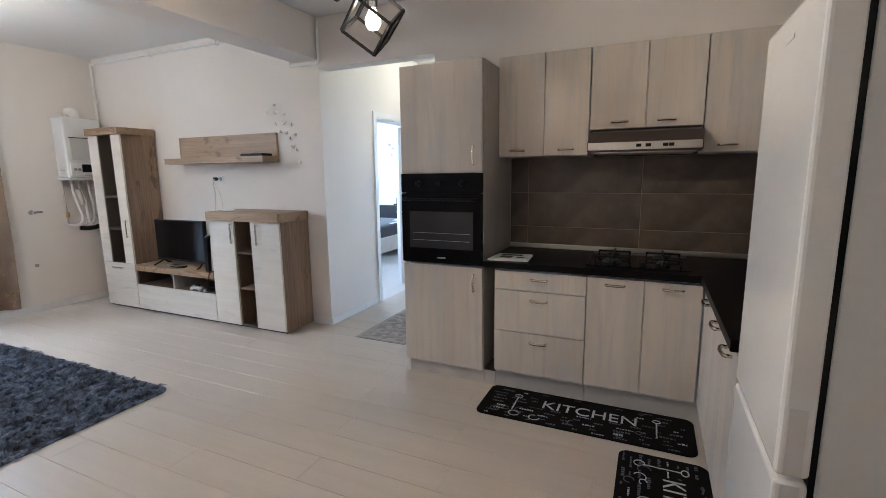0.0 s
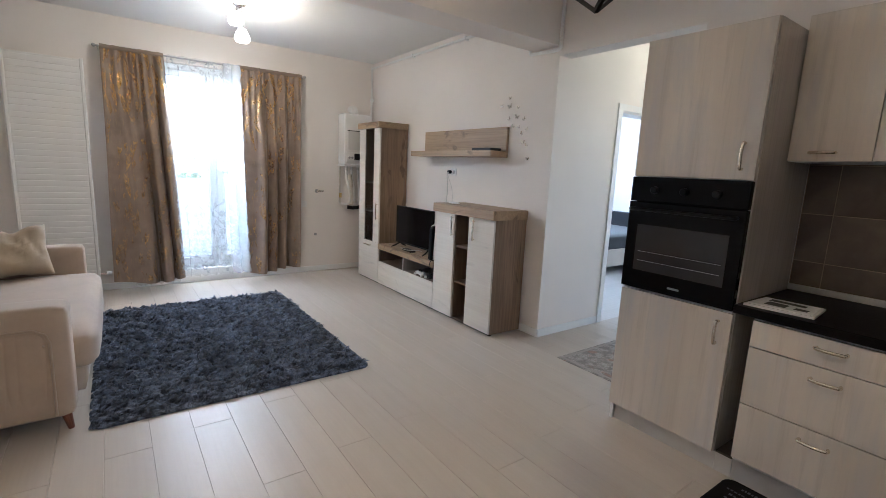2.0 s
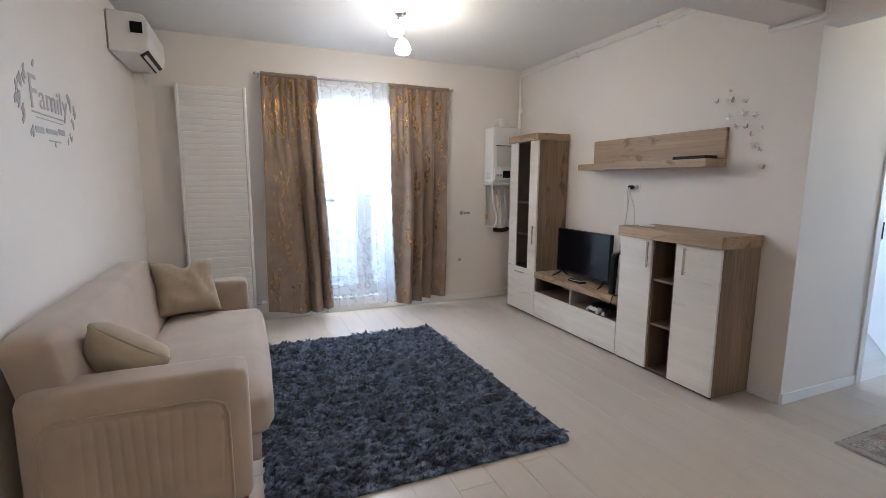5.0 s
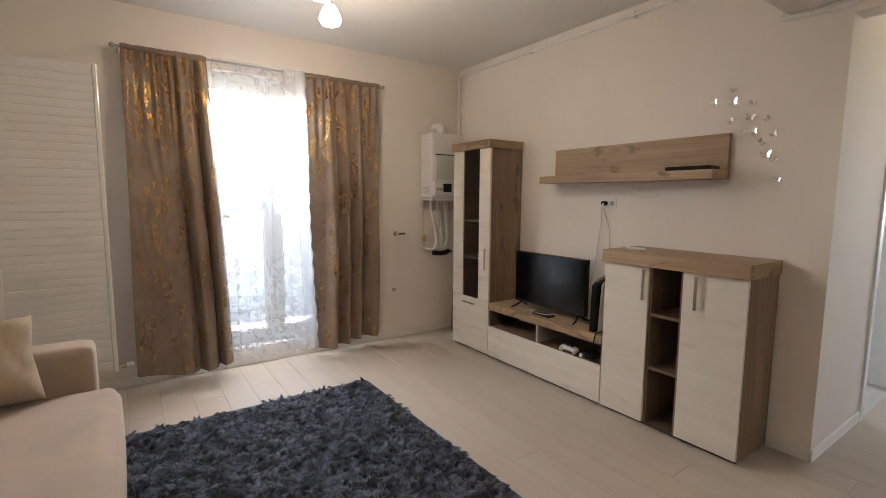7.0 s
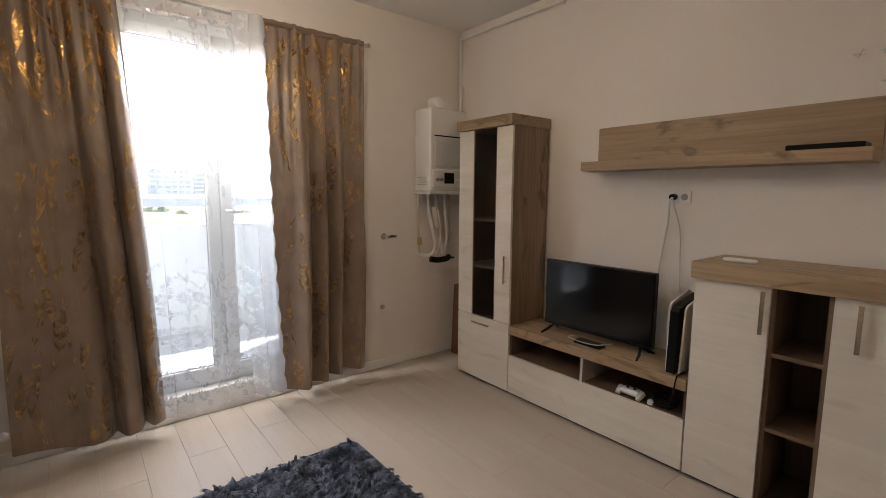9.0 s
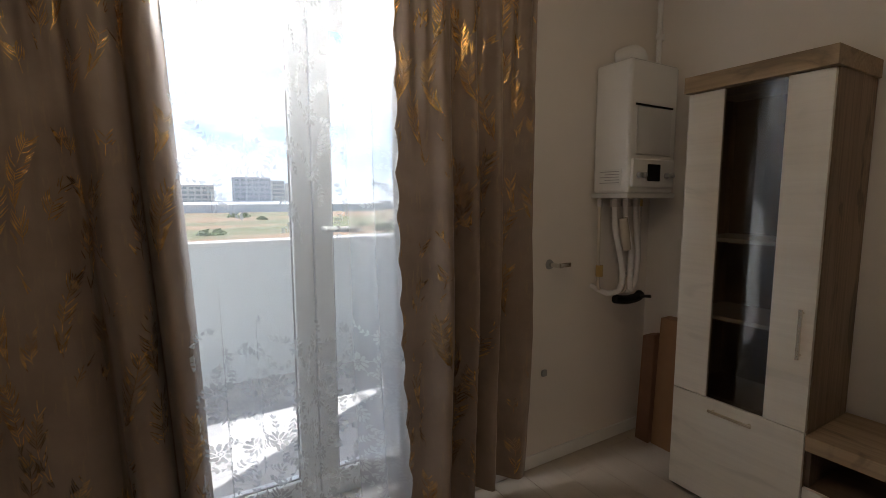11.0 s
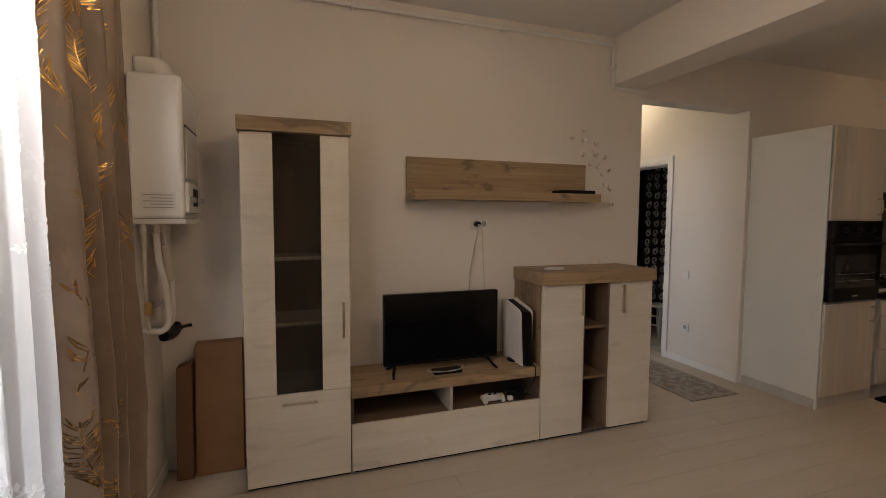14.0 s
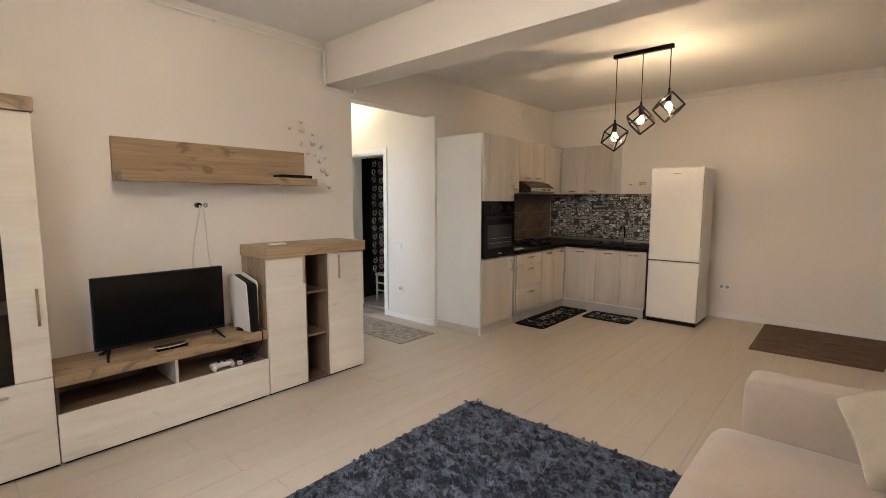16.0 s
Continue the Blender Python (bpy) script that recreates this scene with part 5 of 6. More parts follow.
# family decal
WX_ = -4.05
de = thing("wall_lettering", (WX_, 1.2, 1.78), "grey lettering decal with small leaves on the wall", "wall decal")
letters("F", 0.225, Matrix.Translation((WX_ + 0.003, 0.965, 1.765)) @ pose(0, 0, 0, 90, 0, 90) @ Matrix.Diagonal((0.95, 1, 1, 1)), "word", DECAL, de)
letters("amily", 0.165, Matrix.Translation((WX_ + 0.003, 1.075, 1.775)) @ pose(0, 0, 0, 90, 0, 90) @ Matrix.Diagonal((1.12, 1, 1, 1)), "word", DECAL, de)
for y0, y1, z, hgt in ((0.98, 1.38, 1.745, 0.008), (1.02, 1.37, 1.725, 0.005), (1.0, 1.10, 1.655, 0.03), (1.13, 1.27, 1.662, 0.024), (1.29, 1.38, 1.668, 0.03), (1.15, 1.31, 1.625, 0.007)):
    part("line", box(WX_ + 0.0008, WX_ + 0.003, y0, y1, z, z + hgt, 0.001), DECAL, de)
rnd = random.Random(9)
for k in range(40):
    a = rnd.uniform(0, 6.28)
    if k < 24:
        a = rnd.choice((rnd.uniform(2.5, 4.1), rnd.uniform(-0.9, 0.5)))
    y, z = 1.2 + 0.36 * math.cos(a) * rnd.uniform(0.85, 1.05), 1.79 + 0.195 * math.sin(a) * rnd.uniform(0.9, 1.1)
    r, tl = rnd.uniform(0.014, 0.030), rnd.uniform(0.9, 2.2)
    out = [(u * math.cos(tl) - v * math.sin(tl), u * math.sin(tl) + v * math.cos(tl)) for u, v in ((-r, 0), (-r * 0.3, r * 0.42), (r * 0.4, r * 0.36), (r, 0), (r * 0.3, -r * 0.36), (-r * 0.4, -r * 0.3))]
    part("leaf", prism([(y + u, z + v) for u, v in out], WX_ + 0.0008, WX_ + 0.003, lambda u, v, w: (w, u, v)), DECAL, de)

# ceiling lamp: a ring on the ceiling, two spot shades one under the other
LX, LY = -1.97, 1.94
cl = thing("ceiling_lamp", (LX, LY, H), "chrome ceiling lamp with two lit opal glass shades", "ceiling lamp")
part("base_plate", lathe([(0.048, H), (0.055, H - 0.008), (0.055, H - 0.022), (0.046, H - 0.028)], (LX, LY, 0), 24), CHROME, cl)
part("stem", tube([(LX + 0.02, LY, H - 0.02), (LX + 0.02, LY, H - 0.21)], 0.009, None, 10), CHROME, cl)
for dx, dy, zt, dirx in ((-0.03, 0.01, 2.715, -1), (0.015, -0.01, 2.575, 1)):
    ar = part("arm", tube(bend([(LX + 0.02, LY, zt + 0.015), (LX + dx * 0.6, LY + dy, zt + 0.018), (LX + dx, LY + dy, zt)], 4), 0.010, None, 10), CHROME, cl)
    part("lamp_holder", lathe([(0.022, zt + 0.004), (0.030, zt - 0.010), (0.027, zt - 0.022)], (LX + dx, LY + dy, 0), 16), CHROME, ar)
    part("shade", lathe([(0.030, zt - 0.018), (0.046, zt - 0.040), (0.062, zt - 0.080), (0.064, zt - 0.100), (0.052, zt - 0.122), (0.02, zt - 0.128)], (LX + dx, LY + dy, 0), 20), SHADELIT, cl, "lit opal glass shade", True)
lamp("ceiling_lamp_light", "POINT", pose(LX + 0.06, LY - 0.03, 2.38), 3.05, (1.0, 0.75, 0.47), 0.06)

# sofa
so = thing("sofa", (-3.55, 1.2, 0), "beige velour sofa with quilted side panels and wooden legs", "sofa")
part("base", soft_box(-3.93, -3.15, 0.36, 2.0, 0.12, 0.30, 0.03, 6), SOFA, so, smooth=True)
part("seat_cushion", soft_box(-3.74, -3.098, 0.35, 2.0, 0.25, 0.465, 0.06, 16, 0.02, 0.004), SOFA, so, smooth=True)


def leaning(bm, y0=None):
    for v in bm.verts:
        v.co.x -= (v.co.z - 0.45) * 0.22
    return bm


part("backrest", leaning(soft_box(-3.945, -3.745, 0.235, 2.12, 0.36, 0.86, 0.045, 16, 0.010)), SOFA, so, smooth=True)
for ya, yb, s in ((0.145, 0.35, -1), (1.99, 2.185, 1)):
    am = part("armrest", soft_box(-3.955, -3.195, ya, yb, 0.095, 0.675, 0.035, 14, 0.004), SOFA, so, smooth=True)
    yo = ya if s < 0 else yb

    def quilted(u, v):
        # a padded panel with soft upright grooves in its middle
        x, z = -3.89 + u * 0.615, 0.115 + v * 0.455
        e = min(1.0, min(u, 1 - u) / 0.05) * min(1.0, min(v * 1.3 + 0.3, (1 - v) / 0.07))
        mid = min(1.0, max(0.0, min(u - 0.14, 0.88 - u) / 0.12))
        groove = abs(math.sin(u * 15 * math.pi + 0.3 * math.sin(v * 4 + u * 9))) ** 0.5
        d = -0.012 + 0.020 * math.sin(e * math.pi / 2) - 0.0035 * mid * (1 - groove) + 0.0015 * math.sin(v * 5 + u * 3)
        r = 0.11
        if z > 0.57 - r * 0.6 and (u < r or u > 1 - r):
            k = min(u, 1 - u) / r
            z -= (1 - k) ** 2 * 0.045
        return (x, yo + s * d, z), (u, v)

    part("side_panel", sheet(150, 24, quilted), SOFA, am, smooth=True)
    part("side_piping", tube([(-3.895, yo + s * 0.005, 0.115), (-3.895, yo + s * 0.005, 0.50), (-3.88, yo + s * 0.005, 0.545), (-3.835, yo + s * 0.005, 0.572), (-3.33, yo + s * 0.005, 0.572), (-3.285, yo + s * 0.005, 0.545), (-3.27, yo + s * 0.005, 0.50), (-3.27, yo + s * 0.005, 0.115)], 0.006, None, 8), SOFA, am, smooth=True)
for x, y in ((-3.245, 0.215), (-3.245, 2.12), (-3.925, 0.215), (-3.925, 2.12)):
    part("leg", tube([(x, y, 0.12), (x + (0.02 if x > -3.5 else -0.01), y, 0.0)], [0.026, 0.014], None, 12), LEGWOOD, so, "tapered reddish wooden leg")


so.location.y += 0.05


def pillow(name, centre, size, rot, label, seed, chop=0.0, spin=0.0):
    t = thing(name, centre, label, "cushion", "sofa cushions")
    bm = bmesh.new()
    bmesh.ops.create_cube(bm, size=2)
    bmesh.ops.subdivide_edges(bm, edges=list(bm.edges), cuts=14, use_grid_fill=True)
    q = Euler([radians(a) for a in rot]).to_matrix() @ Matrix.Rotation(radians(spin), 3, "Z")
    for v in bm.verts:
        u, w = v.co.x, v.co.y
        e = max(0.0, (1 - u ** 4) * (1 - w ** 4)) ** 0.5
        p = Vector((u * size * (1 - 0.10 * (1 - abs(w)) * abs(u)), w * size * (1 - 0.10 * (1 - abs(u)) * abs(w)), v.co.z * (0.008 + 0.085 * e)))
        p.z += 0.016 * noise.noise((u * 2.2 + seed, w * 2.2, seed)) + 0.006 * noise.noise((u * 6 + seed, w * 5, 3))
        if chop:
            ridge = 1 - abs(noise.noise((u * 2.6 + 1.5 * w + seed, w * 1.1 - u * 0.5, seed)))
            p.z += math.copysign(0.030, v.co.z) * (ridge ** 4 - 0.5) * e
            k = math.exp(-(u / 0.30) ** 2) * max(0.0, w * math.copysign(1, chop))
            p.y -= chop * k
            p.z *= 1 - 0.35 * k
        v.co = q @ p + Vector(centre)
    b = part("cover", bm, PILLOW, t, smooth=True)
    if not chop:
        part("piping", tube([q @ Vector((a * size, c * size, 0.0)) + Vector(centre) for a, c in ((-0.97, -0.97), (0, -0.92), (0.97, -0.97), (0.92, 0), (0.97, 0.97), (0, 0.92), (-0.97, 0.97), (-0.92, 0), (-0.97, -0.97))], 0.006, None, 6), PILLOW, b)


pillow("cushion", (-3.69, 0.55, 0.655), 0.168, (-58, 0, -30), "taupe cushion leaning on the sofa's arm", 1.0, 0.0, 38)
pillow("cushion", (-3.60, 1.96, 0.675), 0.205, (60, 0, 15), "crumpled taupe cushion against the sofa's far arm", 4.0, 0.045)

# shaggy rug
RX0, RX1, RY0, RY1 = -3.165, -1.52, 0.145, 2.41
rg = thing("shaggy_rug", (-2.3, 1.3, 0), "slate-blue shaggy rug with rounded corners", "rug")
part("backing", prism(rounded(RX0 + 0.02, RX1 - 0.02, RY0 + 0.02, RY1 - 0.02, 0.06), 0.0005, 0.012), PILE, rg)


def tufts(name, x0, x1, y0, y1, spacing, strands, parent, material, length=0.045, seed=2):
    """Locks of strands that lean together: each lock's tips meet, so dark gaps open between the locks."""
    r = np.random.RandomState(seed)
    gx, gy = np.meshgrid(np.arange(x0 + 0.02, x1 - 0.015, spacing), np.arange(y0 + 0.02, y1 - 0.015, spacing))
    cx = gx.ravel() + r.uniform(-0.5, 0.5, gx.size) * spacing
    cy = gy.ravel() + r.uniform(-0.5, 0.5, gx.size) * spacing
    cr = 0.10
    dx, dy = np.minimum(cx - x0, x1 - cx), np.minimum(cy - y0, y1 - cy)
    keep = ~((dx < cr) & (dy < cr) & ((cr - dx) ** 2 + (cr - dy) ** 2 > cr * cr)) & (dx > 0.012) & (dy > 0.012)
    cx, cy = cx[keep], cy[keep]
    m = len(cx)
    lean = np.array([noise.noise((a * 3.0, b * 3.0, 0.0)) * 5 + noise.noise((a * 13, b * 13, 4.0)) * 4.5 for a, b in zip(cx, cy)]) + r.uniform(-0.4, 0.4, m)
    edge = np.minimum(np.minimum(cx - x0, x1 - cx), np.minimum(cy - y0, y1 - cy)) < 0.06
    lean = np.where(edge, np.arctan2((y0 + y1) / 2 - cy, (x0 + x1) / 2 - cx) + lean * 0.2, lean)
    reach = length * r.uniform(0.8, 1.4, m) * np.where(edge, 0.42, 1.0)
    swell = np.array([noise.noise((a * 17, b * 24, 9.0)) for a, b in zip(cx, cy)])
    tall_ = length * (r.uniform(0.45, 0.75, m) + 0.60 * np.clip(swell, -0.5, 0.6))
    tall_ = tall_ * np.where(edge, 0.34, 0.80)
    who = np.repeat(np.arange(m), strands)
    k = len(who)
    a, d = r.uniform(0, 6.28, k), np.sqrt(r.uniform(0, 1, k)) * spacing * 0.62
    px, py = np.clip(cx[who] + d * np.cos(a), x0 + 0.012, x1 - 0.012), np.clip(cy[who] + d * np.sin(a), y0 + 0.012, y1 - 0.012)
    tx = cx[who] + np.cos(lean)[who] * reach[who] + r.uniform(-0.006, 0.006, k)
    ty = cy[who] + np.sin(lean)[who] * reach[who] + r.uniform(-0.006, 0.006, k)
    hz = tall_[who] * r.uniform(0.75, 1.2, k)
    vx, vy = tx - px, ty - py
    ln = np.maximum(np.hypot(vx, vy), 1e-4)
    ux, uy = vx / ln, vy / ln
    wv = r.uniform(0.0012, 0.0026, k)
    o = base_of(parent)
    verts = np.zeros((k, 7, 3))
    for i, (f, h, w) in enumerate(((0, 0.0, 1), (0, 0.0, -1), (0.30, 0.75, 1.1), (0.30, 0.75, -1.1), (0.75, 1.0, 0.8), (0.75, 1.0, -0.8), (1.05, 0.72, 0))):
        verts[:, i, 0] = px + vx * f - uy * wv * w - o.x
        verts[:, i, 1] = py + vy * f + ux * wv * w - o.y
        verts[:, i, 2] = 0.008 + hz * h
    idx = np.arange(k) * 7
    faces = [q for b in idx.tolist() for q in ((b, b + 1, b + 3, b + 2), (b + 2, b + 3, b + 5, b + 4), (b + 4, b + 5, b + 6))]
    me = bpy.data.meshes.new(name)
    me.from_pydata(verts.reshape(-1, 3).tolist(), [], faces)
    me.materials.append(material)
    ob = new(name, me)
    ob.parent = parent
    return tagged(ob, "long matted pile", "", "", "stuff")


tufts("shag", RX0, RX1, RY0, RY1, 0.023, 19, rg, PILE, 0.048)

# ---- kitchen ----
KX = -0.64


def bow_handle(parent, a, b, out, r=0.0075, drop=0.03, label="curved metal bow handle"):
    """A bow between two points, standing off along out."""
    a, b, o = Vector(a), Vector(b), Vector(out)
    pts = [a, a + o * drop * 0.75, a.lerp(b, 0.25) + o * drop, a.lerp(b, 0.5) + o * drop * 1.08, a.lerp(b, 0.75) + o * drop, b + o * drop * 0.75, b]
    return part("handle", tube(bend(pts, 4), r, None, 8), HANDLE, parent, label, True)


def front(name, parent, x0, x1, y0, y1, z0, z1, material=ASH, label=""):
    return part(name, box(x0, x1, y0, y1, z0, z1, 0.002), material, parent, label)


OUTX, OUTY = (-1, 0, 0), (0, 1, 0)
tu = thing("oven_tower", (-0.32, -1.465, 0), "tall pale ash kitchen tower with a built-in oven", "kitchen unit")
part("side_panel", box(-0.615, -0.004, -1.188, -1.17, 0.0, 2.13, 0.001), CARCASS, tu, "white side panel")
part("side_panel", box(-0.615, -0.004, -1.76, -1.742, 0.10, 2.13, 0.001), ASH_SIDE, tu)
part("top_panel", box(-0.615, -0.004, -1.742, -1.188, 2.112, 2.13), CARCASS, tu)
part("back_panel", box(-0.02, -0.006, -1.742, -1.188, 0.1, 2.112), CARCASS, tu)
for z in (0.10, 0.805, 1.425):
    part("shelf", box(-0.612, -0.02, -1.742, -1.188, z, z + 0.018), CARCASS, tu)
d = front("lower_door", tu, KX, KX + 0.018, -1.757, -1.173, 0.105, 0.812)
bow_handle(d, (KX, -1.70, 0.655), (KX, -1.70, 0.765), OUTX)
d = front("upper_door", tu, KX, KX + 0.018, -1.757, -1.173, 1.436, 2.128)
bow_handle(d, (KX, -1.70, 1.485), (KX, -1.70, 1.60), OUTX)
part("plinth", box(-0.60, -0.58, -1.76, -1.175, 0.0, 0.10), PLINTH, tu, "grey metallic plinth")
part("plinth", box(-0.60, -0.02, -1.172, -1.160, 0.0, 0.078), PLINTH, tu, "grey metallic plinth")
ov = thing("built_in_oven", (-0.4, -1.465, 0.83), "black built-in oven with a glass door", "oven")
part("body", box(-0.618, -0.06, -1.738, -1.192, 0.830, 1.422), BLACK, ov)
od = part("door", box(-0.655, -0.620, -1.757, -1.173, 0.828, 1.30, 0.004), OVENGLASS, ov, "glossy black glass door")
part("window", box(-0.6575, -0.6545, -1.70, -1.235, 0.93, 1.18, 0.001), OVENWIN, od, "greyish oven window")
part("handle", tube(bend([(-0.655, -1.72, 1.262), (-0.69, -1.715, 1.262), (-0.695, -1.68, 1.262), (-0.695, -1.25, 1.262), (-0.69, -1.215, 1.262), (-0.655, -1.21, 1.262)], 4), 0.009, None, 8), BLACK, od, "black bar handle", True)
part("badge", box(-0.6572, -0.655, -1.50, -1.44, 0.862, 0.872), GREYPL, od)
pn = part("control_panel", box(-0.652, -0.620, -1.757, -1.173, 1.304, 1.432, 0.003), OVENGLASS, ov)
for y in (-1.62, -1.465, -1.31):
    part("knob", lathe([(0.02, -0.652), (0.019, -0.672), (0.014, -0.676)], (0, y, 1.365), 16, "x"), BLACK, pn)
for k in range(2):
    part("oven_rack", tube([(-0.6582, -1.68, 0.985 + 0.05 * k), (-0.6582, -1.255, 0.985 + 0.05 * k)], 0.0012, None, 5), GREYPL, od)

# near-black boards put the shade of the empty gap into their colour
gp = thing("filler_recess", (-0.3, -1.80, 0), "empty gap between tower and drawers, its shade in the colour", "recess")
part("back_board", box(-0.05, -0.03, -1.838, -1.762, 0.0, 0.82), GAPSHADE, gp)
part("floor_strip", box(-0.60, -0.05, -1.838, -1.762, 0.095, 0.105), GAPSHADE, gp)
part("plinth", box(-0.60, -0.585, -1.838, -1.762, 0.0, 0.095), PLINTH, gp)

du = thing("drawer_unit", (-0.32, -2.13, 0), "pale ash kitchen unit with three drawers", "kitchen unit")
part("body", box(-0.615, -0.03, -2.42, -1.842, 0.11, 0.825), CARCASS, du)
for z0, z1 in ((0.69, 0.812), (0.412, 0.685), (0.13, 0.407)):
    f = front("drawer", du, KX, KX + 0.018, -2.418, -1.843, z0, z1)
    zc = z1 - (0.045 if z1 - z0 < 0.2 else 0.055)
    bow_handle(f, (KX, -2.085, zc), (KX, -2.185, zc), OUTX)
part("plinth", box(-0.60, -0.58, -2.42, -1.842, 0.0, 0.11), PLINTH, du, "grey metallic plinth")

hu = thing("hob_unit", (-0.32, -2.76, 0), "pale ash kitchen unit with two doors", "kitchen unit")
part("body", box(-0.615, -0.03, -3.79, -2.424, 0.11, 0.825), CARCASS, hu)
for a, b, h in ((-2.735, -2.423, -2.58), (-3.03, -2.739, -2.885)):
    f = front("door", hu, KX, KX + 0.018, a, b, 0.13, 0.812)
    bow_handle(f, (KX, h + 0.05, 0.775), (KX, h - 0.05, 0.775), OUTX)
part("plinth", box(-0.60, -0.58, -3.08, -2.424, 0.0, 0.11), PLINTH, hu, "grey metallic plinth")

KY = -3.04
su = thing("sink_unit", (-1.15, -3.45, 0), "pale ash sink unit with three doors", "kitchen unit")
part("body", box(-1.68, -0.62, -3.79, KY - 0.02, 0.11, 0.825), CARCASS, su)
for a, b in ((-1.075, -0.645), (-1.39, -1.079), (-1.697, -1.394)):
    f = front("door", su, a, b, KY - 0.018, KY, 0.13, 0.812)
    c = (a + b) / 2
    bow_handle(f, (c - 0.05, KY, 0.775), (c + 0.05, KY, 0.775), OUTY)
part("plinth", box(-1.68, -0.60, -3.10, -3.08, 0.0, 0.11), PLINTH, su, "grey metallic plinth")
# black here gives the shade in the narrow gap beside the fridge
part("end_panel", box(-1.698, -1.682, -3.79, KY - 0.02, 0.0, 0.825), BLACK, su, "end panel blackened for the shade in the gap")

wt = thing("worktop", (-0.4, -2.8, 0.85), "black stone-look worktop with an L-shaped corner", "worktop")
outline = [(-0.003, -1.764), (-0.665, -1.764), (-0.665, -3.015), (-1.70, -3.015), (-1.70, -3.797), (-0.003, -3.797)]
part("slab", prism(outline, 0.828, 0.868, None, 0.003), WORKTOP, wt)
part("upstand", box(-0.022, -0.003, -3.797, -1.764, 0.868, 0.90, 0.003), STEEL, wt, "pale metal wall strip")
part("upstand", box(-1.70, -0.024, -3.797, -3.779, 0.868, 0.90, 0.003), STEEL, wt, "pale metal wall strip")

hb = thing("gas_hob", (-0.33, -2.68, 0.868), "black glass gas hob with cast pan supports", "hob")
part("glass", box(-0.58, -0.08, -2.97, -2.40, 0.8685, 0.876, 0.002), OVENGLASS, hb)
for x, y, r in ((-0.22, -2.54, 0.045), (-0.22, -2.83, 0.055), (-0.45, -2.54, 0.055), (-0.45, -2.83, 0.04)):
    part("burner", lathe([(r, 0.876), (r, 0.886), (r * 0.8, 0.892), (r * 0.75, 0.898), (0.005, 0.899)], (x, y, 0), 20), IRON, hb)
    bm = boxes((x - 0.1, x + 0.1, y - 0.005, y + 0.005, 0.903, 0.913), (x - 0.005, x + 0.005, y - 0.1, y + 0.1, 0.903, 0.913), *[(x + sx * 0.095 - 0.005, x + sx * 0.095 + 0.005, y - 0.005, y + 0.005, 0.876, 0.905) for sx in (-1, 1)], *[(x - 0.005, x + 0.005, y + sy * 0.095 - 0.005, y + sy * 0.095 + 0.005, 0.876, 0.905) for sy in (-1, 1)])
    part("pan_support", bm, BLACK, hb)
for k in range(4):
    part("knob", lathe([(0.018, 0.876), (0.016, 0.898), (0.012, 0.901)], (-0.545, -2.56 - 0.08 * k, 0), 14), BLACK, hb)

sn = thing("sink", (-1.2, -3.45, 0.868), "dark sink set into the worktop", "sink")
part("rim", prism(rounded(-1.48, -0.92, -3.70, -3.26, 0.03), 0.8685, 0.876, None, 0.002), WORKTOP, sn)
part("bowl_floor", prism(rounded(-1.44, -0.96, -3.62, -3.30, 0.04), 0.876, 0.8775), OVENGLASS, sn)
fa = thing("tap", (-1.2, -3.68, 0.876), "curved chrome kitchen tap", "tap")
part("spout", tube(bend([(-1.2, -3.68, 0.876), (-1.2, -3.68, 1.02), (-1.2, -3.65, 1.09), (-1.2, -3.58, 1.10), (-1.2, -3.53, 1.05)], 6), 0.012, None, 12), BLACK, fa, "", True)
part("base", lathe([(0.026, 0.876), (0.024, 0.93), (0.014, 0.935)], (-1.2, -3.68, 0), 16), CHROME, fa)
part("lever", tube([(-1.2, -3.68, 0.92), (-1.14, -3.66, 0.96)], 0.006, None, 8), CHROME, fa)

mg = thing("magazine", (-0.5, -1.93, 0.868), "open leaflet lying on the worktop", "magazine")
part("page_block", prism([(-0.63, -1.79), (-0.40, -1.80), (-0.38, -2.03), (-0.60, -2.05)], 0.8685, 0.879), PAPER, mg)
part("cover", prism([(-0.61, -1.80), (-0.42, -1.81), (-0.41, -2.02), (-0.59, -2.035)], 0.879, 0.8825), PAPER, mg)
for a, b, c, d_ in ((-0.57, -0.50, -1.85, -1.93), (-0.48, -0.44, -1.84, -1.98), (-0.56, -0.52, -1.96, -2.01)):
    part("picture", box(a, b, d_, c, 0.8825, 0.8832), INK, mg)

# wall cupboards
WX = -0.33


def cupboard(label, x0, x1, y0, y1, z0, z1, doors, side_, handles):
    t = thing("wall_cupboard", ((x0 + x1) / 2, (y0 + y1) / 2, z0), label, "wall cupboard", "kitchen wall cupboards")
    if side_ == "x":
        part("body", box(x0 + 0.02, x1, y0, y1, z0, z1), CARCASS, t)
        for (a, b), h in zip(doors, handles):
            f = front("door", t, x0, x0 + 0.018, a + 0.0015, b - 0.0015, z0 + 0.002, z1 - 0.002)
            bow_handle(f, (x0, h + 0.045, z0 + 0.04), (x0, h - 0.045, z0 + 0.04), OUTX)
    else:
        part("body", box(x0, x1, y0, y1 - 0.02, z0, z1), CARCASS, t)
        for (a, b), h in zip(doors, handles):
            f = front("door", t, a + 0.0015, b - 0.0015, y1 - 0.018, y1, z0 + 0.002, z1 - 0.002)
            bow_handle(f, (h - 0.045, y1, z0 + 0.04), (h + 0.045, y1, z0 + 0.04), OUTY)
    return t


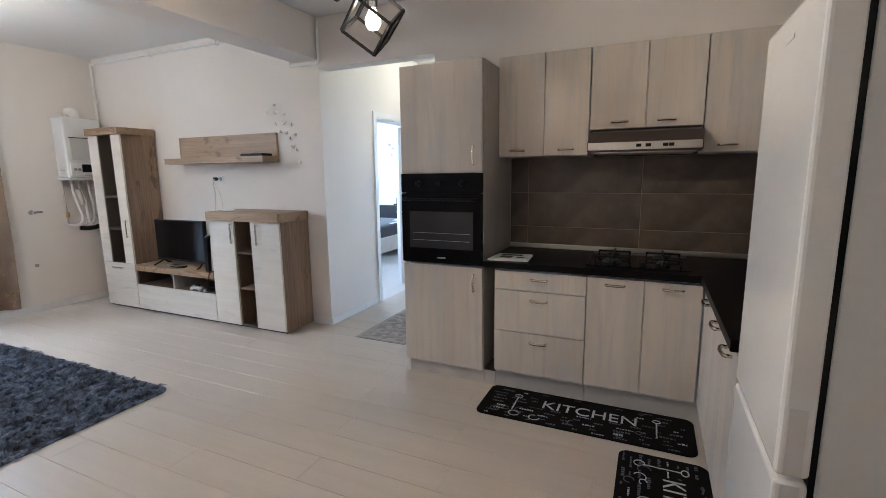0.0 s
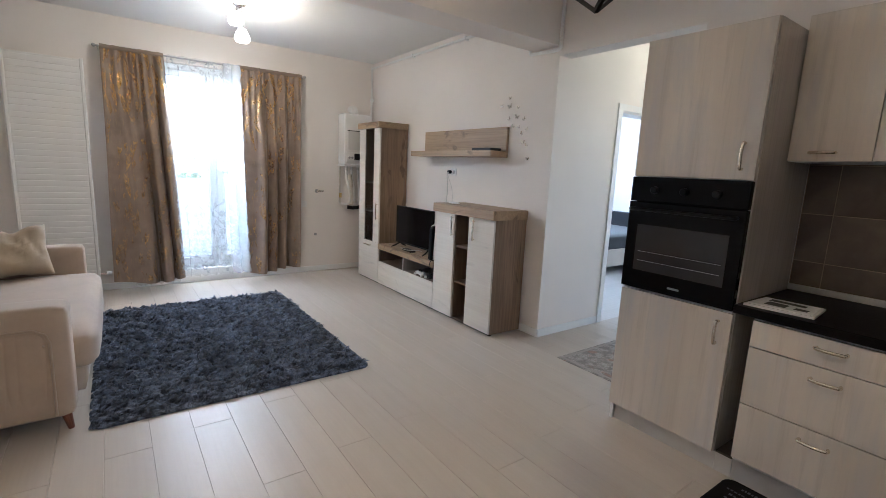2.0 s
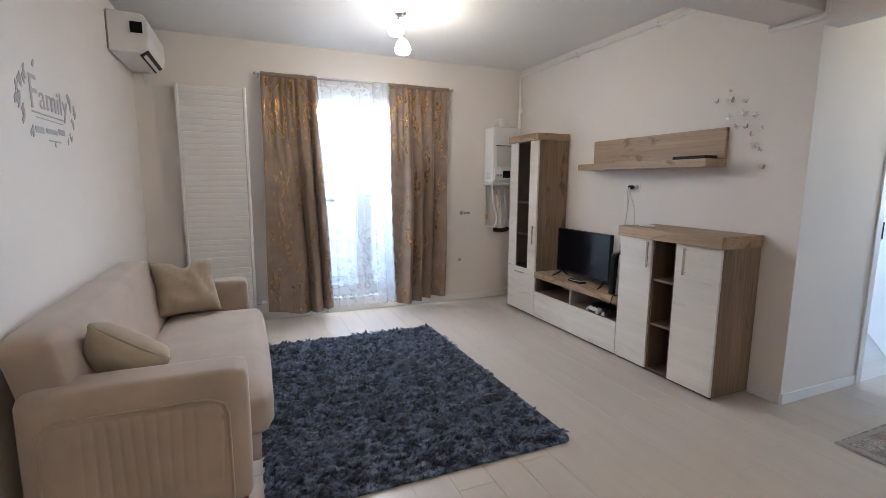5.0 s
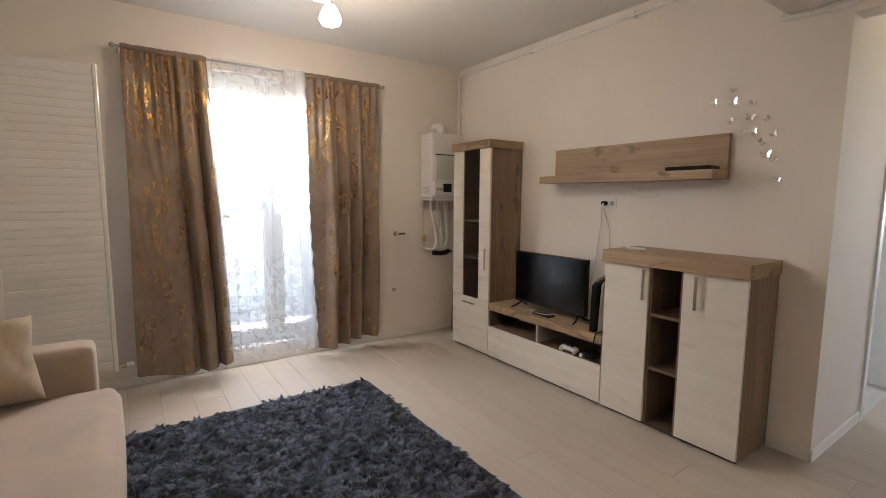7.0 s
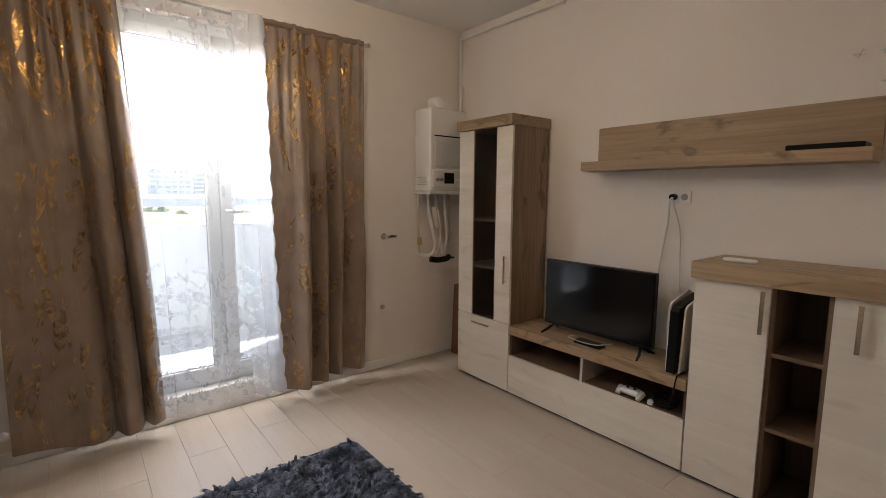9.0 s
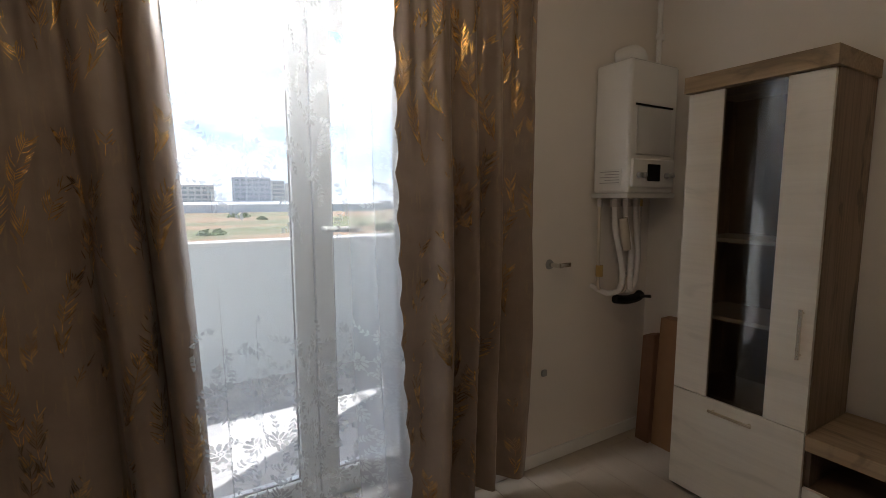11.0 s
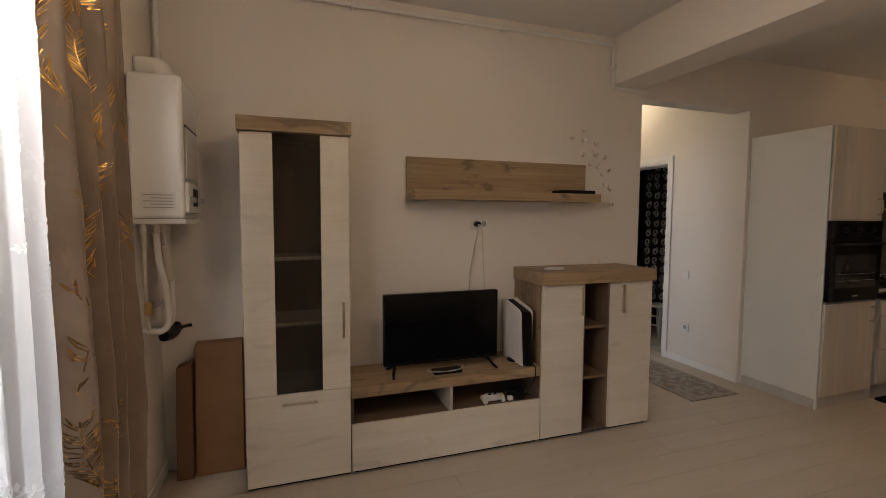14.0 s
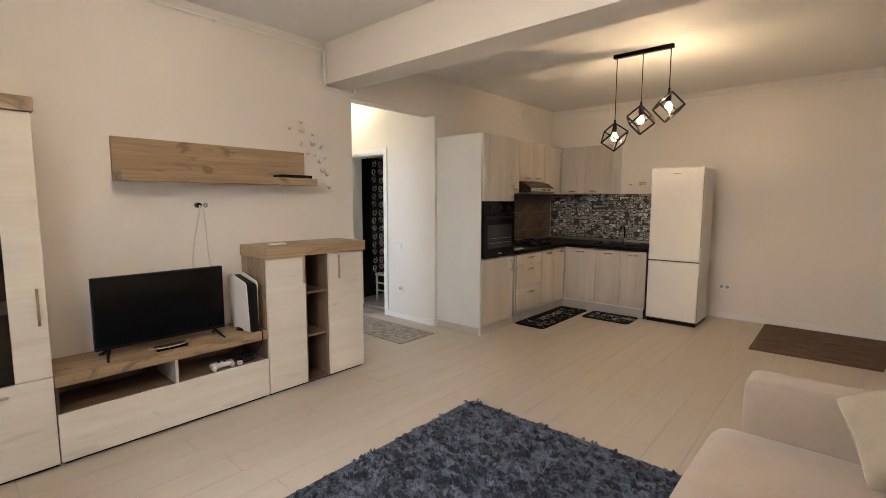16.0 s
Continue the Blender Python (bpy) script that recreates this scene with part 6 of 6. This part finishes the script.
cupboard("pale ash wall cupboard beside the oven tower", WX, -0.004, -2.36, -1.764, 1.535, 2.19, ((-2.075, -1.765), (-2.359, -2.076)), "x", (-1.90, -2.22))
cupboard("short pale ash wall cupboard over the cooker hood", WX, -0.004, -2.995, -2.363, 1.69, 2.19, ((-2.685, -2.364), (-2.994, -2.686)), "x", (-2.54, -2.80))
cupboard("pale ash corner wall cupboard", WX, -0.004, -3.796, -2.998, 1.535, 2.19, ((-3.45, -2.999),), "x", (-3.12,))
cupboard("pale ash wall cupboard over the sink", -1.08, WX - 0.003, -3.796, -3.47, 1.535, 2.19, ((-0.70, -0.335), (-1.079, -0.703)), "y", (-0.52, -0.82))

ho = thing("cooker_hood", (-0.25, -2.68, 1.54), "dark slimline cooker hood with a silver control strip", "cooker hood")
part("body", prism([(-0.004, 1.545), (-0.49, 1.545), (-0.49, 1.60), (-0.40, 1.665), (-0.30, 1.688), (-0.004, 1.688)], -2.99, -2.372, lambda u, v, w: (u, w, v), 0.004), HOODBROWN, ho)
cs = part("control_strip", box(-0.498, -0.489, -2.985, -2.377, 1.556, 1.60, 0.002), STEEL, ho, "silver control strip")
for y in (-2.66, -2.71, -2.80, -2.83):
    part("button", box(-0.5005, -0.4975, y - 0.014, y + 0.014, 1.57, 1.588), BLACK, cs)
part("filter", box(-0.46, -0.05, -2.96, -2.40, 1.538, 1.545), STEEL, ho)

# cup hooks on the bare wall
hk = thing("wall_tap", (-1.3, -3.8, 1.66), "pair of small brass fittings on the wall", "wall fitting")
for x, s in ((-1.22, 0.012), (-1.36, 0.016), (-1.41, 0.012)):
    part("stub", tube([(x, -3.798, 1.66), (x, -3.745, 1.66)], s, None, 10), BRASS, hk)
part("lever", box(-1.43, -1.34, -3.752, -3.742, 1.675, 1.69, 0.003), BRASS, hk)

# fridge
fr = thing("fridge_freezer", (-2.0, -3.4, 0), "tall white fridge-freezer with two doors", "fridge")
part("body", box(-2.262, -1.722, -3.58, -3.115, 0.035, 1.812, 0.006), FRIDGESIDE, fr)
part("base_strip", box(-2.257, -1.726, -3.56, -3.06, 0.0, 0.035), BLACK, fr)
part("gasket", box(-2.252, -1.729, -3.116, -3.102, 0.05, 1.80), BLACK, fr, "dark door seal")
for z0, z1 in ((0.05, 0.736), (0.748, 1.815)):
    dd = part("door", box(-2.265, -1.72, -3.102, -3.035, z0, z1, 0.012, None, 3), ENAMEL, fr)
    part("grip_recess", box(-2.2665, -2.2645, -3.085, -3.05, *((0.57, 0.73) if z1 < 1 else (0.755, 0.915))), FRIDGESIDE, dd)
    if z1 > 1:
        part("badge", box(-2.03, -1.95, -3.0355, -3.034, 1.742, 1.752), GREYPL, dd)

# splashbacks
sb = structure("splashback_hob", box(-0.006, -0.001, -3.785, -1.764, 0.90, 1.69), GROUT, "dark slate tiles behind the hob with pale joints", "splashback")
structure("splashback_sink", box(-1.70, -0.012, -3.797, -3.788, 0.90, 1.535), COLLAGE, "black and white collage panel behind the sink", "splashback")
structure("splashback_trim", boxes((-0.020, -0.0065, -3.787, -3.777, 0.90, 1.535), bevel=0.001), STEEL, "narrow metal corner strip", "trim")


def kitchen_mat(label, x0, x1, y0, y1, seed, along):
    t = thing("kitchen_mat", ((x0 + x1) / 2, (y0 + y1) / 2, 0), label, "mat", "kitchen mats")
    part("mat", prism(rounded(x0, x1, y0, y1, 0.05), 0.0005, 0.008, None, 0.002), MATBLACK, t)
    z = 0.0082
    r = random.Random(seed)
    L, W = ((y1 - y0), (x1 - x0)) if along == "y" else ((x1 - x0), (y1 - y0))

    def at(u, v):
        # u runs with the writing, v up the mat
        return (x0 + v, y1 - u) if along == "y" else (x1 - u, y1 - v)

    def bar(u0, u1, v0, v1, material):
        a, b = at(u0, v0), at(u1, v1)
        part("print", box(min(a[0], b[0]), max(a[0], b[0]), min(a[1], b[1]), max(a[1], b[1]), z, z + 0.0006), material, t)

    turn = -90 if along == "y" else 180
    p = at(L * 0.30, W * 0.50)
    letters("KITCHEN", W * 0.34, Matrix.Translation((p[0], p[1], z)) @ pose(0, 0, 0, 0, 0, turn) @ Matrix.Diagonal((1.0 if along == "y" else 0.8, 1, 1, 1)), "word", MATPRINT, t)
    def curl(u, v, ru, rv, a0, a1, width, material):
        pts = []
        for k in range(13):
            a = a0 + (a1 - a0) * k / 12
            c = at(u + ru * math.cos(a), v + rv * math.sin(a))
            pts.append((c[0], c[1], z))
        part("print", tube(pts, width, None, 5), material, t)

    def clear(u, v):
        return L * 0.27 < u < L * 0.72 and W * 0.44 < v < W * 0.86

    # broken lines of small strokes
    row = 0.05
    while row < 0.93:
        u = L * r.uniform(0.03, 0.10)
        while u < L * 0.95:
            n_ = r.randint(2, 6)
            shade = r.choice((MATDIM, MATDIM, MATDIM, MATPRINT))
            h = W * r.uniform(0.022, 0.05)
            for k in range(n_):
                w = r.uniform(0.006, 0.014)
                if u + w < L * 0.965 and not clear(u, row * W):
                    bar(u, u + w, row * W, row * W + h * r.uniform(0.6, 1.0), shade)
                u += w + 0.005
            u += r.uniform(0.03, 0.10)
        row += r.uniform(0.085, 0.115)
    # spoons, cups and rings
    for u, v, s_ in ((L * 0.17, W * 0.74, 1.0), (L * 0.84, W * 0.74, 0.9)):
        curl(u, v, 0.024 * s_, 0.017 * s_, 0, 6.283, 0.003, MATPRINT)
        bar(u - 0.004, u + 0.004, v - W * 0.46, v - 0.018, MATPRINT)
    for k in range(9):
        u, v = L * r.uniform(0.08, 0.92), W * r.uniform(0.14, 0.34)
        g = r.uniform(0.018, 0.034)
        curl(u, v, g, g * r.uniform(0.7, 1.1), r.uniform(0, 2), r.uniform(4.2, 6.6), 0.0028, r.choice((MATDIM, MATPRINT, MATDIM)))
    for k in range(5):
        u, v = L * r.uniform(0.30, 0.92), W * r.uniform(0.88, 0.92)
        curl(u, v, 0.02, 0.008, 0, 3.4, 0.002, MATDIM)


kitchen_mat("long black kitchen mat with white lettering", -1.0, -0.615, -3.035, -1.835, 4, "y")
kitchen_mat("short black kitchen mat with white lettering", -1.64, -1.065, -3.07, -2.665, 8, "x")

# entrance mat, hall runner
em = thing("entrance_mat", (-3.35, -3.2, 0), "dark brown streaked mat by the wall", "mat")
part("mat", prism([(-2.84, -2.55), (-2.84, -3.77), (-3.95, -3.77), (-3.80, -2.58)], 0.0005, 0.010, None, 0.003), BROWNMAT, em)
hr = thing("hall_rug", (0.4, -0.68, 0), "small faded grey oriental rug in the hall", "rug")
part("field", box(-0.20, 1.45, -0.91, -0.41, 0.0005, 0.007, 0.002), ORIENTAL, hr)
BRD = plain("rug_border", (0.34, 0.31, 0.275), 0.95)
part("border", boxes((-0.18, 1.43, -0.895, -0.87, 0.007, 0.0078), (-0.18, 1.43, -0.45, -0.425, 0.007, 0.0078), (-0.18, -0.155, -0.87, -0.45, 0.007, 0.0078), (1.405, 1.43, -0.87, -0.45, 0.007, 0.0078)), BRD, hr)

# pendant lamp
pd = thing("pendant_lamp", (-2.01, -1.70, H), "black pendant lamp with three tilted wire cubes", "pendant lamp")
part("ceiling_bar", box(-2.262, -1.745, -1.722, -1.678, H - 0.035, H - 0.001, 0.003), BLACK, pd)
PI3 = 54.7356
for x, zc, rot, lit in ((-1.775, 2.034, (45, 35.264, 20), 1.68), (-2.008, 2.168, (45, 35.264, 75), 1.68), (-2.24, 2.250, (38, 28, 130), 1.68)):
    y, e = -1.70, 0.075
    q = Euler([radians(a) for a in rot]).to_matrix()
    if rot[0] == 45:
        q = Matrix.Rotation(radians(rot[2]), 3, "Z") @ Matrix.Rotation(radians(PI3), 3, Vector((1, -1, 0)).normalized())
    else:
        q = Matrix.Rotation(radians(rot[2]), 3, "Z") @ Matrix.Rotation(radians(42), 3, Vector((1, -0.4, 0)).normalized())
    c = Vector((x, y, zc))
    cage = part("hanger", lathe([(0.010, zc + 0.16), (0.010, zc + 0.13), (0.006, zc + 0.115)], (x, y, 0), 10), BLACK, pd)
    k = [q @ (Vector((sx, sy, sz)) * e) + c for sx in (-1, 1) for sy in (-1, 1) for sz in (-1, 1)]
    top = max(k, key=lambda p: p.z)
    for i in range(8):
        for j in range(i + 1, 8):
            if bin(i ^ j).count("1") == 1:
                part("bar", tube([k[i], k[j]], 0.0085, None, 4), BLACK, cage)
    part("cord", tube([(x, y, H - 0.03), (x, y, top.z - 0.005)], 0.004, None, 6), BLACK, pd)
    part("lamp_holder", lathe([(0.018, zc + 0.115), (0.021, zc + 0.075), (0.018, zc + 0.045)], (x, y, 0), 12), BLACK, cage)
    part("bulb", lathe([(0.012, zc + 0.046), (0.016, zc + 0.035), (0.030, zc + 0.005), (0.031, zc - 0.012), (0.020, zc - 0.032), (0.003, zc - 0.038)], (x, y, 0), 16), BULB, cage, "lit bulb", True)
    lamp("pendant_light", "POINT", pose(x - 0.042, y - 0.018, zc + 0.004), lit, (1.0, 0.71, 0.42), 0.009)

vt = thing("wall_vent", (0, -2.97, 2.62), "small white vent cap near the ceiling", "vent")
part("cap", lathe([(0.055, -0.001), (0.055, -0.014), (0.04, -0.022)], (0, -2.97, 2.62), 20, "x"), WHITEPL, vt)
socket("wall_socket", "white socket pair beside the fridge", (-2.40, -3.8, 0.39), "y+", 0.15, 0.075, 2)
socket("light_switch", "white light switch by the bathroom door", (0.585, -1.135, 0.89), "y+", 0.08, 0.08, 0, "switch")
socket("wall_socket", "white socket low on the hall wall", (0.565, -1.135, 0.37), "y+", 0.08, 0.08, 1)

# ---- rooms beyond ----
bed = thing("bed", (3.8, 2.1, 0), "bed with charcoal headboard and black and white cover", "bed")
part("base", box(2.75, 4.66, 1.36, 2.96, 0.10, 0.36, 0.01), BEDBASE, bed)
part("mattress", soft_box(2.77, 4.62, 1.37, 2.95, 0.34, 0.56, 0.05, 8), BEDCOVER, bed, smooth=True)
part("headboard", box(4.63, 4.745, 1.30, 3.0, 0.10, 0.80, 0.02), HEADBOARD, bed)
for k, (x, y, w, d_) in enumerate(((3.5, 1.40, 0.6, 0.12), (4.0, 1.6, 0.5, 0.16), (3.2, 1.7, 0.3, 0.2), (4.35, 1.5, 0.2, 0.3))):
    part("pattern", prism([(x, y), (x + w, y + d_ * 0.3), (x + w * 0.8, y + d_), (x + w * 0.1, y + d_ * 0.7)], 0.561, 0.565), BATHWHITE, bed)
for x in (2.85, 4.55):
    for y in (1.45, 2.85):
        part("leg", box(x - 0.03, x + 0.03, y - 0.03, y + 0.03, 0.0, 0.10), BLACK, bed)
fc = thing("far_room_curtain", (6.85, -1.05, 0), "dark striped curtain in the far room", "curtain")
part("rod", tube([(6.85, -2.9, 2.5), (6.85, -0.75, 2.5)], 0.012), GREYPL, fc)
part("bracket", tube([(6.85, -0.78, 2.5), (6.95, -0.78, 2.5)], 0.01), GREYPL, fc)
part("panel", sheet(60, 12, lambda s, q: ((6.85 + 0.04 * math.sin(s * 30), -1.35 + s * (0.55 - 0.12 * q), 2.5 - q * 2.28), (s, q))), GREYCURTAIN, fc, smooth=True)
rr = thing("far_room_rug", (5, -0.9, 0), "blue-grey rug on the far room's floor", "rug")
part("weave", box(3.7, 5.6, -2.2, -0.41, 0.0005, 0.02, 0.004), BLUERUG, rr)
sc = thing("shower_curtain", (1.80, -2.1, 0), "black shower curtain with pale scrolling ornament", "shower curtain")
part("rail", tube([(1.80, -1.351, 2.16), (1.80, -3.049, 2.16)], 0.012), CHROME, sc)
part("panel", sheet(60, 4, lambda s, q: ((1.80 + 0.018 * math.sin(s * 25), -1.70 - s * 0.66, 2.15 - q * 1.85), (s, q))), DARKBATH, sc, smooth=True)
for c in range(5):
    for k in range(15):
        y0_, z0_ = -1.76 - c * 0.125, 2.09 - k * 0.118
        pts = [(1.774, y0_ + (0.042 - 0.0026 * a) * math.cos(a * 0.6 + (k + c) * 2.1), z0_ + (0.052 - 0.0030 * a) * math.sin(a * 0.6 + (k + c) * 2.1)) for a in range(13)]
        part("scroll", tube(pts, 0.010, None, 5), BATHWHITE, sc)
st = thing("bath_stool", (1.52, -1.74, 0), "small pale stool in the bathroom", "stool")
part("seat", box(1.40, 1.64, -1.84, -1.64, 0.36, 0.39, 0.004), BATHWHITE, st)
for x in (1.42, 1.62):
    for y in (-1.82, -1.66):
        part("leg", box(x - 0.012, x + 0.012, y - 0.012, y + 0.012, 0.0, 0.36), BATHWHITE, st)
for z in (0.13, 0.24):
    part("rung", box(1.40, 1.64, -1.662, -1.650, z, z + 0.02), BATHWHITE, st)

# ---- floor, tiles: many small pieces ----
fl_ = structure("floor", boxes((-4.05, 0.0, -3.8, 3.27, -0.12, -0.0085), (0.0, 1.9, -1.35, 0.0, -0.12, -0.0085)), SUBFLOOR, "pale laminate floor of long planks", "floor")
structure("floor_beyond", boxes((1.9, 6.95, -4.05, -0.001, -0.12, -0.001), (0.15, 4.75, 0.0, 3.3, -0.12, -0.001), (0.15, 1.9, -3.05, -1.35, -0.12, -0.001)), FARFLOOR, "pale laminate floor of the rooms beyond", "floor")
PW, PL = 0.193, 1.38
plank_meshes = {}


def plank(x0, x1, y0, y1):
    key = (round(x1 - x0, 3), round(y1 - y0, 3))
    if key not in plank_meshes:
        w, d_ = key[0] / 2 - 0.0006, key[1] / 2 - 0.0006
        bm = box(-w, w, -d_, d_, -0.008, 0.0)
        es = [e for e in bm.edges if all(v.co.z > -0.001 for v in e.verts)]
        bmesh.ops.bevel(bm, geom=es, offset=0.0011, segments=1, affect="EDGES")
        me = bpy.data.meshes.new("plank")
        bm.to_mesh(me)
        bm.free()
        me.materials.append(PLANK)
        plank_meshes[key] = me
    o = new("plank", plank_meshes[key])
    o.parent = fl_
    o.location = ((x0 + x1) / 2, (y0 + y1) / 2, 0)


def lay(xa, xb, ya, yb, shift=0):
    k, x = shift, xa
    while x < xb - 0.01:
        x1 = min(x + PW, xb)
        y = ya - (k * 0.47 % 1.0) * PL
        while y < yb - 0.005:
            a, b = max(y, ya), min(y + PL, yb)
            if b - a > 0.02:
                plank(x, x1, a, b)
            y += PL
        x, k = x1, k + 1


lay(-4.05, 0.0, -3.8, 3.27)
lay(0.0, 1.9, -1.2, 0.0, 3)

tile_meshes = {}
zs = (0.90, 1.03, 1.28, 1.53, 1.688)
ys = (-1.766, -1.90, -2.68, -3.46, -3.785)
for z0, z1 in zip(zs, zs[1:]):
    for y0, y1 in zip(ys, ys[1:]):
        key = (round(y0 - y1, 3), round(z1 - z0, 3))
        if key not in tile_meshes:
            a, b = key[0] / 2 - 0.002, key[1] / 2 - 0.002
            me = bpy.data.meshes.new("tile")
            bm = box(-0.004, 0.0, -a, a, -b, b)
            bmesh.ops.bevel(bm, geom=[e for e in bm.edges if all(v.co.x < -0.003 for v in e.verts)], offset=0.0012, segments=1, affect="EDGES")
            bm.to_mesh(me)
            bm.free()
            me.materials.append(DARKTILE)
            tile_meshes[key] = me
        o = new("tile", tile_meshes[key])
        o.parent = sb
        o.location = (-0.0065, (y0 + y1) / 2, (z0 + z1) / 2)
